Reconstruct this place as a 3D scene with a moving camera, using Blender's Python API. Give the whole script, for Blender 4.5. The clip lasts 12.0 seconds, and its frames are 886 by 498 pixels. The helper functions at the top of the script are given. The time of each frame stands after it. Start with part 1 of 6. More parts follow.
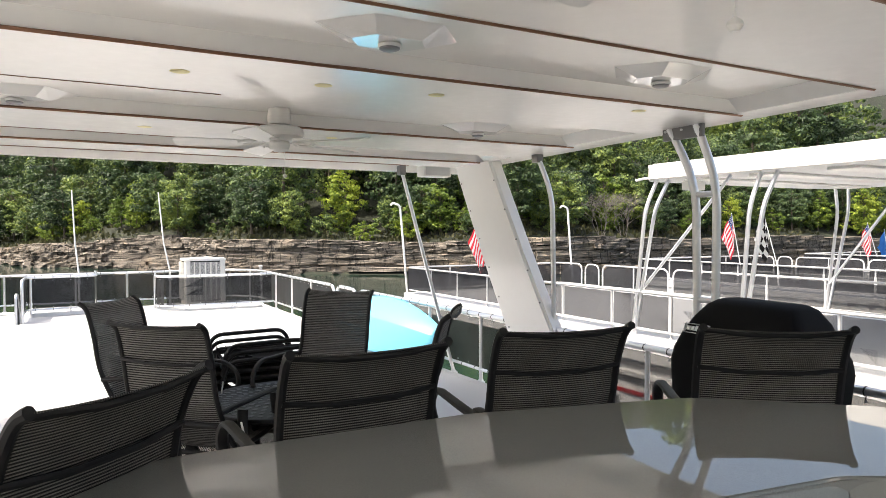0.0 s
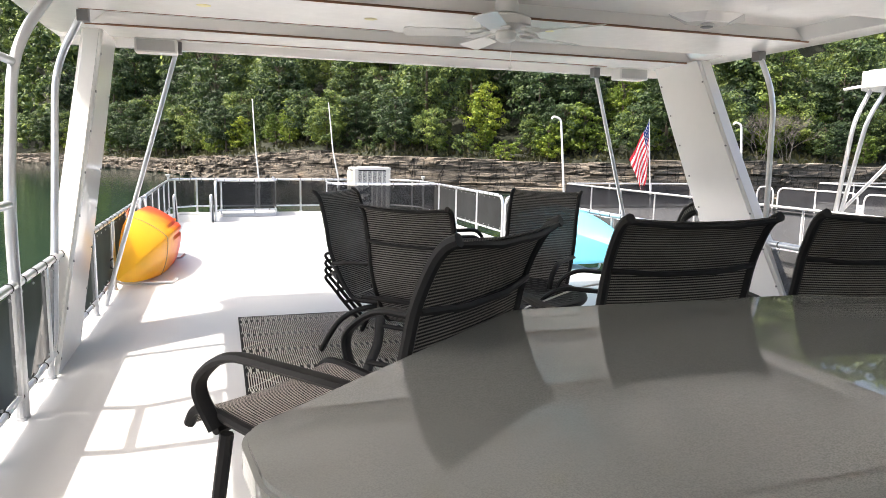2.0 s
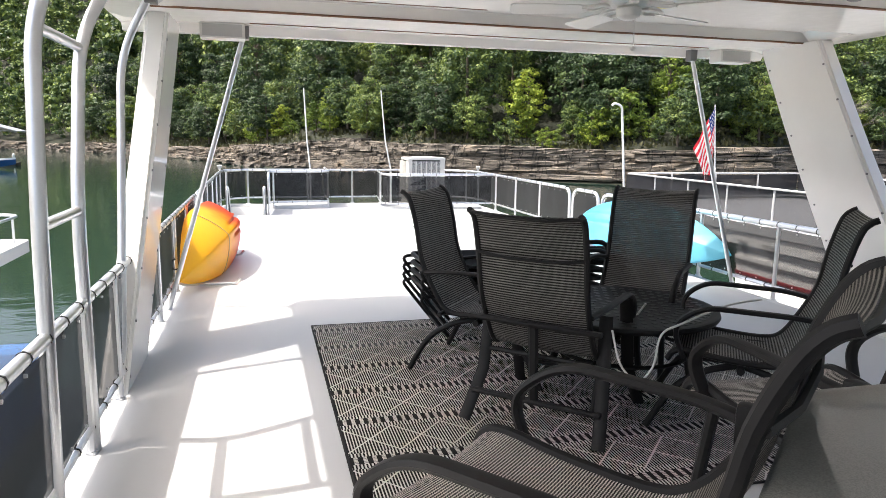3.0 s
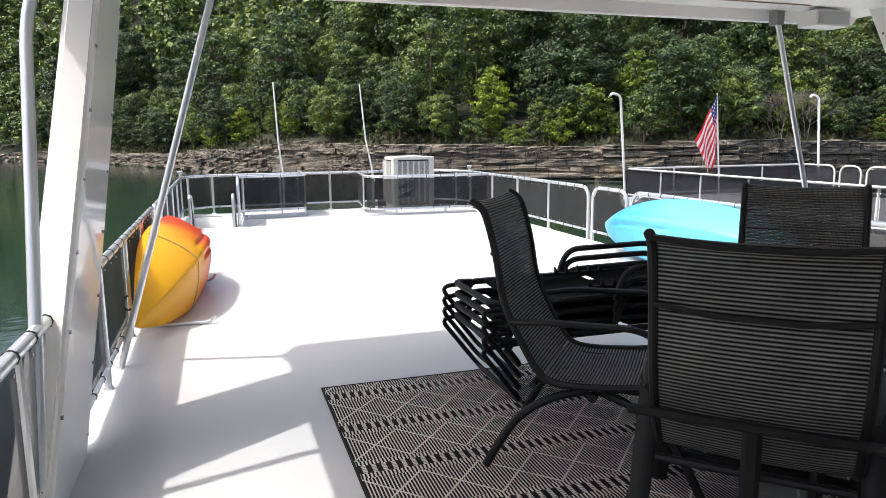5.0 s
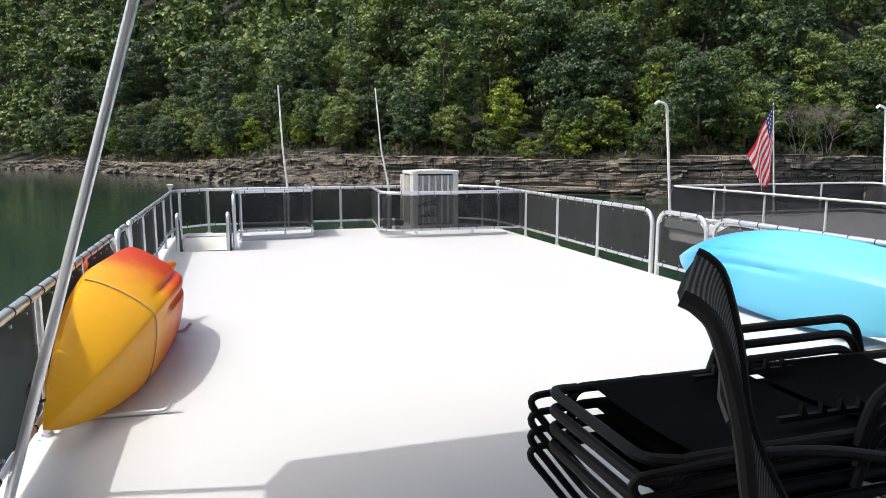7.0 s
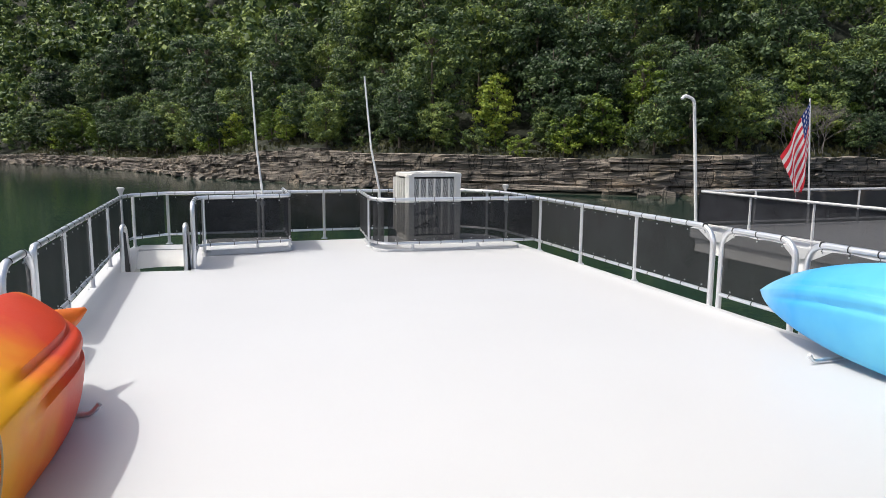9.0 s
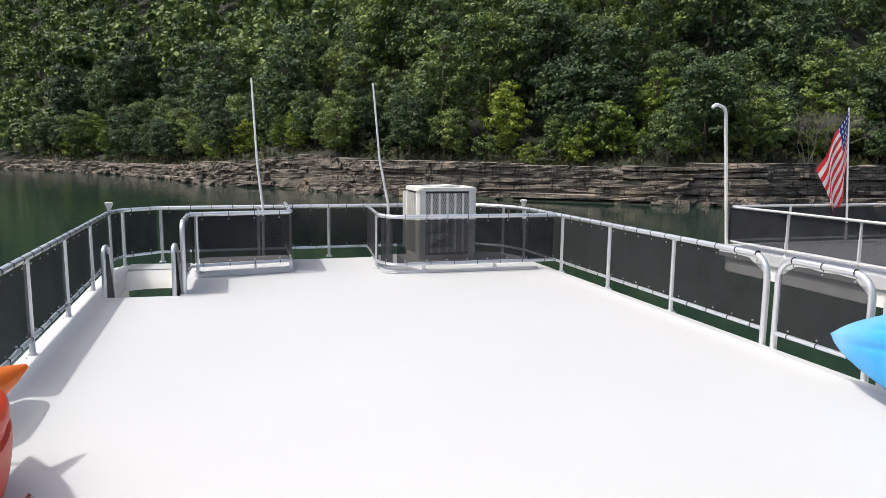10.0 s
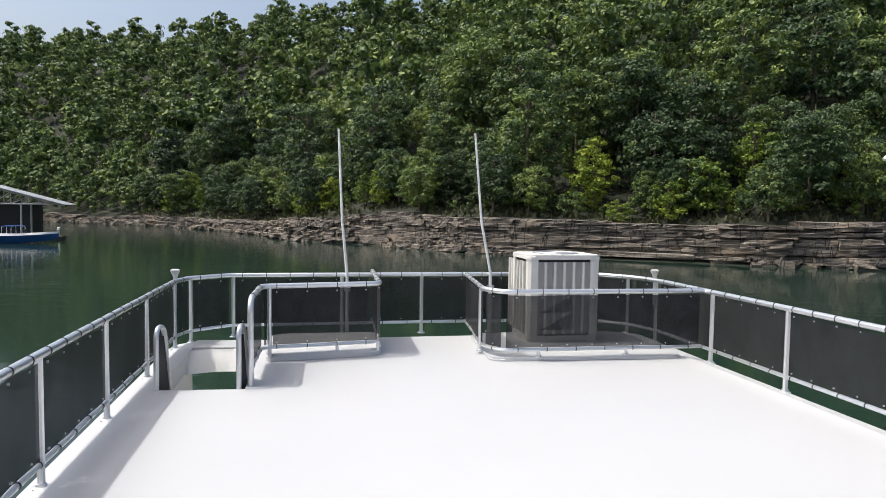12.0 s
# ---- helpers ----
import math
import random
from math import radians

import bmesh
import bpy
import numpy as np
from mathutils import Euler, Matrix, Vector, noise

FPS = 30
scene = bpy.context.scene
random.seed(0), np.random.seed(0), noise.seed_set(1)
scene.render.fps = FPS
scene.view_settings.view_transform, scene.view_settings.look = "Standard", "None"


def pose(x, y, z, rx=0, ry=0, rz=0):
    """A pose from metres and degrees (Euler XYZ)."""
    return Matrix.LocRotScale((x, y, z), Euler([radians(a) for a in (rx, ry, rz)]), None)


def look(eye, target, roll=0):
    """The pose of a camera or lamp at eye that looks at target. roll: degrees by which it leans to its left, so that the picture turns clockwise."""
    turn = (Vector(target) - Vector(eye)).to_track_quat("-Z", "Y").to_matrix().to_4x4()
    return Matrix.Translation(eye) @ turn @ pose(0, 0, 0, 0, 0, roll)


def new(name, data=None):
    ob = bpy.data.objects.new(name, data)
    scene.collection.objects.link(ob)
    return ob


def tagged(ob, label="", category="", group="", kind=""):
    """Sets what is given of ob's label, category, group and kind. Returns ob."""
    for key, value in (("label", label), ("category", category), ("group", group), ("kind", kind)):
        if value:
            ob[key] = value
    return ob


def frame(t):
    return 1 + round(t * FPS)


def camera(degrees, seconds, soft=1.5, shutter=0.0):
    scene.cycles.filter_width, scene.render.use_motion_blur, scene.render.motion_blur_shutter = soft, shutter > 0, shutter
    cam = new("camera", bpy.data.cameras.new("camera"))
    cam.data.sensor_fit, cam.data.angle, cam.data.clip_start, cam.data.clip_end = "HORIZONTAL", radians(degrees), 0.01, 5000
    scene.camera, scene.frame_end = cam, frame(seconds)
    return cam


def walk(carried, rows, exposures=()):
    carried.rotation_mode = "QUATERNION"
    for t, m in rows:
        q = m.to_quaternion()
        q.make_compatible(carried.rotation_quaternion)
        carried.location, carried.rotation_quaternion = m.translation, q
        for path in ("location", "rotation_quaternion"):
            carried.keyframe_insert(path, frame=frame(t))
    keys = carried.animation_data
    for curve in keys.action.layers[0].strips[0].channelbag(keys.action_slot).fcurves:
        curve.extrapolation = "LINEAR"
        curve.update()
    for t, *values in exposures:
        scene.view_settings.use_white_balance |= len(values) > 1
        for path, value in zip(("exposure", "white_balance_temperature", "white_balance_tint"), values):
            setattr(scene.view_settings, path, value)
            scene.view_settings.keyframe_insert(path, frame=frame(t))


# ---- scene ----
cam = camera(65.6, 12.0, 0.8)
PATH = [
    (0, (-0.166, 0.368, 1.619), (0.807, 2.115, 1.564), -0.1),
    (0.5, (-0.253, 0.384, 1.583), (0.648, 2.166, 1.476), 0.1),
    (1, (-0.391, 0.411, 1.532), (0.429, 2.228, 1.359), 0.3),
    (1.5, (-0.549, 0.449, 1.487), (0.172, 2.299, 1.246), 0.8),
    (2, (-0.669, 0.634, 1.444), (-0.057, 2.517, 1.158), 1.1),
    (2.5, (-0.755, 0.932, 1.495), (-0.234, 2.837, 1.18), 1.0),
    (2.7, (-0.831, 1.06, 1.493), (-0.324, 2.967, 1.17), 1.0),
    (4.3, (-1.01, 2.288, 1.407), (-0.453, 4.181, 1.08), -0.8),
    (4.5, (-1.044, 2.431, 1.415), (-0.469, 4.318, 1.085), -0.7),
    (5, (-1.029, 2.817, 1.399), (-0.423, 4.695, 1.077), -0.5),
    (5.5, (-0.947, 3.224, 1.404), (-0.332, 5.102, 1.1), -0.2),
    (6, (-0.955, 3.649, 1.39), (-0.352, 5.534, 1.103), -0.1),
    (6.5, (-0.882, 4.054, 1.381), (-0.296, 5.945, 1.098), -0.0),
    (6.7, (-0.833, 4.215, 1.393), (-0.252, 6.107, 1.107), 0.0),
    (8.3, (-0.665, 5.526, 1.366), (-0.056, 7.408, 1.072), 0.5),
    (8.5, (-0.591, 5.694, 1.395), (0.019, 7.575, 1.096), 0.4),
    (9, (-0.506, 6.095, 1.413), (0.117, 7.972, 1.117), 0.5),
    (9.5, (-0.398, 6.487, 1.433), (0.225, 8.365, 1.142), 0.8),
    (10, (-0.315, 6.837, 1.489), (0.282, 8.726, 1.211), 0.7),
    (10.5, (-0.278, 7.235, 1.525), (0.271, 9.141, 1.27), 0.7),
    (11, (-0.245, 7.618, 1.539), (0.251, 9.543, 1.322), 0.7),
    (11.5, (-0.219, 7.973, 1.566), (0.216, 9.918, 1.393), 0.8),
    (12, (-0.251, 8.381, 1.528), (0.123, 10.342, 1.41), 0.8),
]
EXPOSURE = [(0, 1.45, 6950, 9), (2.5, 1.42, 6700, 9), (4.5, 0.98, 6400, 9), (6.5, 0.62, 6400, 8), (8.5, 0.34, 6350, 8), (12, 0.36, 6350, 8)]
walk(cam, [(t, look(eye, target, roll)) for t, eye, target, roll in PATH], EXPOSURE)

# ---- world, sun, exposure ----
world = bpy.data.worlds.new("sky")
scene.world = world
world.use_nodes = True
wn = world.node_tree
sky = wn.nodes.new("ShaderNodeTexSky")
sky.sky_type, sky.sun_disc = "NISHITA", False
sky.sun_elevation, sky.sun_rotation = radians(61), radians(-79)
sky.dust_density, sky.ozone_density = 6.5, 0.6
wn.links.new(sky.outputs[0], wn.nodes["Background"].inputs[0])
wn.nodes["Background"].inputs[1].default_value = 0.15
sun = new("sun", bpy.data.lights.new("sun", "SUN"))
sun.data.energy, sun.data.angle, sun.data.color = 2.4, radians(0.5), (1.0, 0.95, 0.87)
sun.matrix_world = look((-5.35, 1.05, 10), (0, 0, 0))

# ---- materials ----


def nodes_of(name):
    m = bpy.data.materials.new(name)
    m.use_nodes = True
    nt = m.node_tree
    return m, nt, nt.nodes["Principled BSDF"]


def add(nt, kind, **sets):
    n = nt.nodes.new(kind)
    for k, v in sets.items():
        if k.startswith("i_"):
            n.inputs[k[2:].replace("_", " ")].default_value = v
        elif k == "operation":
            n.operation = v
        elif k == "blend_type":
            n.blend_type = v
        elif k == "data_type":
            n.data_type = v
        elif k == "wave_type":
            n.wave_type = v
        elif k == "bands_direction":
            n.bands_direction = v
        elif k == "feature":
            n.feature = v
    return n


def math_node(nt, op, a, b=None):
    n = add(nt, "ShaderNodeMath", operation=op)
    for i, v in enumerate((a, b)):
        if v is None:
            continue
        if isinstance(v, (int, float)):
            n.inputs[i].default_value = v
        else:
            nt.links.new(v, n.inputs[i])
    return n.outputs[0]


def blend(nt, fac, a, b):
    n = add(nt, "ShaderNodeMix", data_type="RGBA")
    for i, v in ((0, fac), (6, a), (7, b)):
        if isinstance(v, (int, float)):
            n.inputs[i].default_value = v
        elif isinstance(v, tuple):
            n.inputs[i].default_value = (*v, 1)
        else:
            nt.links.new(v, n.inputs[i])
    return n.outputs[2]


def ramp(nt, fac, lo, hi):
    n = add(nt, "ShaderNodeMapRange")
    nt.links.new(fac, n.inputs[0])
    n.inputs[1].default_value, n.inputs[2].default_value = lo, hi
    return n.outputs[0]


def coords(nt):
    return add(nt, "ShaderNodeNewGeometry").outputs["Position"]


def noise_at(nt, co, scale, detail=4.0, rough=0.55):
    n = add(nt, "ShaderNodeTexNoise", i_Scale=scale, i_Detail=detail, i_Roughness=rough)
    nt.links.new(co, n.inputs["Vector"])
    return n.outputs["Fac"]


def bump(nt, bsdf, height, strength, distance):
    n = add(nt, "ShaderNodeBump", i_Strength=strength, i_Distance=distance)
    nt.links.new(height, n.inputs["Height"])
    nt.links.new(n.outputs[0], bsdf.inputs["Normal"])


def surface(name, colour, rough=0.5, metal=0.0, vary=0.08, big=1.5, small=40.0, relief=0.15, depth=0.002, stain=None, gloss_vary=0.1, gloss=0.5):
    """A painted, moulded or metal surface: two scales of tone, uneven gloss and fine relief."""
    m, nt, b = nodes_of(name)
    co = coords(nt)
    n1, n2 = noise_at(nt, co, big, 5.0), noise_at(nt, co, small, 3.0)
    tone = math_node(nt, "ADD", math_node(nt, "MULTIPLY", n1, 0.65), math_node(nt, "MULTIPLY", n2, 0.35))
    lo = tuple(c * (1 - vary) for c in colour)
    hi = tuple(min(1, c * (1 + vary)) for c in colour)
    col = blend(nt, ramp(nt, tone, 0.3, 0.7), lo, hi)
    if stain:
        col = blend(nt, ramp(nt, noise_at(nt, co, big * 0.6, 7.0, 0.7), 0.6, 0.78), col, stain)
    nt.links.new(col, b.inputs["Base Color"])
    r = math_node(nt, "ADD", math_node(nt, "MULTIPLY", n2, gloss_vary), rough - gloss_vary / 2)
    nt.links.new(r, b.inputs["Roughness"])
    b.inputs["Metallic"].default_value = metal
    b.inputs["Specular IOR Level"].default_value = gloss
    bump(nt, b, n2, relief, depth)
    return m


M = {}
M["deck"] = surface("white_deck_coat", (0.49, 0.50, 0.515), 0.42, vary=0.025, big=0.7, small=90, relief=0.12, depth=0.001, stain=(0.47, 0.48, 0.50))
M["gelcoat"] = surface("white_gelcoat", (0.80, 0.80, 0.79), 0.22, vary=0.02, big=1.2, small=30, relief=0.05, depth=0.001)
M["ceiling"] = surface("ceiling_gelcoat", (0.88, 0.86, 0.825), 0.2, vary=0.03, big=1.1, small=14, relief=0.06, depth=0.003, stain=(0.83, 0.80, 0.74))
M["ceiling_gloss"] = surface("polished_gelcoat", (0.86, 0.85, 0.83), 0.07, vary=0.02, big=1.2, small=12, relief=0.05, depth=0.003, gloss_vary=0.04, gloss=0.7)
M["plastic"] = surface("white_plastic", (0.74, 0.73, 0.70), 0.4, vary=0.03)
M["grey_plastic"] = surface("pale_grey_plastic", (0.50, 0.50, 0.49), 0.45, vary=0.04)
M["alu"] = surface("brushed_aluminium", (0.72, 0.73, 0.75), 0.34, metal=0.85, vary=0.06, big=4, small=120, relief=0.1, depth=0.001)
M["white_tube"] = surface("white_painted_tube", (0.76, 0.76, 0.75), 0.35, vary=0.04)
M["black_tie"] = surface("black_plastic", (0.012, 0.012, 0.013), 0.5, vary=0.1)
M["charcoal"] = surface("charcoal_powder_coat", (0.013, 0.0125, 0.013), 0.5, gloss=0.22, vary=0.15, small=220, relief=0.12, depth=0.0008)
M["cloth_black"] = surface("black_cover_cloth", (0.005, 0.005, 0.0055), 0.8, gloss=0.15, vary=0.25, big=3, small=160, relief=0.3, depth=0.002)
M["brass"] = surface("worn_brass", (0.55, 0.46, 0.25), 0.4, metal=0.7)
M["seam"] = surface("brown_sealant", (0.20, 0.09, 0.045), 0.6, vary=0.35, big=2, small=50)
M["spot"] = surface("yellowed_patch", (0.66, 0.58, 0.26), 0.5, vary=0.1)
M["wire"] = surface("white_coated_wire", (0.7, 0.7, 0.68), 0.4)
M["rope"] = surface("tan_cord", (0.45, 0.36, 0.22), 0.8, vary=0.2)
M["dark"] = surface("dark_opening", (0.01, 0.012, 0.012), 0.4)
M["navy"] = surface("navy_gelcoat", (0.02, 0.08, 0.22), 0.15, vary=0.1)
M["blue_canvas"] = surface("blue_canvas", (0.03, 0.12, 0.45), 0.7)
M["red"] = surface("red_stripe", (0.32, 0.015, 0.02), 0.35)
M["plate"] = surface("dull_steel_plate", (0.20, 0.20, 0.20), 0.5, metal=0.3)
M["rail_far"] = surface("dull_white_tube", (0.50, 0.50, 0.51), 0.4, vary=0.06)
M["trim_grey"] = surface("grey_trim", (0.20, 0.20, 0.21), 0.4)
M["weathered"] = surface("weathered_timber", (0.24, 0.21, 0.17), 0.8, vary=0.25, small=30, relief=0.4, depth=0.004)
M["steel"] = surface("galvanised_steel", (0.45, 0.46, 0.47), 0.45, metal=0.7, vary=0.1)
M["bark"] = surface("tree_bark", (0.11, 0.09, 0.07), 0.9, vary=0.35, big=3, small=25, relief=0.6, depth=0.02)
M["dead_bark"] = surface("bleached_bark", (0.17, 0.155, 0.14), 0.9, vary=0.2, big=3, small=25, relief=0.4, depth=0.01)


def bar_stone():
    m, nt, b = nodes_of("grey_solid_surface")
    co = coords(nt)
    speck = noise_at(nt, co, 420, 2.0)
    cloud = noise_at(nt, co, 2.2, 5.0)
    col = blend(nt, ramp(nt, speck, 0.35, 0.65), (0.165, 0.168, 0.153), (0.265, 0.268, 0.246))
    col = blend(nt, ramp(nt, cloud, 0.3, 0.75), col, (0.220, 0.222, 0.204))
    nt.links.new(col, b.inputs["Base Color"])
    nt.links.new(math_node(nt, "ADD", math_node(nt, "MULTIPLY", cloud, 0.025), 0.004), b.inputs["Roughness"])
    b.inputs["Specular IOR Level"].default_value = 0.85
    bump(nt, b, noise_at(nt, co, 5, 2.0), 0.05, 0.004)
    return m


M["bar_stone"] = bar_stone()


def screen_mesh(name, cover, colour):
    """Black knitted privacy mesh: tiny holes let part of the light through."""
    m, nt, b = nodes_of(name)
    co = coords(nt)
    n = noise_at(nt, co, 3.0, 4.0)
    nt.links.new(blend(nt, ramp(nt, n, 0.3, 0.7), tuple(c * 0.8 for c in colour), tuple(c * 1.25 for c in colour)), b.inputs["Base Color"])
    b.inputs["Roughness"].default_value = 0.7
    nt.links.new(math_node(nt, "ADD", math_node(nt, "MULTIPLY", noise_at(nt, co, 700, 1.0), 0.16), cover - 0.08), b.inputs["Alpha"])
    bump(nt, b, noise_at(nt, co, 2.2, 2.0), 0.25, 0.02)
    return m


M["screen"] = screen_mesh("black_privacy_mesh", 0.85, (0.024, 0.026, 0.030))
M["screen_clear"] = screen_mesh("smoked_clear_film", 0.66, (0.010, 0.012, 0.016))
M["screen_far"] = screen_mesh("slate_privacy_mesh", 0.86, (0.026, 0.028, 0.036))


def sling(name, across, along, lo, hi):
    """Woven vinyl sling: pale ribs across, dark gaps, see-through between threads; the map is in metres."""
    m, nt, b = nodes_of(name)
    uv = add(nt, "ShaderNodeUVMap").outputs[0]
    sep = add(nt, "ShaderNodeSeparateXYZ")
    nt.links.new(uv, sep.inputs[0])
    u, v = sep.outputs[0], sep.outputs[1]
    rib = math_node(nt, "SINE", math_node(nt, "MULTIPLY", v, 2 * math.pi / along))
    warp = math_node(nt, "SINE", math_node(nt, "MULTIPLY", u, 2 * math.pi / across))
    both = math_node(nt, "ADD", math_node(nt, "MULTIPLY", rib, 0.70), math_node(nt, "MULTIPLY", warp, 0.30))
    fac = ramp(nt, both, -0.15, 0.55)
    wear = noise_at(nt, uv, 9.0, 4.0)
    light = blend(nt, ramp(nt, wear, 0.3, 0.7), lo, hi)
    nt.links.new(blend(nt, fac, (0.004, 0.004, 0.004), light), b.inputs["Base Color"])
    b.inputs["Roughness"].default_value = 0.6
    b.inputs["Specular IOR Level"].default_value = 0.25
    nt.links.new(ramp(nt, both, -1.35, -0.55), b.inputs["Alpha"])
    bump(nt, b, both, 0.5, 0.001)
    return m


M["sling"] = sling("woven_sling", 0.0065, 0.0085, (0.20, 0.185, 0.165), (0.31, 0.29, 0.258))
M["sling_dark"] = sling("dark_woven_sling", 0.0055, 0.0135, (0.16, 0.155, 0.15), (0.25, 0.24, 0.23))
M["sling_plain"] = surface("black_sling_cloth", (0.005, 0.005, 0.0055), 0.8, gloss=0.2, vary=0.25, small=260, relief=0.3, depth=0.001)
M["seat_mesh"] = sling("taupe_seat_weave", 0.007, 0.007, (0.58, 0.53, 0.50), (0.72, 0.66, 0.61))


def rug_weave():
    """Flat outdoor rug in black and cream: block rows, fine stripes and large diamonds; map in metres."""
    m, nt, b = nodes_of("rug_weave")
    uv = add(nt, "ShaderNodeUVMap").outputs[0]
    sep = add(nt, "ShaderNodeSeparateXYZ")
    nt.links.new(uv, sep.inputs[0])
    u, v = sep.outputs[0], sep.outputs[1]
    period = 0.435
    w = math_node(nt, "FRACT", math_node(nt, "DIVIDE", math_node(nt, "ADD", v, period - 0.075), period))
    band = math_node(nt, "LESS_THAN", w, 0.36)
    stripe = math_node(nt, "LESS_THAN", math_node(nt, "FRACT", math_node(nt, "DIVIDE", u, 0.0165)), 0.52)
    block = math_node(nt, "LESS_THAN", math_node(nt, "FRACT", math_node(nt, "DIVIDE", u, 0.044)), 0.55)
    inner = math_node(nt, "MULTIPLY", math_node(nt, "GREATER_THAN", w, 0.09), math_node(nt, "LESS_THAN", w, 0.26))
    blocks = math_node(nt, "MULTIPLY", inner, math_node(nt, "SUBTRACT", 1.0, block))
    in_band = math_node(nt, "MAXIMUM", math_node(nt, "MULTIPLY", stripe, math_node(nt, "SUBTRACT", 1.0, inner)), math_node(nt, "MULTIPLY", blocks, math_node(nt, "LESS_THAN", math_node(nt, "FRACT", math_node(nt, "DIVIDE", v, 0.014)), 0.8)))
    tri = math_node(nt, "PINGPONG", math_node(nt, "DIVIDE", u, 0.52), 0.5)
    t2 = math_node(nt, "DIVIDE", math_node(nt, "SUBTRACT", w, 0.36), 1.28)
    d1 = math_node(nt, "ABSOLUTE", math_node(nt, "SUBTRACT", tri, t2))
    d2 = math_node(nt, "ABSOLUTE", math_node(nt, "SUBTRACT", math_node(nt, "SUBTRACT", 0.5, tri), t2))
    lines = math_node(nt, "MAXIMUM", math_node(nt, "LESS_THAN", d1, 0.011), math_node(nt, "LESS_THAN", d2, 0.011))
    thin = math_node(nt, "MULTIPLY", math_node(nt, "LESS_THAN", math_node(nt, "FRACT", math_node(nt, "DIVIDE", u, 0.0145)), 0.42), 0.95)
    field = math_node(nt, "MAXIMUM", lines, thin)
    light = math_node(nt, "ADD", math_node(nt, "MULTIPLY", band, in_band), math_node(nt, "MULTIPLY", math_node(nt, "SUBTRACT", 1.0, band), field))
    col = blend(nt, light, (0.008, 0.008, 0.0085), (0.82, 0.80, 0.77))
    nt.links.new(col, b.inputs["Base Color"])
    b.inputs["Roughness"].default_value = 0.9
    bump(nt, b, math_node(nt, "ADD", light, noise_at(nt, uv, 400, 2.0)), 0.4, 0.0015)
    return m


M["rug"] = rug_weave()
M["rug_edge"] = surface("black_rug_binding", (0.010, 0.010, 0.010), 0.9)


def kayak_plastic(name, stops, axis_lo, axis_hi):
    """Rotomoulded plastic whose pigment runs from one colour to the next along the hull."""
    m, nt, b = nodes_of(name)
    co = add(nt, "ShaderNodeTexCoord").outputs["Object"]
    sep = add(nt, "ShaderNodeSeparateXYZ")
    nt.links.new(co, sep.inputs[0])
    wob = math_node(nt, "MULTIPLY", math_node(nt, "SUBTRACT", noise_at(nt, co, 2.4, 3.0), 0.5), 0.9)
    r = ramp(nt, math_node(nt, "ADD", sep.outputs[1], wob), axis_lo, axis_hi)
    cr = add(nt, "ShaderNodeValToRGB")
    nt.links.new(r, cr.inputs[0])
    while len(cr.color_ramp.elements) < len(stops):
        cr.color_ramp.elements.new(0.5)
    for el, (p, c) in zip(cr.color_ramp.elements, stops):
        el.position, el.color = p, (*c, 1)
    nt.links.new(cr.outputs[0], b.inputs["Base Color"])
    nt.links.new(math_node(nt, "ADD", math_node(nt, "MULTIPLY", noise_at(nt, co, 60, 3.0), 0.15), 0.3), b.inputs["Roughness"])
    bump(nt, b, noise_at(nt, co, 30, 3.0), 0.10, 0.002)
    tr = add(nt, "ShaderNodeBsdfTranslucent")
    nt.links.new(cr.outputs[0], tr.inputs[0])
    mix = add(nt, "ShaderNodeMixShader")
    mix.inputs[0].default_value = 0.30
    nt.links.new(b.outputs[0], mix.inputs[1])
    nt.links.new(tr.outputs[0], mix.inputs[2])
    nt.links.new(mix.outputs[0], nt.nodes["Material Output"].inputs[0])
    return m


M["kayak_fire"] = kayak_plastic("yellow_orange_red_plastic", [(0.0, (0.92, 0.53, 0.004)), (0.42, (0.90, 0.46, 0.004)), (0.58, (0.82, 0.20, 0.008)), (0.74, (0.70, 0.065, 0.014)), (0.93, (0.66, 0.055, 0.014)), (1.0, (0.80, 0.20, 0.014))], -1.2, 1.0)
M["kayak_blue"] = kayak_plastic("sky_blue_plastic", [(0.0, (0.20, 0.66, 0.84)), (0.6, (0.17, 0.62, 0.85)), (0.85, (0.06, 0.42, 0.82)), (1.0, (0.26, 0.58, 0.82))], -1.5, 1.5)


def leaf(name, dark, mid, light, thin=0.35):
    m, nt, b = nodes_of(name)
    geo = add(nt, "ShaderNodeNewGeometry")
    info = add(nt, "ShaderNodeObjectInfo")
    n = noise_at(nt, geo.outputs["Position"], 0.34, 3.0)
    f = math_node(nt, "ADD", math_node(nt, "MULTIPLY", geo.outputs["Random Per Island"], 0.26), math_node(nt, "MULTIPLY", n, 0.62))
    f = math_node(nt, "ADD", f, math_node(nt, "MULTIPLY", info.outputs["Random"], 0.30))
    f = math_node(nt, "ADD", f, math_node(nt, "MULTIPLY", noise_at(nt, geo.outputs["Position"], 0.085, 2.0), 0.24))
    col = blend(nt, ramp(nt, f, 0.42, 0.76), dark, mid)
    col = blend(nt, ramp(nt, f, 0.74, 1.02), col, light)
    nt.links.new(col, b.inputs["Base Color"])
    b.inputs["Roughness"].default_value = 0.55
    b.inputs["Specular IOR Level"].default_value = 0.3
    tr = add(nt, "ShaderNodeBsdfTranslucent")
    nt.links.new(col, tr.inputs[0])
    mix = add(nt, "ShaderNodeMixShader")
    mix.inputs[0].default_value = thin
    nt.links.new(b.outputs[0], mix.inputs[1])
    nt.links.new(tr.outputs[0], mix.inputs[2])
    nt.links.new(mix.outputs[0], nt.nodes["Material Output"].inputs[0])
    return m


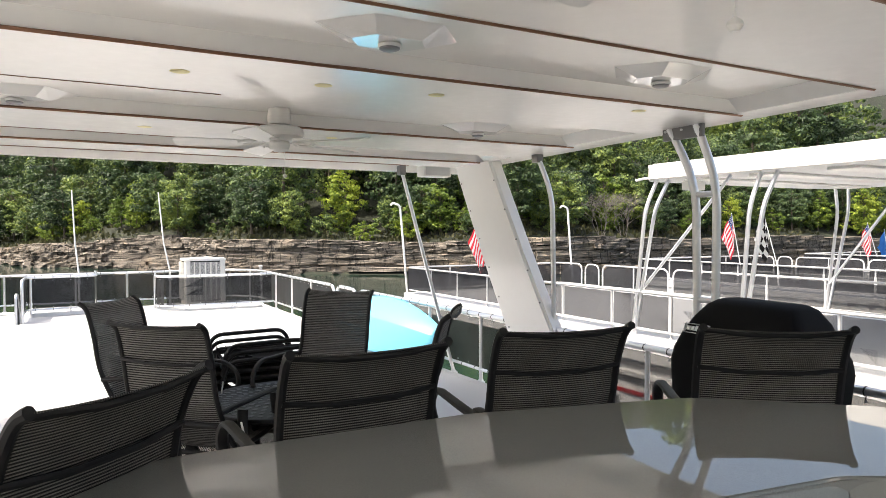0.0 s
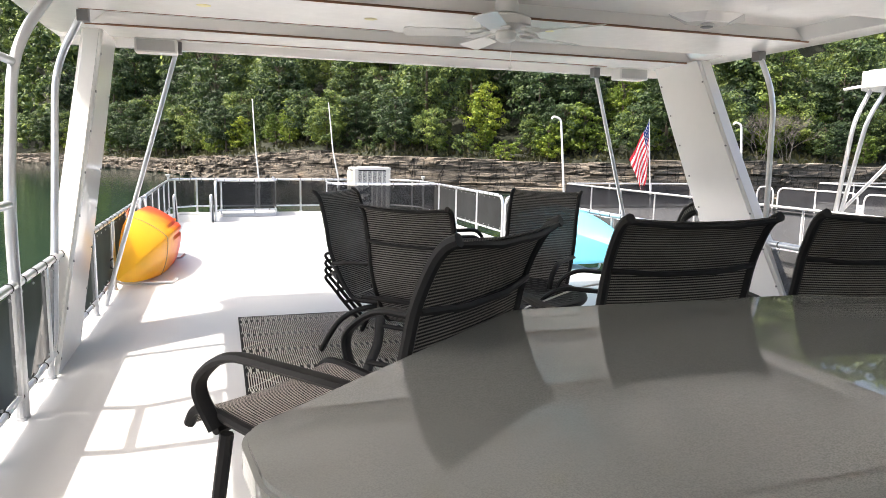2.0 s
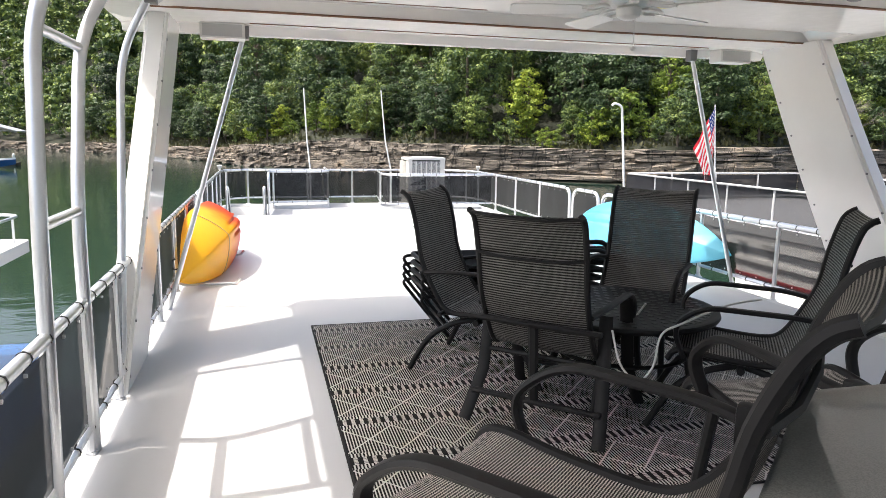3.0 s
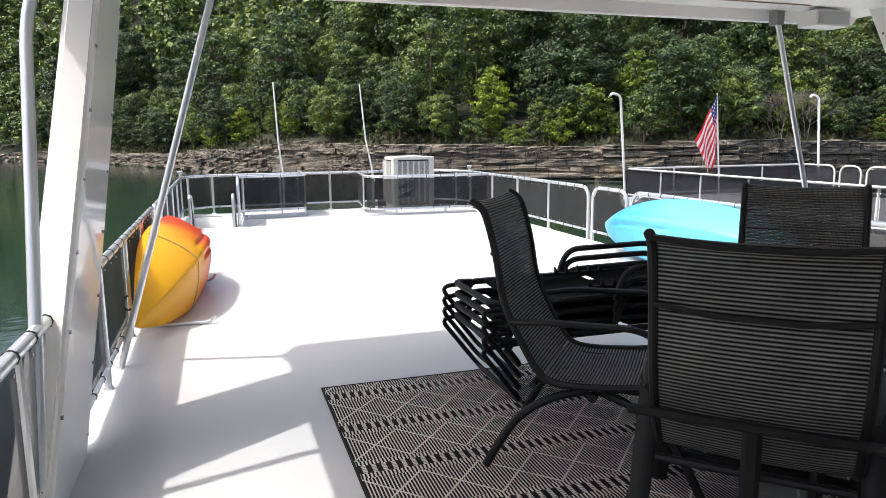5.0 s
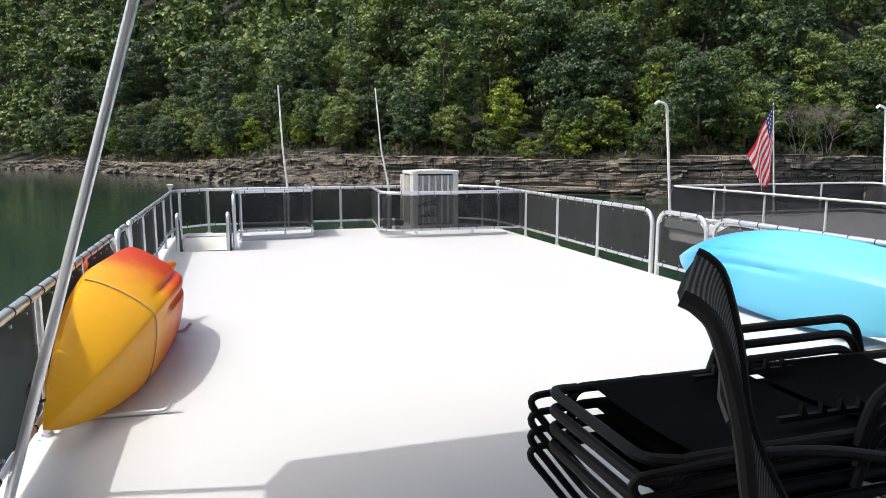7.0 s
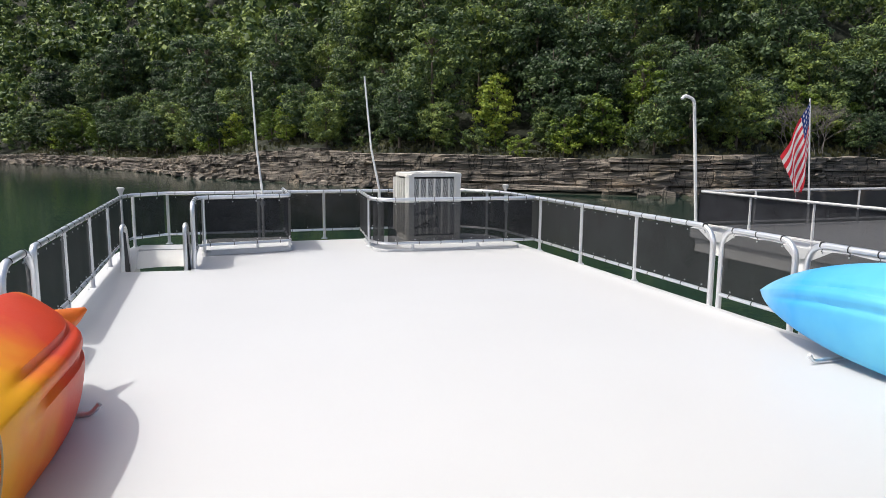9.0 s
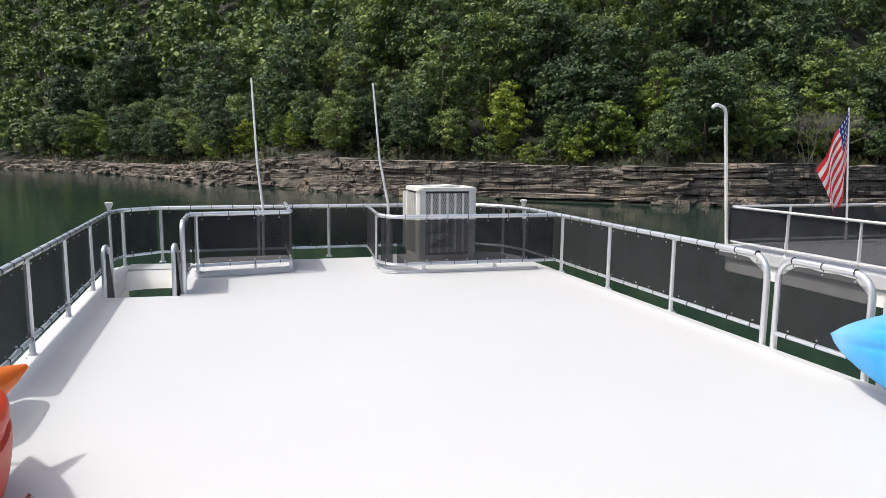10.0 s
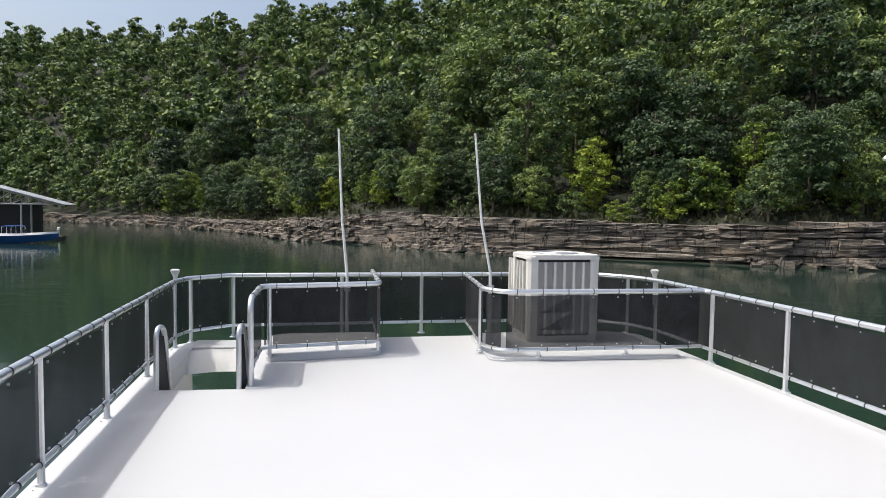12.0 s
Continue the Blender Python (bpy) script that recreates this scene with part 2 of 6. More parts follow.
M["leaf"] = leaf("oak_leaves", (0.009, 0.020, 0.012), (0.068, 0.115, 0.046), (0.27, 0.34, 0.075), 0.22)
M["leaf_bright"] = leaf("young_leaves", (0.040, 0.080, 0.014), (0.150, 0.220, 0.030), (0.37, 0.43, 0.055), 0.30)
M["grass"] = leaf("dry_grass", (0.035, 0.042, 0.016), (0.085, 0.085, 0.038), (0.17, 0.15, 0.08), 0.2)


def rock():
    """Layered shale: thin dark and rusty beds, cracks and lichen."""
    m, nt, b = nodes_of("layered_shale")
    co = coords(nt)
    sc = add(nt, "ShaderNodeVectorMath", operation="MULTIPLY")
    nt.links.new(co, sc.inputs[0])
    sc.inputs[1].default_value = (0.09, 0.09, 3.2)
    beds = noise_at(nt, sc.outputs[0], 2.0, 7.0, 0.75)
    fine = noise_at(nt, sc.outputs[0], 7.5, 4.0, 0.6)
    patch = noise_at(nt, co, 0.35, 5.0)
    grain = noise_at(nt, co, 6.0, 5.0)
    col = blend(nt, ramp(nt, beds, 0.36, 0.62), (0.052, 0.045, 0.038), (0.37, 0.322, 0.268))
    col = blend(nt, ramp(nt, patch, 0.52, 0.75), col, (0.42, 0.335, 0.24))
    col = blend(nt, ramp(nt, grain, 0.55, 0.8), col, (0.10, 0.09, 0.08))
    col = blend(nt, ramp(nt, fine, 0.53, 0.61), col, (0.022, 0.026, 0.023))
    up = add(nt, "ShaderNodeVectorMath", operation="MULTIPLY")
    nt.links.new(co, up.inputs[0])
    up.inputs[1].default_value = (0.55, 0.55, 0.10)
    crack = noise_at(nt, up.outputs[0], 1.5, 3.0, 0.5)
    crack = math_node(nt, "LESS_THAN", math_node(nt, "ABSOLUTE", math_node(nt, "SUBTRACT", crack, 0.5)), 0.013)
    col = blend(nt, ramp(nt, noise_at(nt, co, 0.13, 3.0), 0.38, 0.62), blend(nt, 0.5, col, (0.07, 0.062, 0.055)), col)
    col = blend(nt, math_node(nt, "MULTIPLY", crack, 0.8), col, (0.02, 0.018, 0.016))
    nt.links.new(col, b.inputs["Base Color"])
    b.inputs["Roughness"].default_value = 0.9
    bump(nt, b, math_node(nt, "SUBTRACT", math_node(nt, "ADD", beds, math_node(nt, "MULTIPLY", grain, 0.5)), math_node(nt, "MULTIPLY", ramp(nt, fine, 0.52, 0.66), 0.6)), 0.9, 0.2)
    return m


M["rock"] = rock()
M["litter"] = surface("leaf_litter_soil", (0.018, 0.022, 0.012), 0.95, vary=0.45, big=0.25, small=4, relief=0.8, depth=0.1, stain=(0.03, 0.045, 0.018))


def lake():
    m, nt, b = nodes_of("lake_water")
    co = coords(nt)
    sc = add(nt, "ShaderNodeVectorMath", operation="MULTIPLY")
    nt.links.new(co, sc.inputs[0])
    sc.inputs[1].default_value = (0.55, 1.0, 1.0)
    wave = math_node(nt, "ADD", noise_at(nt, sc.outputs[0], 1.1, 4.0), math_node(nt, "MULTIPLY", noise_at(nt, sc.outputs[0], 0.12, 2.0), 1.5))
    b.inputs["Base Color"].default_value = (0.013, 0.030, 0.022, 1)
    b.inputs["Roughness"].default_value = 0.06
    b.inputs["IOR"].default_value = 1.33
    bump(nt, b, wave, 0.16, 0.12)
    return m


M["water"] = lake()


def flag_cloth(name, kind):
    m, nt, b = nodes_of(name)
    uv = add(nt, "ShaderNodeUVMap").outputs[0]
    sep = add(nt, "ShaderNodeSeparateXYZ")
    nt.links.new(uv, sep.inputs[0])
    u, v = sep.outputs[0], sep.outputs[1]
    if kind == "stripes":
        st = math_node(nt, "LESS_THAN", math_node(nt, "FRACT", math_node(nt, "MULTIPLY", v, 6.5)), 0.5)
        col = blend(nt, st, (0.90, 0.88, 0.87), (0.80, 0.07, 0.10))
        canton = math_node(nt, "MULTIPLY", math_node(nt, "LESS_THAN", u, 0.30), math_node(nt, "GREATER_THAN", v, 0.54))
        du = math_node(nt, "SUBTRACT", math_node(nt, "FRACT", math_node(nt, "MULTIPLY", u, 15)), 0.5)
        dv = math_node(nt, "SUBTRACT", math_node(nt, "FRACT", math_node(nt, "MULTIPLY", v, 10)), 0.5)
        rad = math_node(nt, "ADD", math_node(nt, "MULTIPLY", du, du), math_node(nt, "MULTIPLY", dv, dv))
        star = math_node(nt, "LESS_THAN", rad, 0.07)
        col = blend(nt, canton, col, blend(nt, star, (0.04, 0.08, 0.30), (0.75, 0.74, 0.74)))
    elif kind == "checks":
        a = math_node(nt, "LESS_THAN", math_node(nt, "FRACT", math_node(nt, "MULTIPLY", u, 3.0)), 0.5)
        c = math_node(nt, "LESS_THAN", math_node(nt, "FRACT", math_node(nt, "MULTIPLY", v, 2.0)), 0.5)
        col = blend(nt, math_node(nt, "ABSOLUTE", math_node(nt, "SUBTRACT", a, c)), (0.62, 0.62, 0.60), (0.012, 0.012, 0.012))
    else:
        col = blend(nt, ramp(nt, noise_at(nt, uv, 3, 3), 0.3, 0.7), (0.03, 0.16, 0.45), (0.05, 0.24, 0.58))
    nt.links.new(col, b.inputs["Base Color"])
    b.inputs["Roughness"].default_value = 0.8
    tr = add(nt, "ShaderNodeBsdfTranslucent")
    nt.links.new(col, tr.inputs[0])
    mix = add(nt, "ShaderNodeMixShader")
    mix.inputs[0].default_value = 0.5
    nt.links.new(b.outputs[0], mix.inputs[1])
    nt.links.new(tr.outputs[0], mix.inputs[2])
    nt.links.new(mix.outputs[0], nt.nodes["Material Output"].inputs[0])
    return m


M["flag"] = flag_cloth("striped_flag_cloth", "stripes")
M["flag_checks"] = flag_cloth("checkered_flag_cloth", "checks")
M["flag_blue"] = flag_cloth("blue_flag_cloth", "blue")


def louvre_paint():
    """Grey coil-guard steel; the shade in its short slanted slots is put into the colour."""
    m, nt, b = nodes_of("slotted_grey_steel")
    co = add(nt, "ShaderNodeTexCoord").outputs["Object"]
    sep = add(nt, "ShaderNodeSeparateXYZ")
    nt.links.new(co, sep.inputs[0])
    along = math_node(nt, "ADD", sep.outputs[0], sep.outputs[1])
    s = math_node(nt, "FRACT", math_node(nt, "MULTIPLY", math_node(nt, "ADD", sep.outputs[2], math_node(nt, "MULTIPLY", along, 0.5)), 62.0))
    slot = math_node(nt, "LESS_THAN", s, 0.45)
    nt.links.new(blend(nt, slot, (0.62, 0.62, 0.60), (0.05, 0.05, 0.048)), b.inputs["Base Color"])
    b.inputs["Roughness"].default_value = 0.5
    bump(nt, b, s, 0.5, 0.004)
    return m


M["louvre"] = louvre_paint()
M["ac_paint"] = surface("beige_grey_enamel", (0.72, 0.71, 0.67), 0.4, vary=0.05, stain=(0.42, 0.40, 0.35))

# ---- building helpers ----


def ob_from(name, bm, material, smooth=38):
    me = bpy.data.meshes.new(name)
    bm.normal_update()
    bm.to_mesh(me)
    bm.free()
    me.materials.append(material)
    if smooth:
        me.polygons.foreach_set("use_smooth", [True] * len(me.polygons))
        me.set_sharp_from_angle(angle=radians(smooth))
    return new(name, me)


def part(name, bm, material, parent, label="", smooth=38):
    ob = ob_from(name, bm, material, smooth)
    ob.parent = parent
    if label:
        tagged(ob, label)
    return ob


def thing(name, label, category, m=None, group="", kind=""):
    ob = new(name)
    ob.empty_display_size = 0.1
    if m is not None:
        ob.matrix_basis = m
    return tagged(ob, label, category, group, kind)


def box(bm, x0, x1, y0, y1, z0, z1, bevel=0.0, m=None):
    vs = [bm.verts.new((x, y, z)) for x in (x0, x1) for y in (y0, y1) for z in (z0, z1)]
    fs = [bm.faces.new([vs[i] for i in q]) for q in ((0, 1, 3, 2), (4, 6, 7, 5), (0, 4, 5, 1), (2, 3, 7, 6), (0, 2, 6, 4), (1, 5, 7, 3))]
    if bevel:
        got = bmesh.ops.bevel(bm, geom=list({e for f in fs for e in f.edges}), offset=bevel, segments=2, affect="EDGES", profile=0.6)
        vs = list({v for f in got["faces"] for v in f.verts} | {v for v in vs if v.is_valid})
    if m is not None:
        for v in vs:
            v.co = m @ v.co
    return bm


def fillet(pts, r, n=5):
    """The polyline with its inner corners rounded."""
    pts = [Vector(p) for p in pts]
    out = [pts[0]]
    for a, b, c in zip(pts, pts[1:], pts[2:]):
        u, w = (a - b), (c - b)
        k = min(r, u.length * 0.49, w.length * 0.49)
        p, q = b + u.normalized() * k, b + w.normalized() * k
        for i in range(n + 1):
            t = i / n
            out.append(p * (1 - t) ** 2 + b * 2 * t * (1 - t) + q * t * t)
    out.append(pts[-1])
    return out


def tube(bm, pts, r, n=8, flat=1.0, cap=True, taper=1.0):
    """A round (or flattened) bar swept along a line."""
    pts = [Vector(p) for p in pts]
    clean = [pts[0]]
    for p in pts[1:]:
        if (p - clean[-1]).length > 1e-5:
            clean.append(p)
    pts = clean
    ring0, rings, prev = None, [], None
    for i, p in enumerate(pts):
        d = (pts[min(i + 1, len(pts) - 1)] - pts[max(i - 1, 0)]).normalized()
        if prev is None:
            ref = Vector((0, 0, 1)) if abs(d.z) < 0.9 else Vector((0, 1, 0))
            s = d.cross(ref).normalized()
        else:
            s = (prev - d * prev.dot(d)).normalized()
        prev = s
        u = s.cross(d)
        k = 1 + (taper - 1) * i / max(1, len(pts) - 1)
        rings.append([bm.verts.new(p + (s * math.cos(a) * r + u * math.sin(a) * r * flat) * k) for a in (2 * math.pi * j / n for j in range(n))])
    for a, b in zip(rings, rings[1:]):
        for j in range(n):
            bm.faces.new((a[j], a[(j + 1) % n], b[(j + 1) % n], b[j]))
    if cap:
        bm.faces.new(rings[0][::-1])
        bm.faces.new(rings[-1])
    return bm


def lathe(bm, profile, n=20, at=(0, 0, 0)):
    """A turned shape from (radius, height) pairs."""
    rings = [[bm.verts.new((at[0] + r * math.cos(a), at[1] + r * math.sin(a), at[2] + z)) for a in (2 * math.pi * j / n for j in range(n))] for r, z in profile]
    for a, b in zip(rings, rings[1:]):
        for j in range(n):
            bm.faces.new((a[j], a[(j + 1) % n], b[(j + 1) % n], b[j]))
    bm.faces.new(rings[0][::-1])
    bm.faces.new(rings[-1])
    return bm


def prism(bm, outline, z0, z1):
    """An upright solid over an outline given anticlockwise."""
    lo = [bm.verts.new((x, y, z0)) for x, y in outline]
    hi = [bm.verts.new((x, y, z1)) for x, y in outline]
    bm.faces.new(lo[::-1])
    bm.faces.new(hi)
    for i in range(len(lo)):
        j = (i + 1) % len(lo)
        bm.faces.new((lo[i], lo[j], hi[j], hi[i]))
    return bm


def round_outline(pts, r, n=5):
    p = [(*q, 0) for q in pts]
    closed = fillet([p[-1]] + p + [p[0]], r, n)
    return [(v.x, v.y) for v in closed[1:-1]]


def quad_sheet(bm, a, b, c, d, thick=0.003):
    """A thin panel with two faces and edges; a to d run round it."""
    a, b, c, d = map(Vector, (a, b, c, d))
    nrm = (b - a).cross(d - a).normalized() * thick / 2
    lo = [bm.verts.new(p - nrm) for p in (a, b, c, d)]
    hi = [bm.verts.new(p + nrm) for p in (a, b, c, d)]
    bm.faces.new(lo[::-1])
    bm.faces.new(hi)
    for i in range(4):
        j = (i + 1) % 4
        bm.faces.new((lo[i], lo[j], hi[j], hi[i]))
    return bm


def ribbon(bm, profile, half, thick=0.004, n=6, sag=0.0):
    """A sling stretched across a frame: profile in (y, z), width 2*half in x; mapped in metres."""
    uv = bm.loops.layers.uv.verify()
    length = [0.0]
    for p, q in zip(profile, profile[1:]):
        length.append(length[-1] + math.dist(p, q))
    top, where = [], {}
    for k, (y, z) in enumerate(profile):
        a, b = profile[max(k - 1, 0)], profile[min(k + 1, len(profile) - 1)]
        ty, tz = b[0] - a[0], b[1] - a[1]
        l = math.hypot(ty, tz)
        ny, nz = tz / l, -ty / l
        row = []
        for i in range(n + 1):
            x = -half + 2 * half * i / n
            s = sag * (1 - (x / half) ** 2)
            v = bm.verts.new((x, y + ny * s, z + nz * s))
            w = bm.verts.new((x, y + ny * (s + thick), z + nz * (s + thick)))
            where[v] = where[w] = (x, length[k])
            row.append((v, w))
        top.append(row)
    for a, b in zip(top, top[1:]):
        for i in range(n):
            bm.faces.new((a[i][0], a[i + 1][0], b[i + 1][0], b[i][0]))
            bm.faces.new((a[i][1], b[i][1], b[i + 1][1], a[i + 1][1]))
        for i, o in ((0, 0), (n, 1)):
            q = (a[i][0], b[i][0], b[i][1], a[i][1])
            bm.faces.new(q if o == 0 else q[::-1])
    for row, o in ((top[0], 1), (top[-1], 0)):
        for i in range(n):
            q = (row[i][0], row[i + 1][0], row[i + 1][1], row[i][1])
            bm.faces.new(q if o == 0 else q[::-1])
    for f in bm.faces:
        for lp in f.loops:
            if lp.vert in where:
                lp[uv].uv = where[lp.vert]
    return bm


def smooth_profile(pts, steps=4):
    """Catmull-Rom through the points."""
    out = []
    n = len(pts)
    for i in range(n - 1):
        p0, p1, p2, p3 = (Vector(pts[max(0, min(n - 1, j))]) for j in (i - 1, i, i + 1, i + 2))
        for s in range(steps):
            t = s / steps
            out.append(tuple(0.5 * ((2 * p1) + (p2 - p0) * t + (2 * p0 - 5 * p1 + 4 * p2 - p3) * t * t + (3 * p1 - p0 - 3 * p2 + p3) * t ** 3)))
    out.append(tuple(pts[-1]))
    return out

# ---- the large structure: water, shore, deck, roof ----
WATER = -3.4
XL, XR, XC = -1.71, 3.82, 1.055      # rail lines and the boat's middle
RAIL, LOW = 0.70, 0.10              # heights of the top and bottom rails

bm = bmesh.new()
box(bm, -900, 900, -600, 1500, WATER - 0.4, WATER)
tagged(ob_from("water", bm, M["water"], 0), "dark green lake water with faint ripples", "water", kind="structure")

# the deck: a white slab with a stairwell cut through its front corner
SX0, SX1, SY0, SY1 = -1.50, -0.80, 14.24, 15.98
bm = bmesh.new()
FRONT = 16.45


def deck_top(x, y):
    edge = max(0.0, abs(x - XC) - 2.52)
    return -0.10 * edge - 0.9 * max(0, edge - 0.22) ** 1.5 + (0.018 if 0 < edge < 0.06 else 0)


xs = [-1.86, -1.80, -1.72, -1.64, -1.56, SX0, SX1, 0.2, 1.05, 1.9, 2.8, 3.40, 3.57, 3.62, 3.68, 3.74, 3.78, 3.80]
ys = [-6, -2, 2, 5, 8, 11, 13, SY0, SY1, FRONT - 0.05, FRONT]
grid = {}
for i, x in enumerate(xs):
    for j, y in enumerate(ys):
        grid[i, j] = bm.verts.new((x, y, deck_top(x, y) - (0.03 if j == len(ys) - 1 else 0)))
for i in range(len(xs) - 1):
    for j in range(len(ys) - 1):
        if xs[i] >= SX0 and xs[i + 1] <= SX1 and ys[j] >= SY0 and ys[j + 1] <= SY1:
            continue
        bm.faces.new((grid[i, j], grid[i + 1, j], grid[i + 1, j + 1], grid[i, j + 1]))
ext = bmesh.ops.extrude_face_region(bm, geom=bm.faces[:])
for v in ext["geom"]:
    if isinstance(v, bmesh.types.BMVert):
        v.co.z = -0.16
bmesh.ops.recalc_face_normals(bm, faces=bm.faces)
tagged(ob_from("floor", bm, M["deck"], 30), "glossy white moulded upper deck of a houseboat", "deck", kind="structure")

# low hatch moulding in front of the stairs and round the stairwell
bm = bmesh.new()
prism(bm, round_outline([(-0.70, 15.22), (0.46, 15.40), (0.52, 16.36), (-0.70, 16.36)], 0.12), 0.004, 0.075)
bmesh.ops.bevel(bm, geom=[e for e in bm.edges if all(v.co.z > 0.05 for v in e.verts)], offset=0.03, segments=2, affect="EDGES")
tagged(ob_from("deck_hatch", bm, M["deck"]), "raised white moulded hatch panel on the deck", "hatch", kind="structure")
bm = bmesh.new()
prism(bm, round_outline([(1.50, 14.98), (3.58, 14.86), (3.60, 15.9), (3.40, 16.36), (1.60, 16.36)], 0.16), 0.004, 0.035)
bmesh.ops.bevel(bm, geom=[e for e in bm.edges if all(v.co.z > 0.03 for v in e.verts)], offset=0.02, segments=2, affect="EDGES")
tagged(ob_from("deck_plinth", bm, M["deck"]), "low white moulded plinth under the cooling unit", "plinth", kind="structure")

# stairwell: white well, curved far wall, dark-coloured steps going down
bm = bmesh.new()
box(bm, SX0 - 0.05, SX0, SY0, SY1, -1.2, -0.165)
box(bm, SX1, SX1 + 0.05, SY0, SY1, -1.2, -0.165)
tagged(ob_from("stairwell_wall", bm, M["gelcoat"]), "white moulded side walls of the stairwell", "stairwell", kind="structure")
bm = bmesh.new()
prof = [(SY1, 0.0), (SY1 - 0.06, -0.02), (SY1 - 0.16, -0.06), (SY1 - 0.26, -0.12), (SY1 - 0.32, -0.18)]
rows = []
for y, z in prof:
    rows.append([bm.verts.new((SX0 + (SX1 - SX0) * k / 6, y + 0.10 * math.sin(math.pi * k / 6) - 0.08, z - 0.004)) for k in range(7)])
for a, b in zip(rows, rows[1:]):
    for k in range(6):
        bm.faces.new((a[k], b[k], b[k + 1], a[k + 1]))
bmesh.ops.solidify(bm, geom=bm.faces[:], thickness=0.03)
tagged(ob_from("stairwell_front", bm, M["gelcoat"]), "curved white front face of the stairwell", "stairwell", kind="structure")
stairs = thing("stairs", "steps leading down the deck opening, coloured dark for its shade", "stairs", kind="structure")
# charcoal on the steps stands in for the shade down the opening
for k in range(6):
    bm = bmesh.new()
    box(bm, SX0 + 0.002, SX1 - 0.002, SY0 + 0.02 + 0.22 * k, SY0 + 0.26 + 0.22 * k, -0.36 - 0.19 * k - 0.04, -0.36 - 0.19 * k, 0.008)
    part("step", bm, M["charcoal"], stairs)

# the boat under the deck
bm = bmesh.new()
box(bm, -1.70, 3.66, -6, SY0 - 0.06, -2.4, -0.16)
box(bm, SX1 + 0.06, 3.66, SY0 - 0.06, 15.2, -2.4, -0.16)
box(bm, -2.0, 4.1, -7, 17.5, WATER - 0.3, -2.4, 0.08)
tagged(ob_from("wall_cabin", bm, M["gelcoat"]), "white cabin and hull of the houseboat below the deck", "hull", kind="structure")

# the hard top: ceiling with recessed channels
ZC, ZUP = 2.30, 2.38
CH = [(-0.83, 0.01), (0.85, 1.69), (2.53, 3.36), (4.21, 5.05), (5.86, 6.38)]
CX0, CX1 = -1.53, 3.66
RX0, RX1, RY0, RY1 = -1.93, 4.03, -3.2, 7.48


def lift(y):
    """The ceiling rises slightly towards the stern."""
    return 0.018 * max(0.0, 7.0 - y)


bm = bmesh.new()
cuts = [RY0] + [v for c in CH for v in (c[0], c[0] + 0.05, c[1] - 0.035, c[1])] + [6.88, 6.92, 7.36, 7.40, RY1]
xcuts = [RX0, RX0 + 0.10, CX0, CX0 + 0.10, CX1 - 0.10, CX1, RX1 - 0.10, RX1]
under = {}
for i, x in enumerate(xcuts):
    for j, y in enumerate(cuts):
        inside = any(c[0] + 0.04 <= y <= c[1] - 0.03 for c in CH) and CX0 + 0.09 <= x <= CX1 - 0.09
        z = (ZUP if inside else ZC) + lift(y)
        if i in (0, len(xcuts) - 1):
            z += 0.03
        if 6.9 < y < 7.38 and 0 < i < len(xcuts) - 1:
            z += 0.055
        if y > 7.38:
            z = 2.28
        under[i, j] = bm.verts.new((x, y, z))
for i in range(len(xcuts) - 1):
    for j in range(len(cuts) - 1):
        bm.faces.new((under[i, j], under[i, j + 1], under[i + 1, j + 1], under[i + 1, j]))
edge = [e for e in bm.edges if e.is_boundary]
up = bmesh.ops.extrude_edge_only(bm, edges=edge)
tops = [v for v in up["geom"] if isinstance(v, bmesh.types.BMVert)]
for v in tops:
    # unseen forward lip, added to carry the roof's shadow edge farther forward
    if v.co.y > RY1 - 0.01:
        v.co.y += 0.24
    v.co.z = 2.50 + lift(v.co.y)
bmesh.ops.contextual_create(bm, geom=[e for e in up["geom"] if isinstance(e, bmesh.types.BMEdge) and all(v in tops for v in e.verts)])
bmesh.ops.recalc_face_normals(bm, faces=bm.faces)
tagged(ob_from("ceiling", bm, M["ceiling"], 25), "glossy cream-white hard top with recessed channels", "ceiling", kind="structure")

# rusty sealant lines along the channels
for k, (c0, c1) in enumerate(CH):
    for y, x0, x1, w in ((c1 + 0.004, CX0 - 0.05, CX1 + 0.08, 0.015), (c0 - 0.012, CX0, CX1 + 0.06 if k == 2 else 0.6, 0.013 if k == 2 else 0.005)):
        bm = bmesh.new()
        n = 26
        line = [(x0 + (x1 - x0) * i / n, y + 0.006 * noise.noise((i * 0.7, k, y)), ZC + lift(y) - 0.001) for i in range(n + 1)]
        tube(bm, line, w, 5, flat=0.6)
        tagged(ob_from("trim", bm, M["seam"]), "rusty brown sealant line along a ceiling channel", "trim", kind="structure")
bm = bmesh.new()
tube(bm, [(-0.95 + 0.21 * i, 6.865 + 0.01 * noise.noise((i * 0.9, 3, 0)), ZC - 0.001) for i in range(20)], 0.006, 5, flat=0.6)
tagged(ob_from("trim", bm, M["seam"]), "thin brown sealant line behind the roof's front edge", "trim", kind="structure")
for x, y in ((0.33, 3.77), (1.02, 3.75), (1.65, 3.70), (3.01, 3.55), (0.35, 5.48), (1.67, 5.42), (-0.74, 5.46), (1.50, 2.05)):
    bm = bmesh.new()
    lathe(bm, [(0.045, 0), (0.046, 0.001), (0.045, 0.002)], 18, (x, y, ZC + lift(y) - 0.0015))
    tagged(ob_from("ceiling_patch", bm, M["spot"]), "round yellowed filler patch on the ceiling", "patch", kind="structure")


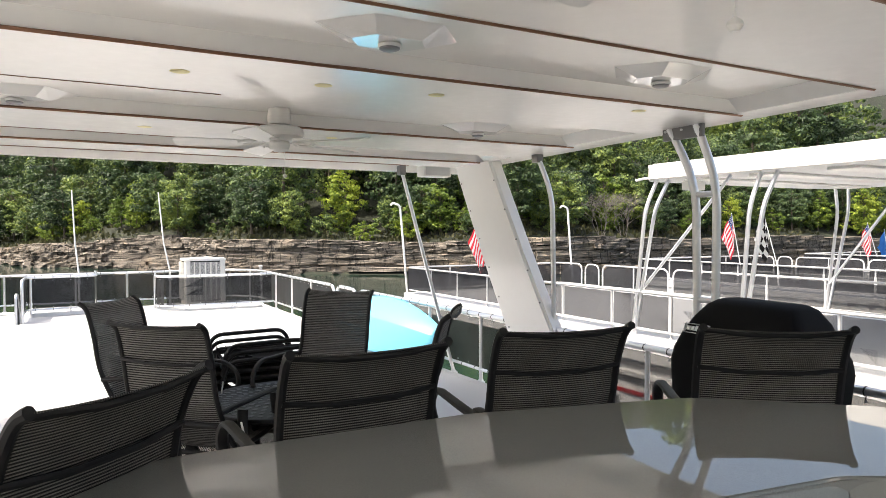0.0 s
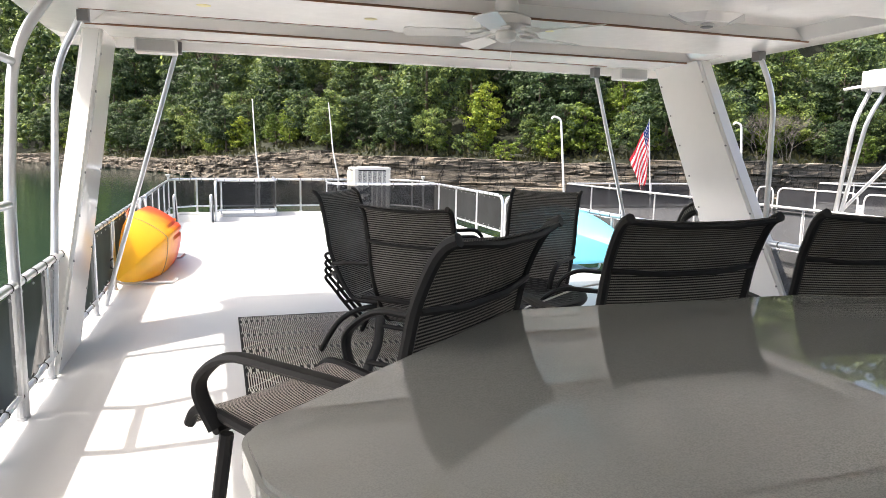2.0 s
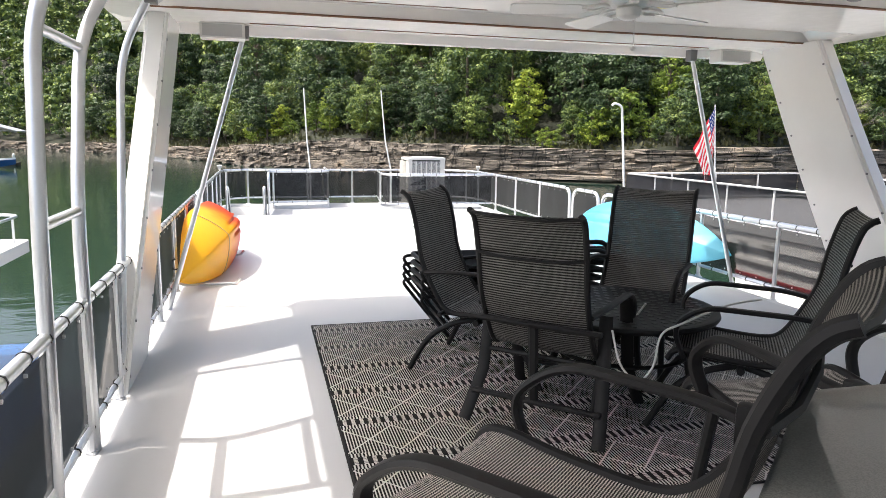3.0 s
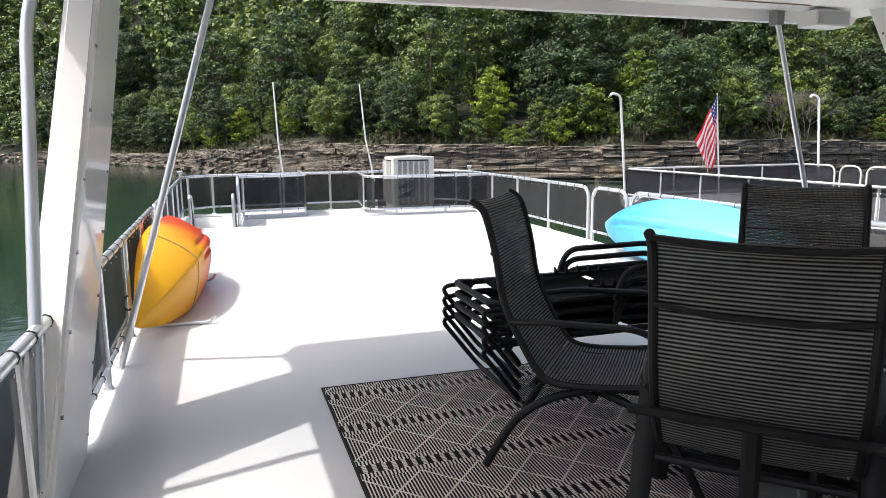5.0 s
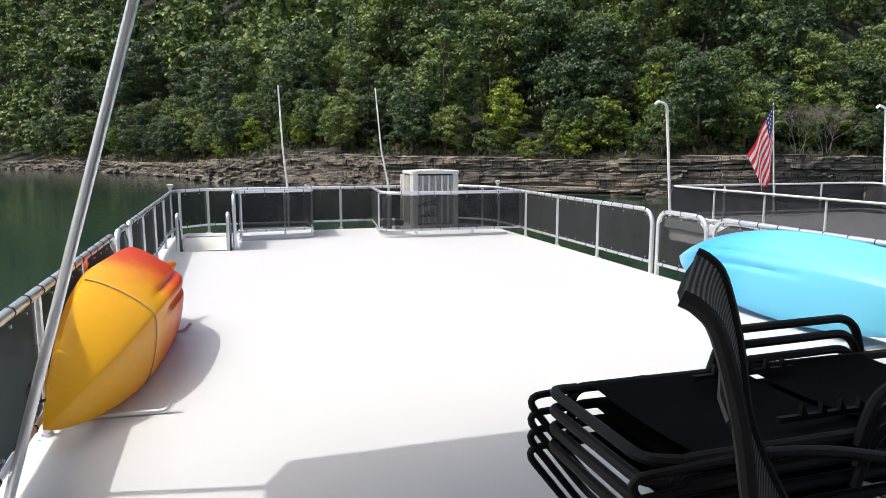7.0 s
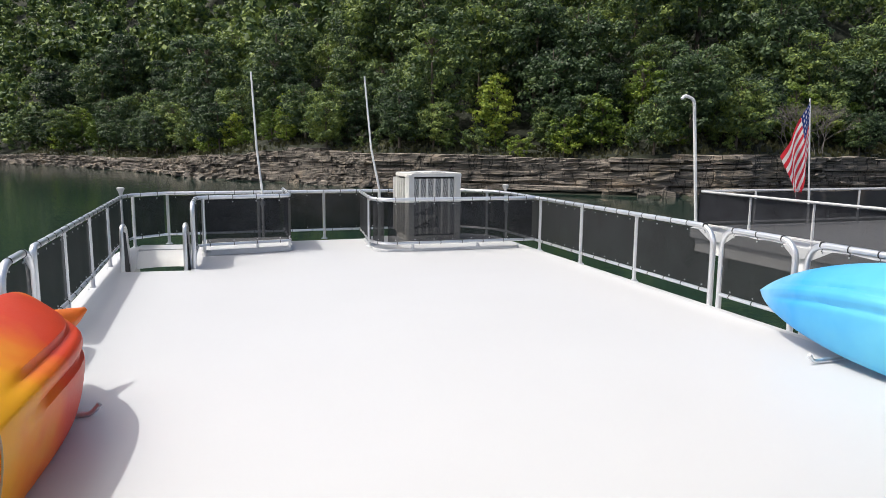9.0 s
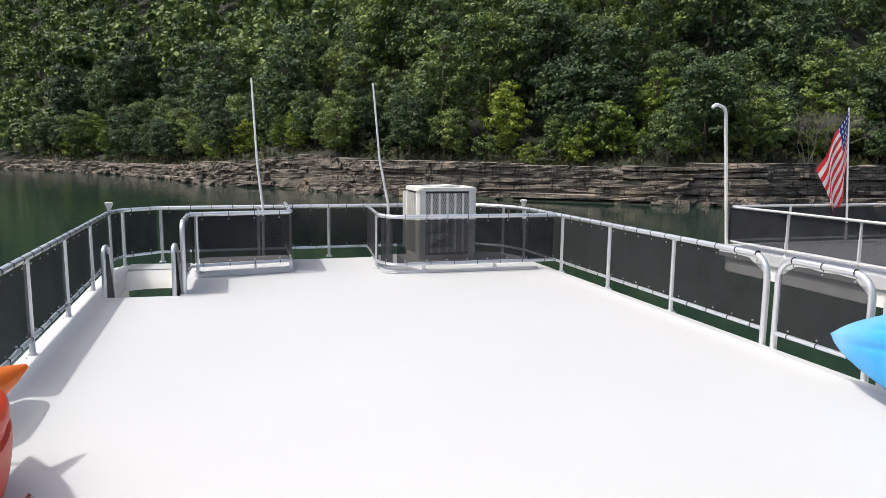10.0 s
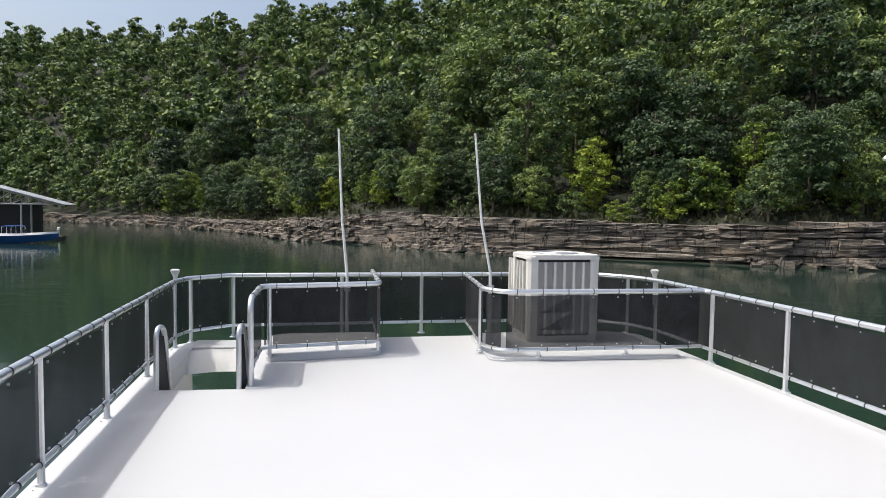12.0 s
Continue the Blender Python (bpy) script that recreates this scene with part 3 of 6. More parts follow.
def pylon(sign):
    """Raked white roof support with a flanged foot."""
    root = thing("roof_pylon", "raked white moulded pylon carrying the hard top", "pylon", group="roof pylons", kind="structure")
    bm = bmesh.new()
    aft, deep_ = (5.37, 0.80) if sign < 0 else (4.92, 0.82)
    off, h0, h1 = (-0.055, 6.60, 7.32) if sign < 0 else (-0.035, 6.20, 6.92)
    foot = [(2.74, aft), (2.89, aft), (2.89, aft + deep_), (2.74, aft + deep_)]
    head = [(2.60 + off, h0), (2.75 + off, h0), (2.75 + off, h1), (2.60 + off, h1)]
    rings = []
    for k in range(9):
        t = k / 8
        flare = 1 + 0.05 * max(0, 1 - t * 8)
        ring = []
        cx = sum(p[0] for p in foot) / 4
        for (fx, fy), (hx, hy) in zip(foot, head):
            x = (fx + (hx - fx) * t - cx) * flare + cx
            y = fy + (hy - fy) * t + 0.04 * math.sin(math.pi * t)
            ring.append(bm.verts.new((XC + sign * x, y, -0.03 + 2.345 * t)))
        rings.append(ring)
    for a, b in zip(rings, rings[1:]):
        for j in range(4):
            bm.faces.new((a[j], a[(j + 1) % 4], b[(j + 1) % 4], b[j]))
    bm.faces.new(rings[0])
    bm.faces.new(rings[-1])
    bmesh.ops.recalc_face_normals(bm, faces=bm.faces)
    bmesh.ops.bevel(bm, geom=[e for e in bm.edges if abs(e.verts[0].co.z - e.verts[1].co.z) > 0.2], offset=0.025, segments=3, affect="EDGES")
    part("shell", bm, M["ceiling_gloss"], root)
    bm = bmesh.new()
    for k in range(8):
        t = 0.04 + 0.125 * k
        for f, h, ins in ((foot[0], head[0], 1), (foot[3], head[3], -1)):
            x = f[0] + (h[0] - f[0]) * t - 0.001
            y = f[1] + (h[1] - f[1]) * t + ins * 0.05
            tube(bm, [(XC + sign * (x + 0.004), y, -0.03 + 2.345 * t), (XC + sign * (x - 0.006), y, -0.03 + 2.345 * t)], 0.009, 6)
    part("screws", bm, M["trim_grey"], root)
    return root


pylon(-1)
pylon(1)


def flange(bm, x, y, z):
    lathe(bm, [(0.048, 0), (0.048, 0.008), (0.030, 0.014), (0.028, 0.03)], 10, (x, y, z))


def bracket_plate(bm, x, y, z, wx, wy):
    box(bm, x - wx, x + wx, y - wy, y + wy, z - 0.085, z + 0.02, 0.004)


def strut(sign, name, label, top, bottom, bend=None, r=0.022):
    """A roof strut of bright tube with a plate at its head and a flange at its foot."""
    root = thing(name, label, "strut", group="roof struts")
    mir = lambda p: (XC + sign * p[0], p[1], p[2])
    bm = bmesh.new()
    pts = [mir(top), mir(bottom)] if bend is None else fillet([mir(top), mir(bend), mir((bend[0], bottom[1], bottom[2]))], 0.22, 6)
    tube(bm, pts, r, 10)
    part("pole", bm, M["alu"], root)
    bm = bmesh.new()
    bracket_plate(bm, mir(top)[0], top[1], top[2] + 0.02, 0.035, 0.045)
    part("bracket", bm, M["plate"], root)
    bm = bmesh.new()
    flange(bm, pts[-1][0], pts[-1][1], bottom[2] - 0.012)
    part("foot", bm, M["alu"], root)
    return root


for s in (-1, 1):
    strut(s, "roof_strut", "slanting bright aluminium strut at the roof's front", (2.05 if s < 0 else 2.12, 7.32, 2.30), (2.745, 7.40 if s < 0 else 7.24, -0.02), r=0.021)
    strut(s, "roof_strut", "bent bright aluminium strut beside the pylon", (2.57 if s < 0 else 2.71, 5.94 if s < 0 else 5.60, 2.29 + lift(5.6)), (2.77, 5.44 if s < 0 else 5.40, -0.05), (2.77, 6.0 if s < 0 else 5.45, 1.95), r=0.024)
    root = thing("ladder_strut", "twin bent aluminium tubes with rungs up to the roof", "strut", group="ladder struts")
    lad = ((4.26, 4.13, 4.05, 4.36), (4.98, 4.70, 4.68, 5.22)) if s < 0 else ((3.62, 3.62, 3.62, 3.74), (3.80, 3.78, 3.76, 3.98))
    for y, ym, yb, yt in lad:
        bm = bmesh.new()
        tube(bm, fillet([(XC + s * (2.58 if s < 0 else 2.70), yt, 2.30 + lift(y)), (XC + s * 2.77, y, 1.95), (XC + s * 2.765, ym, 1.15), (XC + s * 2.76, yb, -0.04)], 0.24, 7), 0.030, 10)
        part("pole", bm, M["alu"], root)
        bm = bmesh.new()
        flange(bm, XC + s * 2.76, yb, -0.05)
        part("foot", bm, M["alu"], root)
    for z, k in ((1.12, 1), (1.87, 0)):
        bm = bmesh.new()
        tube(bm, [(XC + s * 2.768, lad[0][k], z), (XC + s * 2.768, lad[1][k], z)], 0.023, 10)
        part("rung", bm, M["alu"], root)
    bm = bmesh.new()
    bracket_plate(bm, XC + s * (2.585 if s < 0 else 2.70), (lad[0][3] + lad[1][3]) / 2, 2.30 + lift(4), 0.014, (lad[1][3] - lad[0][3]) / 2 + 0.06)
    plate = part("bracket", bm, M["plate"], root)
    for f in (-1, 0, 1):
        bm = bmesh.new()
        yb, xb = (lad[0][3] + lad[1][3]) / 2 + f * ((lad[1][3] - lad[0][3]) / 2 + 0.03), XC + s * (2.585 if s < 0 else 2.70)
        tube(bm, [(xb - 0.024, yb, 2.335), (xb + 0.024, yb, 2.335)], 0.009, 6)
        part("bolt", bm, M["alu"], plate)

# ---- guard rails ----


def lerp2(a, b, t):
    return (a[0] + (b[0] - a[0]) * t, a[1] + (b[1] - a[1]) * t)


def along(line, gap):
    """Points about gap apart along a polyline in plan, with the directions there."""
    out = []
    for a, b in zip(line, line[1:]):
        l = math.dist(a, b)
        n = max(1, int(l / gap))
        d = ((b[0] - a[0]) / l, (b[1] - a[1]) / l)
        out += [(lerp2(a, b, (i + 0.5) / n), d) for i in range(n)]
    return out


def rail(line, posts, label, ends=(False, False), corner=0.12, top=RAIL, low=LOW, r=0.026, base=-0.04, group="guard rails", tube_mat="alu", mesh_mat="screen", parent=None, ties=True, name="guard_rail", stubs=(), inner=0.0):
    """A rail along a plan line: tubes, posts with flanges, mesh panels between posts and black ties.
    ends: whether the top rail turns down to the deck there."""
    root = parent or thing(name, label, "railing", group=group)
    pts = [(x, y, top) for x, y in line]
    if ends[0]:
        pts.insert(0, (*line[0], base))
    if ends[1]:
        pts.append((*line[-1], base))
    bm = bmesh.new()
    tube(bm, fillet(pts, corner, 6), r, 10)
    top_ob = part("top_rail", bm, M[tube_mat], root)
    deep = top_ob if parent else root
    bm = bmesh.new()
    tube(bm, fillet([(x, y, low) for x, y in line], corner, 6), r * 0.72, 8)
    part("bottom_rail", bm, M[tube_mat], deep)
    for x, y in stubs:
        bm = bmesh.new()
        tube(bm, [(x, y, base), (x, y, low)], r * 0.75, 8)
        flange(bm, x, y, base)
        part("stub_post", bm, M[tube_mat], deep)
    for x, y in posts:
        x += inner
        bm = bmesh.new()
        tube(bm, [(x, y, base), (x, y, top - 0.01)], r * 0.82, 8)
        flange(bm, x, y, base)
        part("post", bm, M[tube_mat], deep)
    stops = [line[0]] + [p for p in line[1:-1]] + [line[-1]]
    marks = sorted(set(list(posts) + stops), key=lambda p: path_pos(line, p))
    for a, b in zip(marks, marks[1:]):
        l = math.dist(a, b)
        if l < 0.08:
            continue
        d = ((b[0] - a[0]) / l, (b[1] - a[1]) / l)
        i = 0.03
        a2, b2 = (a[0] + d[0] * i, a[1] + d[1] * i), (b[0] - d[0] * i, b[1] - d[1] * i)
        bm = bmesh.new()
        n = 6
        cut0 = corner * 0.55 if ends[0] and a == marks[0] else 0
        cut1 = corner * 0.55 if ends[1] and b == marks[-1] else 0
        cols = []
        for k in range(n + 1):
            p = lerp2(a2, b2, k / n)
            w = 0.006 * math.sin(k * 1.9 + a[0] * 3 + a[1])
            q = (p[0] - d[1] * w, p[1] + d[0] * w)
            drop = 0.035 + 0.008 * (k % 2) + (cut0 if k == 0 else 0) + (cut1 if k == n else 0)
            cols.append([bm.verts.new((*q, low + 0.022 + (top - drop - low - 0.022) * j / 3)) for j in range(4)])
        for c, e in zip(cols, cols[1:]):
            for j in range(3):
                bm.faces.new((c[j], e[j], e[j + 1], c[j + 1]))
        bmesh.ops.solidify(bm, geom=bm.faces[:], thickness=0.002)
        part("mesh_panel", bm, M[mesh_mat], deep, "black privacy mesh panel")
    if ties:
        bm = bmesh.new()
        for z, rr, gap in ((top, r, 0.24), (low, r * 0.72, 0.27)):
            for (x, y), d in along(line, gap):
                tube(bm, [(x - d[0] * 0.004, y - d[1] * 0.004, z), (x + d[0] * 0.004, y + d[1] * 0.004, z)], rr + 0.004, 8)
                zz = z - rr - 0.012 if z > 0.3 else z + rr + 0.012
                tube(bm, [(x - d[1] * 0.006, y + d[0] * 0.006, zz - 0.012), (x + d[1] * 0.006, y - d[0] * 0.006, zz + 0.012)], 0.0035, 4)
        tagged(part("cable_ties", bm, M["black_tie"], deep, "black plastic cable ties"), kind="stuff")
        bm = bmesh.new()
        for (x, y), d in along(line, 0.24):
            for z in (top - 0.06, low + 0.045):
                tube(bm, [(x - d[1] * 0.007, y + d[0] * 0.007, z), (x + d[1] * 0.007, y - d[0] * 0.007, z)], 0.008, 6)
        tagged(part("grommets", bm, M["steel"], deep, "small metal grommets"), kind="stuff")
    return root


def path_pos(line, p):
    s = 0.0
    best, where = 1e9, 0.0
    for a, b in zip(line, line[1:]):
        l = math.dist(a, b)
        t = max(0, min(1, ((p[0] - a[0]) * (b[0] - a[0]) + (p[1] - a[1]) * (b[1] - a[1])) / (l * l)))
        q = lerp2(a, b, t)
        if math.dist(p, q) < best:
            best, where = math.dist(p, q), s + l * t
        s += l
    return where


# starboard
rail([(XR, 11.25), (XR, 15.90), (3.72, 16.34), (3.30, 16.84), (2.0, 16.86)], [(XR, 12.47), (XR, 13.65), (XR, 14.80), (XR - 0.01, 15.97), (3.66, 16.41), (1.98, 16.86)],
     "bright aluminium guard rail with black mesh panels at the bow", ends=(True, False), corner=0.2)
rail([(XR, 10.30), (XR, 11.13)], [], "aluminium rail gate with rounded corners and black mesh", ends=(True, True), corner=0.18, name="rail_gate")
rail([(XR, -5.0), (XR, 10.18)], [(XR, y) for y in (9.05, 7.86, 6.68, 4.25, 3.05, 1.85, 0.6, -0.7, -2.0, -3.3)],
     "long aluminium guard rail with black mesh along the deck", ends=(False, True), corner=0.18)
# port
rail([(XL, 11.40), (XL, 16.20), (-1.62, 16.50), (-1.20, 16.84), (XC - 0.6, 16.86), (2.0, 16.86)], [(XL, 12.42), (XL, 13.65), (XL, 14.89), (XL, 16.18), (-1.60, 16.52), (-1.17, 16.84), (0.11, 16.86), (1.10, 16.86)],
     "bright aluminium guard rail with black mesh round the bow", ends=(True, False), corner=0.06)
rail([(XL, 10.62), (XL, 11.30)], [], "aluminium rail gate with rounded corners and black mesh", ends=(True, True), corner=0.18, name="rail_gate")
rail([(XL, -5.0), (XL, 10.50)], [(XL, y) for y in (9.3, 8.15, 7.03, 5.34, 4.64, 3.4, 2.1, 0.9, -0.4, -1.7, -3.0)],
     "long aluminium guard rail with black mesh along the deck", ends=(False, True), corner=0.18)
# round the cooling unit and the stairs
rail([(1.66, 16.84), (1.50, 15.26), (1.64, 15.00), (XR - 0.03, 14.94)], [(1.50, 15.40)], "aluminium rail with black mesh round the cooling unit", corner=0.1, low=0.11, base=0.03, stubs=((2.01, 14.985), (2.95, 14.965)))
rail([(-0.76, 14.34), (-0.74, 15.26), (0.44, 15.44), (0.48, 16.84)], [(-0.66, 15.275)], "aluminium rail with black mesh beside the stair opening", ends=(True, False), corner=0.12, top=0.745, low=0.14, stubs=((0.0, 15.375), (0.42, 15.46)))
for x in (-1.50, -0.85):
    root = thing("stair_handrail", "narrow looped aluminium handrail at the stair opening", "handrail", group="stair handrails")
    bm = bmesh.new()
    tube(bm, fillet([(x, 14.26, -0.02), (x, 14.28, 0.52), (x + 0.02, 14.48, 0.50), (x + 0.06, 14.78, -0.9)], 0.10, 6), 0.022, 10)
    part("handrail_tube", bm, M["alu"], root)
    bm = bmesh.new()
    quad_sheet(bm, (x + 0.01, 14.31, -0.3), (x + 0.05, 14.62, -0.3), (x + 0.02, 14.47, 0.42), (x, 14.32, 0.46), 0.004)
    part("mesh_panel", bm, M["screen"], root)
for x, y in ((XL, 16.22), (3.80, 16.0)):
    root = thing("rail_lantern", "small grey cap lantern on the rail post", "lantern", group="rail lanterns")
    bm = bmesh.new()
    lathe(bm, [(0.022, 0), (0.024, 0.03), (0.045, 0.075), (0.05, 0.085), (0.05, 0.1), (0.03, 0.11)], 12, (x, y, RAIL + 0.02))
    part("cap", bm, M["grey_plastic"], root)
    bm = bmesh.new()
    tube(bm, [(x, y, RAIL - 0.3), (x, y, RAIL + 0.03)], 0.017, 8)
    part("stem", bm, M["alu"], root)
# whip poles at the bow
for foot, head in (((0.17, 16.82, 0.0), (0.06, 16.84, 2.47)), ((1.98, 16.82, 0.0), (1.755, 16.84, 2.47))):
    root = thing("whip_pole", "slim white fibreglass pole standing at the bow rail", "pole", group="bow poles")
    bm = bmesh.new()
    f, h = Vector(foot), Vector(head)
    tube(bm, [f, f + Vector((0, 0, 0.7)), f.lerp(h, 0.55) + Vector(((h.x - f.x) * 0.02, 0, 0)), h], 0.021, 8, taper=0.62)
    part("shaft", bm, M["white_tube"], root)
    bm = bmesh.new()
    box(bm, f.x - 0.04, f.x + 0.04, f.y - 0.03, f.y + 0.07, 0.5, 0.56, 0.006)
    part("clamp", bm, M["alu"], root)

# ---- things on the deck ----


def cooling_unit():
    root = thing("cooling_unit", "grey louvred air-conditioning condenser behind the mesh rail", "air conditioner")
    x0, x1, y0, y1, z0, z1 = 2.13, 2.97, 15.72, 16.36, 0.035, 1.02
    bm = bmesh.new()
    prism(bm, round_outline([(x0, y0), (x1, y0), (x1, y1), (x0, y1)], 0.06), z0, z0 + 0.07)
    part("base_pan", bm, M["ac_paint"], root)
    bm = bmesh.new()
    prism(bm, round_outline([(x0 + 0.03, y0 + 0.03), (x1 - 0.03, y0 + 0.03), (x1 - 0.03, y1 - 0.03), (x0 + 0.03, y1 - 0.03)], 0.05), z0 + 0.07, z1 - 0.05)
    part("coil", bm, M["dark"], root)
    bm = bmesh.new()
    prism(bm, round_outline([(x0 - 0.015, y0 - 0.015), (x1 + 0.015, y0 - 0.015), (x1 + 0.015, y1 + 0.015), (x0 - 0.015, y1 + 0.015)], 0.08), z1 - 0.05, z1)
    bmesh.ops.bevel(bm, geom=[e for e in bm.edges if all(v.co.z > z1 - 0.01 for v in e.verts)], offset=0.02, segments=2, affect="EDGES")
    part("top_cap", bm, M["ac_paint"], root)
    bm = bmesh.new()
    for k in range(9):
        lathe_ring(bm, (x0 + x1) / 2, (y0 + y1) / 2, z1 + 0.012, 0.05 + 0.027 * k, 0.004)
    for k in range(6):
        a = math.pi * k / 6
        cx, cy = (x0 + x1) / 2, (y0 + y1) / 2
        tube(bm, [(cx - 0.27 * math.cos(a), cy - 0.27 * math.sin(a), z1 + 0.006), (cx + 0.27 * math.cos(a), cy + 0.27 * math.sin(a), z1 + 0.006)], 0.004, 4)
    part("fan_grille", bm, M["steel"], root)
    for cx, cy in ((x0, y0), (x1, y0), (x0, y1), (x1, y1)):
        sx, sy = (1 if cx == x0 else -1), (1 if cy == y0 else -1)
        bm = bmesh.new()
        o = [(cx, cy + sy * 0.11), (cx, cy + sy * 0.03), (cx + sx * 0.03, cy), (cx + sx * 0.11, cy), (cx + sx * 0.11, cy + sy * 0.02), (cx + sx * 0.035, cy + sy * 0.02), (cx + sx * 0.02, cy + sy * 0.035), (cx + sx * 0.02, cy + sy * 0.11)]
        prism(bm, o if sx * sy < 0 else o[::-1], z0 + 0.07, z1 - 0.05)
        bmesh.ops.recalc_face_normals(bm, faces=bm.faces)
        part("corner_post", bm, M["ac_paint"], root)
    for face in range(4):
        for k in range(6):
            t = 0.14 + 0.145 * k * 0.92
            bm = bmesh.new()
            w = 0.098
            a0 = t - 0.02
            lo, hi = z0 + 0.09, z1 - 0.08
            span = x1 - x0
            if face in (0, 1):
                y = y0 if face == 0 else y1
                s = 1 if face == 0 else -1
                vs = [(x0 + a0 * span / 1.0, y + s * 0.001), (x0 + a0 * span + w, y + s * 0.018), (x0 + a0 * span + w, y + s * 0.026), (x0 + a0 * span, y + s * 0.008)]
            else:
                x = x0 if face == 2 else x1
                s = 1 if face == 2 else -1
                vs = [(x + s * 0.001, y0 + a0 * span), (x + s * 0.03, y0 + a0 * span + w), (x + s * 0.036, y0 + a0 * span + w), (x + s * 0.008, y0 + a0 * span)]
            prism(bm, vs, lo, hi)
            bmesh.ops.recalc_face_normals(bm, faces=bm.faces)
            part("louvre", bm, M["louvre"], root)
            bm = bmesh.new()
            e = a0 * span + w + 0.001
            if face in (0, 1):
                y = y0 if face == 0 else y1
                s = 1 if face == 0 else -1
                box(bm, x0 + e - 0.016, x0 + e + 0.008, min(y - s * 0.012, y + s * 0.024), max(y - s * 0.012, y + s * 0.024), lo, hi, 0.002)
            else:
                x = x0 if face == 2 else x1
                s = 1 if face == 2 else -1
                box(bm, min(x - s * 0.012, x + s * 0.024), max(x - s * 0.012, x + s * 0.024), y0 + e - 0.016, y0 + e + 0.008, lo, hi, 0.002)
            part("rib", bm, M["ac_paint"], root)
    bm = bmesh.new()
    box(bm, x0 + 0.045, x0 + 0.085, y0 - 0.004, y0, z1 - 0.22, z1 - 0.15)
    part("rating_label", bm, M["plastic"], root)
    return root


def lathe_ring(bm, x, y, z, r, thick):
    pts = [(x + r * math.cos(a), y + r * math.sin(a), z) for a in (2 * math.pi * i / 22 for i in range(23))]
    tube(bm, pts, thick, 4, cap=False)


cooling_unit()


def kayak(name, label, material, m, length, beam, depth, groove_from=0.2, sweep=0.0, crease=60):
    """A sit-on kayak as a lofted hull: local y along, z up through the keel, with keel ridges, gunwale and deck well."""
    root = thing(name, label, "kayak", m)
    bm = bmesh.new()
    n = 56
    rings = []
    for i in range(n + 1):
        t = -1 + 2 * i / n
        full = max(0.0, 1 - abs(t) ** ((4.0 if t > 0 else 2.05) if sweep else 2.0)) ** 0.78
        w = beam / 2 * full + 0.004
        d = depth * (0.35 + 0.65 * max(0.0, 1 - abs(t) ** 3.5)) * (0.12 + 0.88 * full)
        rise = 0.16 * abs(t) ** 3.2
        shift = sweep * (0.62 * abs(t) ** 5 if t > 0 else -0.45 * abs(t) ** 2.2)
        groove = max(0.0, min(1.0, (t + groove_from) * 4, (0.90 - t) * 7)) * full
        section = []
        for j in range(37):
            u = 1 - 2 * j / 36
            u = math.copysign(abs(u) ** 1.25, u)
            z = d * 0.62 * max(0.0, 1 - abs(u) ** 1.30) ** 0.82
            cut = sum(math.exp(-((u * w - c) / 0.019) ** 2) for c in (-0.062, 0.062))
            section.append((u * w, z - 0.030 * groove * cut))
        for j in range(1, 12):
            a = math.pi + math.pi * j / 12
            dip = 0.09 * min(1, (0.62 - abs(t)) * 4) * min(1, (-math.sin(a) - 0.5) * 3) if abs(t) < 0.62 and math.sin(a) < -0.5 else 0.0
            section.append((w * math.copysign(abs(math.cos(a)) ** 0.6, math.cos(a)), -d * 0.38 * abs(math.sin(a)) ** 0.7 + dip))
        rings.append([bm.verts.new((x + shift, t * length / 2, z - rise)) for x, z in section])
    k = len(rings[0])
    for a, b in zip(rings, rings[1:]):
        for j in range(k):
            bm.faces.new((a[j], a[(j + 1) % k], b[(j + 1) % k], b[j]))
    bm.faces.new(rings[0][::-1])
    bm.faces.new(rings[-1])
    bmesh.ops.recalc_face_normals(bm, faces=bm.faces)
    bm.normal_update()
    line = [v.co + v.normal * 0.004 for v in rings[n // 2 - 9][:37]]
    part("hull", bm, material, root, smooth=crease)
    if sweep:
        bm = bmesh.new()
        tube(bm, line, 0.004, 5)
        part("tie_rope", bm, M["rope"], root, "thin tan rope tied round the hull")
    for t in (-0.93, 0.93):
        bm = bmesh.new()
        y = t * length / 2
        tube(bm, fillet([(-0.05, y, -0.13), (-0.04, y, -0.19), (0.04, y, -0.19), (0.05, y, -0.13)], 0.03), 0.008, 6)
        part("carry_handle", bm, M["black_tie"], root)
    return root


# the red and yellow one stands on its edge against the port rail, keel to the deck side; the blue one lies against the starboard rail
fire = kayak("kayak", "yellow to red plastic kayak leaning on its side at the rail", M["kayak_fire"], Matrix.Translation((-1.42, 9.13, 0.355)) @ Matrix.Rotation(radians(-5.5), 4, "Z") @ Matrix.Rotation(radians(0.5), 4, "X") @ Matrix.Rotation(radians(66), 4, "Y"), 2.70, 0.74, 0.42, sweep=-0.33, crease=30)
kayak("kayak", "sky-blue plastic kayak leaning on its side at the rail", M["kayak_blue"], Matrix.Translation((3.52, 8.80, 0.385)) @ Matrix.Rotation(radians(4.0), 4, "Z") @ Matrix.Rotation(radians(-62), 4, "Y"), 3.1, 0.76, 0.42)
for x, ys_ in ((-1.36, (8.2, 9.9)), (3.42, (8.0, 9.5))):
    for y in ys_:
        root = thing("kayak_cradle", "bent aluminium cradle bar under a kayak", "cradle", group="kayak cradles")
        s = 1 if x < 0 else -1
        bm = bmesh.new()
        tube(bm, fillet([(x - s * 0.36, y, 0.55), (x - s * 0.34, y, 0.03), (x + s * 0.20, y, 0.02), (x + s * 0.24, y, 0.07)], 0.05), 0.014, 8)
        part("cradle_bar", bm, M["alu"], root)

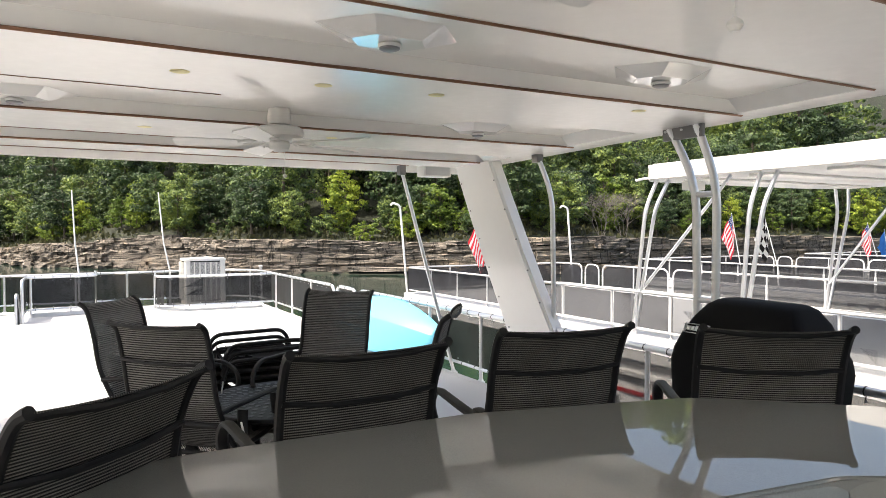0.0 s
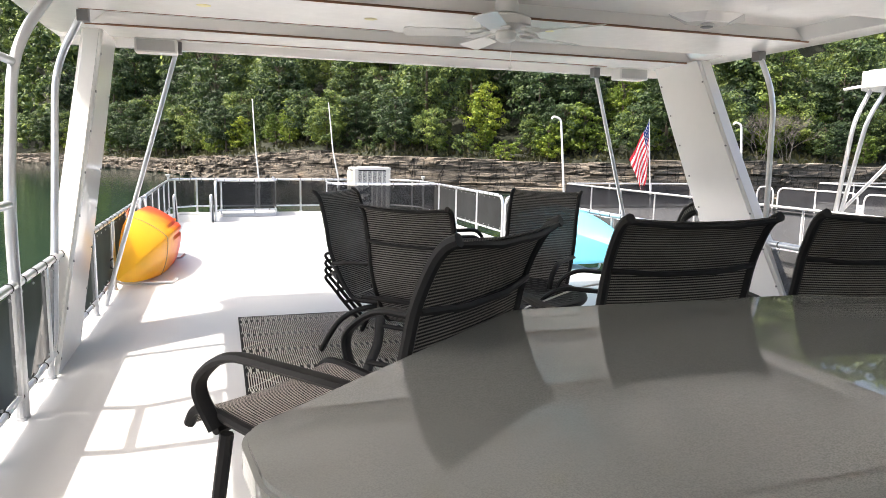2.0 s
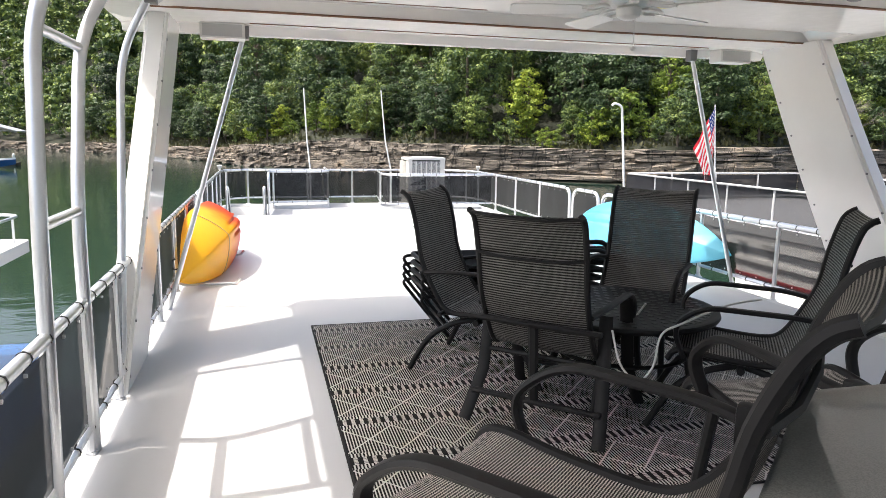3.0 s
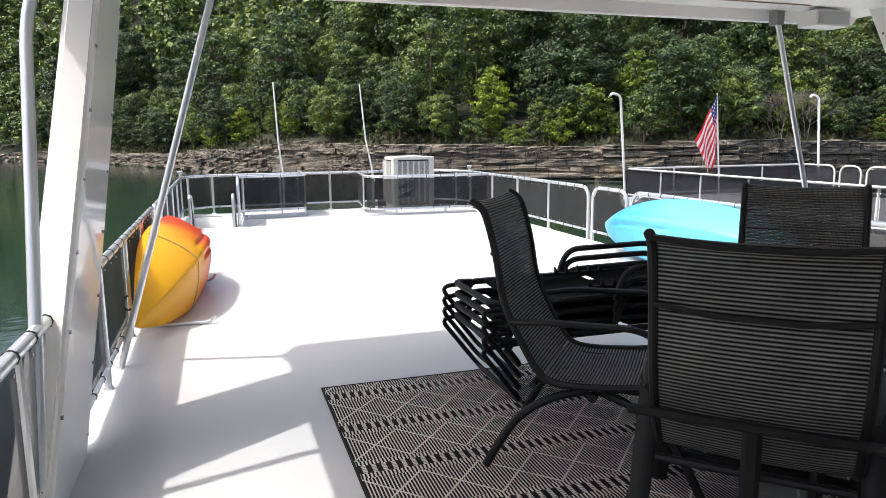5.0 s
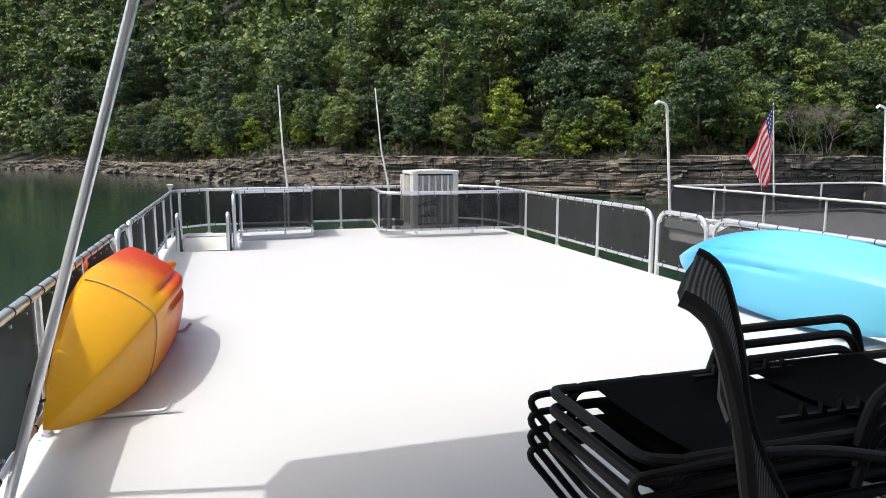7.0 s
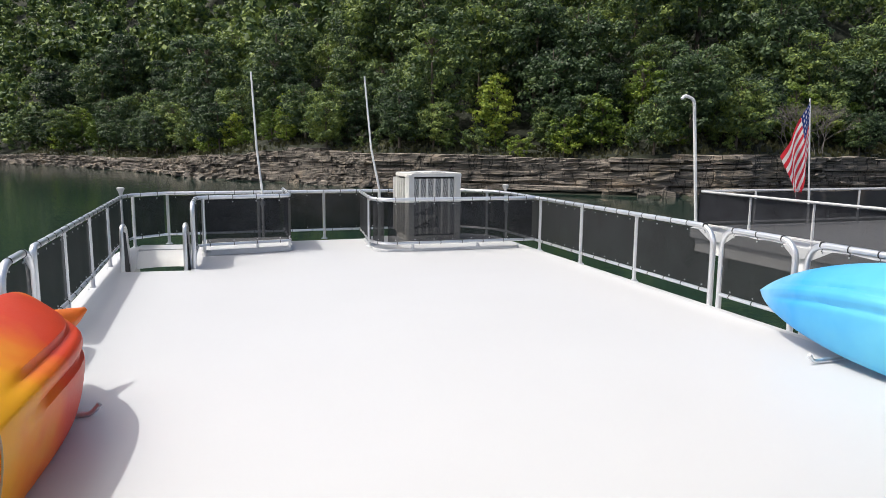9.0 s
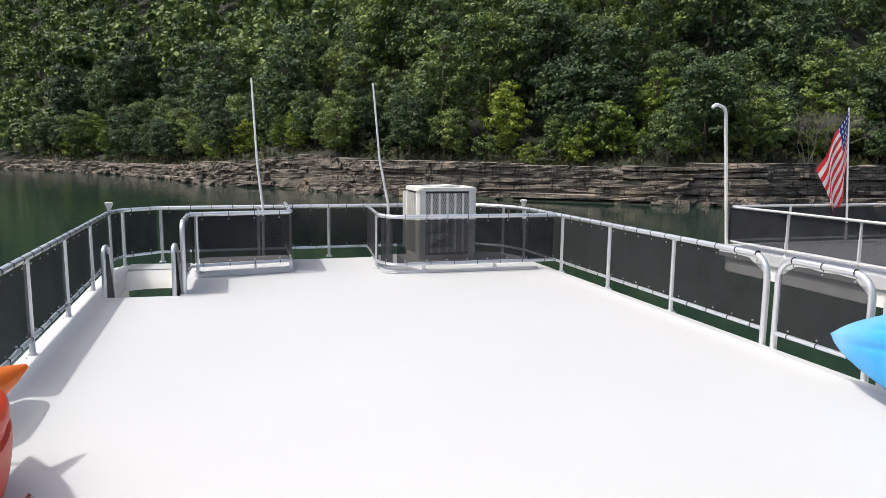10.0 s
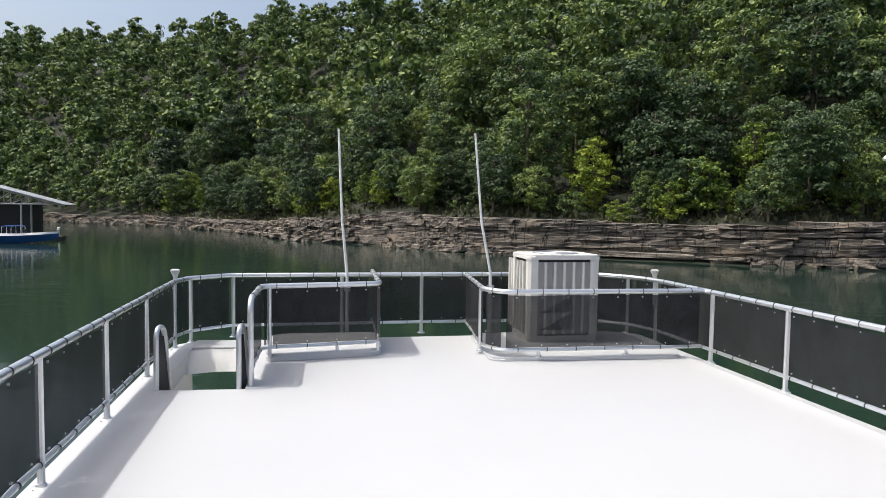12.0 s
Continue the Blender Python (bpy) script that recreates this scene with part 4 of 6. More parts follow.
to_hull = fire.matrix_basis.inverted()
bm = bmesh.new()
tube(bm, [to_hull @ Vector(p) for p in ((-1.40, 10.12, 0.42), (-1.34, 10.28, 0.43), (-1.29, 10.39, 0.44), (-1.25, 10.46, 0.455))], 0.11, 10, flat=0.6, taper=0.12)
part("bow_tip", bm, M["kayak_fire"], fire, "upturned orange-red bow tip", smooth=60)

# rug
bm = bmesh.new()
uvl = bm.loops.layers.uv.verify()
RUG = (-0.55, 2.45, 3.62, 6.54)
nx, ny = 12, 12
vs = {}
for i in range(nx + 1):
    for j in range(ny + 1):
        x = RUG[0] + (RUG[1] - RUG[0]) * i / nx
        y = RUG[2] + (RUG[3] - RUG[2]) * j / ny
        vs[i, j] = bm.verts.new((x, y, 0.009 + 0.0015 * noise.noise((x * 2, y * 2, 1))))
for i in range(nx):
    for j in range(ny):
        f = bm.faces.new((vs[i, j], vs[i + 1, j], vs[i + 1, j + 1], vs[i, j + 1]))
        for lp in f.loops:
            lp[uvl].uv = (lp.vert.co.x - RUG[0], RUG[3] - lp.vert.co.y)
bmesh.ops.solidify(bm, geom=bm.faces[:], thickness=0.006)
rug = thing("rug", "black and cream patterned outdoor rug on the white deck", "rug")
part("weave", bm, M["rug"], rug)
bm = bmesh.new()
tube(bm, [(RUG[0], RUG[2], 0.008), (RUG[1], RUG[2], 0.008), (RUG[1], RUG[3], 0.008), (RUG[0], RUG[3], 0.008), (RUG[0], RUG[2], 0.008)], 0.009, 5, flat=0.6)
part("binding", bm, M["rug_edge"], rug)


def sling_chair(m, label, top=1.13, seat=0.42, legs="arch", group="patio chairs", arm_z=None, name="patio_chair"):
    """High-backed sling chair: curved woven sling between two bent side rails, looped arms and a base."""
    root = thing(name, label, "chair", m, group)
    h = top - seat
    prof = smooth_profile([(-0.505, top - 0.002), (-0.475, top - 0.018), (-0.442, top - 0.062), (-0.40, seat + h * 0.70), (-0.362, seat + h * 0.42), (-0.28, seat + h * 0.17), (-0.20, seat + 0.005), (-0.10, seat - 0.022), (0.10, seat - 0.01), (0.25, seat + 0.012), (0.315, seat + 0.0), (0.345, seat - 0.045)], 4)
    cut = min(range(len(prof)), key=lambda i: abs(prof[i][0] + 0.20))
    half = 0.245 if legs == "bar" else 0.265
    fore = 0.06 if legs == "bar" else 0.0
    bm = bmesh.new()
    ribbon(bm, prof[:cut + 1], half, sag=0.012)
    part("backrest", bm, M["sling"] if legs == "bar" else M["sling_dark"], root, smooth=60)
    bm = bmesh.new()
    ribbon(bm, prof[cut:], half, sag=0.012)
    part("seat", bm, M["seat_mesh"] if legs == "bar" else M["sling_dark"], root, smooth=60)
    for s in (-1, 1):
        bm = bmesh.new()
        tube(bm, [(s * (half + 0.010), y, z) for y, z in prof], 0.0155, 8)
        part("side_rail", bm, M["charcoal"], root)
        az = arm_z or seat + 0.24
        ya = -0.30
        bm = bmesh.new()
        tube(bm, fillet([(s * (half + 0.02), ya - 0.03, az - 0.02), (s * (half + 0.05), ya + 0.10, az), (s * (half + 0.06), 0.20 - fore, az + 0.01), (s * (half + 0.05), 0.33 - fore, az - 0.10), (s * (half + 0.03), 0.27 - fore, seat - 0.02)], 0.14, 6), 0.020 if legs != "bar" else 0.024, 8, flat=0.7 if legs != "bar" else 0.55)
        part("armrest", bm, M["charcoal"], root)
    for t in (0.16, 0.5):
        i = int(cut * t)
        y, z = prof[i]
        bm = bmesh.new()
        tube(bm, [(-half - 0.01, y - 0.014, z), (-half * 0.4, y - 0.03, z - 0.015), (half * 0.4, y - 0.03, z - 0.015), (half + 0.01, y - 0.014, z)], 0.009, 6)
        part("back_brace", bm, M["charcoal"], root)
    for y, z in ((-0.24, seat - 0.02), (0.24, seat - 0.02)):
        bm = bmesh.new()
        tube(bm, [(-half - 0.01, y, z - 0.02), (half + 0.01, y, z - 0.02)], 0.014, 8)
        part("stretcher", bm, M["charcoal"], root)
    if legs == "arch":
        for s in (-1, 1):
            for f in (-1, 1):
                bm = bmesh.new()
                tube(bm, smooth_profile([(s * 0.20, f * 0.02, seat - 0.06), (s * 0.235, f * 0.17, seat - 0.10), (s * 0.27, f * 0.31, seat - 0.20), (s * 0.30, f * 0.43, 0.014)], 4), 0.018, 8)
                part("leg", bm, M["charcoal"], root)
            bm = bmesh.new()
            tube(bm, [(s * 0.20, -0.24, seat - 0.04), (s * 0.20, 0.24, seat - 0.04)], 0.016, 8)
            part("seat_bearer", bm, M["charcoal"], root)
        bm = bmesh.new()
        tube(bm, [(-0.26, 0.0, seat - 0.07), (0.26, 0.0, seat - 0.07)], 0.02, 8)
        part("cross_bar", bm, M["charcoal"], root)
    elif legs == "strap":
        for s in (-1, 1):
            for f in (-1, 1):
                bm = bmesh.new()
                tube(bm, [(s * 0.31, f * 0.17, seat + 0.20 if f < 0 else seat + 0.22), (s * 0.325, f * 0.22, seat * 0.6), (s * 0.36, f * 0.36, 0.012)], 0.034, 6, flat=0.4)
                part("leg", bm, M["charcoal"], root)
        for y, z in ((-0.30, 0.16), (0.30, 0.16), (-0.345, seat + 0.15)):
            bm = bmesh.new()
            tube(bm, [(-0.345, y, z), (0.345, y, z)], 0.024, 6, flat=0.6)
            part("cross_bar", bm, M["charcoal"], root)
        bm = bmesh.new()
        tube(bm, [(0, -0.30, 0.16), (0, -0.335, seat + 0.15)], 0.027, 6, flat=0.5)
        part("spine_bar", bm, M["charcoal"], root)
    else:
        for s in (-1, 1):
            for f in (-1, 1):
                bm = bmesh.new()
                tube(bm, [(s * 0.25, f * 0.20, seat - 0.04), (s * 0.30, f * 0.28, 0.012)], 0.019, 8)
                part("leg", bm, M["charcoal"], root)
            bm = bmesh.new()
            box(bm, s * 0.268 - 0.022, s * 0.268 + 0.022, -0.345, -0.275, seat + 0.12, seat + 0.22, 0.014)
            part("arm_hub", bm, M["charcoal"], root)
        bm = bmesh.new()
        tube(bm, fillet([(-0.28, 0.25, 0.26), (0.28, 0.25, 0.26), (0.28, -0.25, 0.26), (-0.28, -0.25, 0.26), (-0.28, 0.24, 0.26)], 0.05), 0.014, 8)
        part("foot_ring", bm, M["charcoal"], root)
    return root


def faces(x, y, fx, fy):
    """Pose on the deck, local y turned to the given direction."""
    return Matrix.Translation((x, y, 0.012)) @ Matrix.Rotation(math.atan2(-fx, fy), 4, "Z")


def seat_at(back_x, back_y, fx, fy, reach=0.50):
    """A chair whose top edge is centred at the given place."""
    l = math.hypot(fx, fy)
    return faces(back_x + fx / l * reach, back_y + fy / l * reach, fx, fy)


sling_chair(seat_at(0.115, 5.64, 0.47, -0.39), "charcoal high-back sling chair with arched legs on the rug")
sling_chair(seat_at(1.79, 5.57, -0.70, -0.71), "charcoal high-back sling chair across the round table")
sling_chair(seat_at(1.90, 3.92, -0.80, 0.60), "charcoal high-back sling chair beside the round table")
sling_chair(seat_at(0.247, 4.18, 0.385, 0.383), "charcoal sling chair on flat strap legs, its back turned", legs="strap")
# bar chairs stand with their backs against the bar
for bx, by, fx, fy, lab in ((-0.03, 2.07, -0.64, 0.77, "tall charcoal sling bar chair turned at the bar's corner"), (0.648, 2.257, 0.0, 1.0, "tall charcoal sling bar chair backed against the bar"),
                            (1.42, 2.29, 0.20, 0.98, "tall charcoal sling bar chair backed against the bar"), (2.06, 1.917, 0.61, 0.79, "tall charcoal sling bar chair near the covered grill")):
    sling_chair(seat_at(bx, by, fx, fy), lab, top=1.258, seat=0.72, legs="bar", group="bar chairs", arm_z=0.915, name="bar_chair")

# round table with a pierced top
table = thing("round_table", "dark cast-metal round table with a pierced top", "table", Matrix.Translation((1.12, 4.78, 0.012)))
bm = bmesh.new()
lathe(bm, [(0.50, 0.475), (0.53, 0.478), (0.54, 0.495), (0.535, 0.51), (0.52, 0.513), (0.505, 0.508), (0.03, 0.508)], 48)
part("tabletop", bm, M["charcoal"], table)
# thin dark plates on the uncut top stand in for shade in its slots
bm = bmesh.new()
for ring in range(6):
    r = 0.11 + 0.07 * ring
    n = 10 + 8 * ring
    for k in range(n):
        a = 2 * math.pi * (k + 0.5 * (ring % 2)) / n
        c, s = math.cos(a), math.sin(a)
        q = [(r - 0.022, -0.012), (r, -0.017), (r + 0.022, -0.010), (r + 0.022, 0.010), (r, 0.017), (r - 0.022, 0.012)]
        prism(bm, [(p * c - t * s, p * s + t * c) for p, t in q], 0.5085, 0.5105)
tagged(part("pierced_holes", bm, M["dark"], table, "dark plates in rings for the shade in pierced slots"), kind="stuff")
for k in range(4):
    a = math.pi / 4 + k * math.pi / 2
    c, s = math.cos(a), math.sin(a)
    bm = bmesh.new()
    tube(bm, smooth_profile([(0.40 * c, 0.40 * s, 0.478), (0.38 * c, 0.38 * s, 0.33), (0.40 * c, 0.40 * s, 0.16), (0.46 * c, 0.46 * s, 0.012)], 4), 0.022, 8)
    part("leg", bm, M["charcoal"], table)
bm = bmesh.new()
lathe_ring(bm, 0, 0, 0.26, 0.385, 0.012)
part("leg_ring", bm, M["charcoal"], table)
cable = thing("security_cable", "thin white coated cable looped round the furniture", "cable")
bm = bmesh.new()
tube(bm, smooth_profile([(0.66, 4.06, 0.60), (0.70, 4.04, 0.44), (0.78, 4.02, 0.36), (0.86, 4.02, 0.42), (0.92, 4.06, 0.56), (1.06, 4.10, 0.60), (1.35, 4.16, 0.66), (1.62, 4.24, 0.66)], 6), 0.0055, 6)
part("loop", bm, M["wire"], cable)
bm = bmesh.new()
tube(bm, smooth_profile([(0.78, 5.12, 0.60), (0.76, 5.10, 0.40), (0.80, 5.02, 0.28), (0.92, 4.92, 0.20), (1.05, 4.80, 0.25), (1.1, 4.5, 0.6)], 6), 0.0055, 6)
part("loop", bm, M["wire"], cable)


def lounger(z, shade, teeth):
    """A flat stacking sun lounger: bent tube frame, sling, looped arms and leg hoops."""
    root = thing("sun_lounger", "black sling sun lounger lying folded flat in a stack", "sun lounger", Matrix.Translation((0.0, 0.0, z)), group="stacked loungers")
    x0, x1, y0, y1, h = 0.30, 2.14, 5.95, 6.55, 0.35
    for y in (y0, y1):
        bm = bmesh.new()
        tube(bm, fillet([(x0 + 0.02, y, h - 0.06), (x0 + 0.05, y, h), (x1 - 0.05, y, h), (x1, y, h - 0.05)], 0.05), 0.019, 8)
        part("side_rail", bm, M["charcoal"], root)
    for xa, xb in ((x0 + 0.34, x0 - 0.14), (x1 - 0.45, x1 - 0.15)):
        bm = bmesh.new()
        tube(bm, fillet([(xa, y0 - 0.02, h), (xb, y0 - 0.02, h - 0.02), (xb + 0.24, y0 - 0.02, 0.02), (xb + 0.24, y1 + 0.02, 0.02), (xb, y1 + 0.02, h - 0.02), (xa, y1 + 0.02, h)], 0.07, 5), 0.0135, 8)
        part("leg_hoop", bm, M["charcoal"], root)
    bm = bmesh.new()
    tube(bm, fillet([(x0 + 0.05, y0, h), (x0 - 0.06, y0 + 0.02, h + 0.01), (x0 - 0.06, y1 - 0.02, h + 0.01), (x0 + 0.05, y1, h)], 0.08), 0.018, 8)
    part("foot_hoop", bm, M["charcoal"], root)
    for nm, a, b, dz in (("seat_sling", x0 + 0.10, x0 + 0.72, 0.0), ("back_sling", x0 + 0.75, x1 - 0.52, 0.004)):
        bm = bmesh.new()
        cols = []
        for i in range(7):
            t = i / 6
            cols.append([bm.verts.new((a + (b - a) * t, y0 + 0.012 + (y1 - y0 - 0.024) * j / 6, h + dz + 0.012 - 0.03 * math.sin(math.pi * j / 6) * math.sin(math.pi * (0.15 + 0.7 * t)))) for j in range(7)])
        for c, e in zip(cols, cols[1:]):
            for j in range(6):
                bm.faces.new((c[j], e[j], e[j + 1], c[j + 1]))
        bmesh.ops.solidify(bm, geom=bm.faces[:], thickness=0.004)
        part(nm, bm, M["sling_plain"], root)
    if shade:
        for y in (y0 - 0.03, y1 + 0.03):
            bm = bmesh.new()
            tube(bm, fillet([(0.93, y, h - 0.02), (0.99, y, h + 0.15), (1.62, y, h + 0.16), (1.68, y, h - 0.02)], 0.10, 6), 0.018, 8)
            part("armrest", bm, M["charcoal"], root)
    if teeth:
        for y in (y0 + 0.10, y1 - 0.10):
            bm = bmesh.new()
            box(bm, 0.76, 1.20, y - 0.008, y + 0.008, h + 0.018, h + 0.036)
            for k in range(5):
                x = 0.84 + 0.075 * k
                prism_side(bm, [(x, h + 0.03), (x + 0.03, h + 0.03), (x + 0.004, h + 0.072)], y - 0.008, y + 0.008)
            part("back_ratchet", bm, M["charcoal"], root)
    return root


def prism_side(bm, outline, y0, y1):
    a = [bm.verts.new((x, y0, z)) for x, z in outline]
    b = [bm.verts.new((x, y1, z)) for x, z in outline]
    bm.faces.new(a)
    bm.faces.new(b[::-1])
    for i in range(len(a)):
        j = (i + 1) % len(a)
        bm.faces.new((a[i], b[i], b[j], a[j]))


for k in range(4):
    lounger(0.012 + 0.064 * k, k >= 1, k == 3)

# the bar: horseshoe counter in grey solid surface over white cabinets
BAR = 1.03
OUT = [(-0.34, 1.20), (-0.63, 1.44), (-0.655, 1.64), (0.05, 2.27), (0.98, 2.25), (1.76, 2.05), (2.36, 1.52), (2.56, 0.70), (2.56, -1.0)]
INN = [(1.95, -1.0), (1.92, 0.86), (1.62, 1.22), (1.46, 1.32), (0.46, 1.465), (0.11, 1.17), (0.03, 0.90), (-0.18, 0.88)]
bar = thing("bar_counter", "curved bar with a glossy grey top over white cabinets", "bar")
bm = bmesh.new()
prism(bm, round_outline((OUT + INN)[::-1], 0.05, 5), BAR - 0.045, BAR)
bmesh.ops.recalc_face_normals(bm, faces=bm.faces)
bmesh.ops.bevel(bm, geom=[e for e in bm.edges if all(v.co.z > BAR - 0.01 for v in e.verts)], offset=0.008, segments=2, affect="EDGES")
part("counter_top", bm, M["bar_stone"], bar, "glossy mid-grey speckled stone slab")
bm = bmesh.new()
inset = [(XC * 0 + x + (0.12 if i < 3 else 0.0) - (0.14 if i > 5 else 0.0), y - (0.14 if 2 <= i <= 6 else 0.0)) for i, (x, y) in enumerate(OUT)]
inn2 = [(1.98, -1.0), (1.95, 0.88), (1.64, 1.26), (1.48, 1.36), (0.44, 1.51), (0.05, 1.19), (0.0, 0.94), (-0.17, 0.92)]
prism(bm, round_outline((inset + inn2)[::-1], 0.06, 4), 0.004, BAR - 0.045)
bmesh.ops.recalc_face_normals(bm, faces=bm.faces)
part("cabinet_body", bm, M["gelcoat"], bar)
# inner worktop, one step lower, with a lidded locker
work = [(0.17, 1.10), (0.48, 1.385), (1.45, 1.25), (1.58, 1.15), (1.86, 0.82), (1.88, -0.2), (1.35, -0.2), (1.35, 0.68), (1.20, 0.92), (0.60, 1.00), (0.38, 0.86)]
bm = bmesh.new()
prism(bm, work[::-1], BAR - 0.13, BAR - 0.085)
bmesh.ops.recalc_face_normals(bm, faces=bm.faces)
part("inner_worktop", bm, M["ceiling"], bar, "cream inner worktop below the bar edge")
bm = bmesh.new()
rim = [(0.13, 1.14), (0.47, 1.44), (1.46, 1.305), (1.60, 1.20)]
for a, b in zip(rim, rim[1:]):
    d = Vector((b[0] - a[0], b[1] - a[1], 0)).normalized()
    o = Vector((-d.y, d.x, 0)) * 0.03
    quad_sheet(bm, (*a, BAR - 0.088), (*b, BAR - 0.088), (b[0] + o.x, b[1] + o.y, BAR - 0.006), (a[0] + o.x, a[1] + o.y, BAR - 0.006), 0.02)
part("upstand", bm, M["bar_stone"], bar, "low grey upstand behind the bar edge")
locker = thing("locker_lid", "white framed locker lid set in the bar's inner side", "hatch")
ang = math.atan2(-0.14, 0.91)
lm = Matrix.Translation((0.82, 1.14, BAR - 0.083)) @ Matrix.Rotation(ang, 4, "Z")
bm = bmesh.new()
for x0, x1, y0, y1 in ((-0.36, 0.36, 0.13, 0.16), (-0.36, 0.36, -0.16, -0.13), (-0.36, -0.33, -0.13, 0.13), (0.33, 0.36, -0.13, 0.13)):
    box(bm, x0, x1, y0, y1, 0, 0.022, 0.004, lm)
part("frame", bm, M["plastic"], locker)
bm = bmesh.new()
box(bm, -0.32, 0.32, -0.12, 0.12, 0.002, 0.014, 0.004, lm)
part("lid", bm, M["gelcoat"], locker)
bm = bmesh.new()
box(bm, -0.332, 0.332, -0.132, 0.132, 0.001, 0.007, 0, lm)
part("gasket", bm, M["dark"], locker, "thin black seal round the lid")
bm = bmesh.new()
box(bm, -0.50, -0.40, -0.06, -0.02, 0, 0.012, 0.003, lm)
box(bm, -0.47, -0.44, -0.10, 0.0, 0, 0.01, 0.003, lm)
part("latch", bm, M["brass"], locker)

# covered grill by the starboard rail
grill = thing("covered_grill", "barbecue grill under a fitted black cloth cover", "grill")
bm = bmesh.new()
gx0, gx1, gy0, gy1 = 3.20, 3.74, 2.60, 3.47
sections = [(0.035, 0.02, 0.03), (0.5, 0.0, 0.0), (0.80, 0.0, -0.02), (0.88, 0.02, -0.02), (0.98, 0.06, 0.02), (1.08, 0.10, 0.07), (1.16, 0.16, 0.12), (1.185, 0.20, 0.16)]
rings = []
for z, ix, iy in sections:
    o = round_outline([(gx0 + ix, gy0 + iy), (gx1 - ix * 0.7, gy0 + iy), (gx1 - ix * 0.7, gy1 - iy), (gx0 + ix, gy1 - iy)], 0.09, 5)
    rings.append([bm.verts.new((x + 0.012 * noise.noise((x * 6, y * 6, z * 5)), y + 0.015 * noise.noise((y * 5, x * 5, z * 6)), z + 0.012 * noise.noise((x * 4, y * 4, 7)))) for x, y in o])
for a, b in zip(rings, rings[1:]):
    for j in range(len(a)):
        bm.faces.new((a[j], a[(j + 1) % len(a)], b[(j + 1) % len(a)], b[j]))
bm.faces.new(rings[-1])
bm.faces.new(rings[0][::-1])
bmesh.ops.recalc_face_normals(bm, faces=bm.faces)
part("cover", bm, M["cloth_black"], grill, smooth=60)
bm = bmesh.new()
gm = Matrix.Translation((3.236, 3.28, 1.01)) @ Matrix.Rotation(radians(-90), 4, "Z") @ Matrix.Rotation(radians(66), 4, "X") @ Matrix.Diagonal((0.8, 0.8, 1, 1))
for x0, x1, y0, y1 in ((-0.11, 0.11, 0.034, 0.037), (-0.11, 0.11, -0.037, -0.034), (-0.11, -0.107, -0.034, 0.034), (0.107, 0.11, -0.034, 0.034), (-0.085, -0.05, -0.016, 0.014), (-0.04, -0.015, -0.016, 0.014), (-0.005, 0.02, -0.016, 0.022), (0.03, 0.055, -0.016, 0.014), (0.065, 0.085, -0.016, 0.014)):
    box(bm, x0, x1, y0, y1, -0.004, 0.012, 0, gm)
part("badge", bm, M["white_tube"], grill, "small outlined badge with pale bars")

# ---- under the roof ----


def ceiling_fan(x, y, drop, turn):
    root = thing("ceiling_fan", "white ceiling fan with scrolled blade arms and pull chain", "ceiling fan", Matrix.Translation((x, y, ZUP + lift(y) - 0.055)), group="ceiling fans")
    bm = bmesh.new()
    lathe(bm, [(0.070, 0.056), (0.078, -0.010), (0.072, -0.045), (0.04, -0.055)], 20)
    part("canopy", bm, M["plastic"], root)
    bm = bmesh.new()
    lathe(bm, [(0.04, -0.05), (0.13, -0.062), (0.158, -0.078), (0.160, -0.128), (0.125, -0.15), (0.06, -0.155)], 28)
    part("motor_housing", bm, M["plastic"], root)
    bm = bmesh.new()
    lathe(bm, [(0.06, -0.155), (0.072, -0.17), (0.062, -0.21), (0.035, -0.225)], 18)
    part("switch_cup", bm, M["plastic"], root)
    for k in range(5):
        a = turn + 2 * math.pi * k / 5
        rot = Matrix.Rotation(a, 4, "Z")
        bm = bmesh.new()
        for s in (-1, 1):
            tube(bm, [rot @ Vector(p) for p in smooth_profile([(0.11, 0, -0.15), (0.155, s * 0.045, -0.156), (0.20, s * 0.055, -0.165), (0.26, s * 0.025, -0.168)], 3)], 0.011, 5)
        part("blade_arm", bm, M["plastic"], root)
        bm = bmesh.new()
        o = round_outline([(0.23, -0.055), (0.66, -0.075), (0.66, 0.075), (0.23, 0.055)], 0.045, 5)
        tilt = rot @ Matrix.Translation((0, 0, -0.17)) @ Matrix.Rotation(radians(12), 4, "X")
        prism(bm, o, -0.003, 0.003)
        for v in bm.verts:
            v.co = tilt @ v.co
        part("blade", bm, M["plastic"], root)
    bm = bmesh.new()
    tube(bm, [(0.03, -0.02, -0.21), (0.03, -0.02, -0.21 - drop)], 0.0022, 5)
    lathe(bm, [(0.004, 0), (0.014, -0.008), (0.016, -0.016), (0.008, -0.026)], 10, (0.03, -0.02, -0.21 - drop))
    part("pull_chain", bm, M["plastic"], root)
    return root


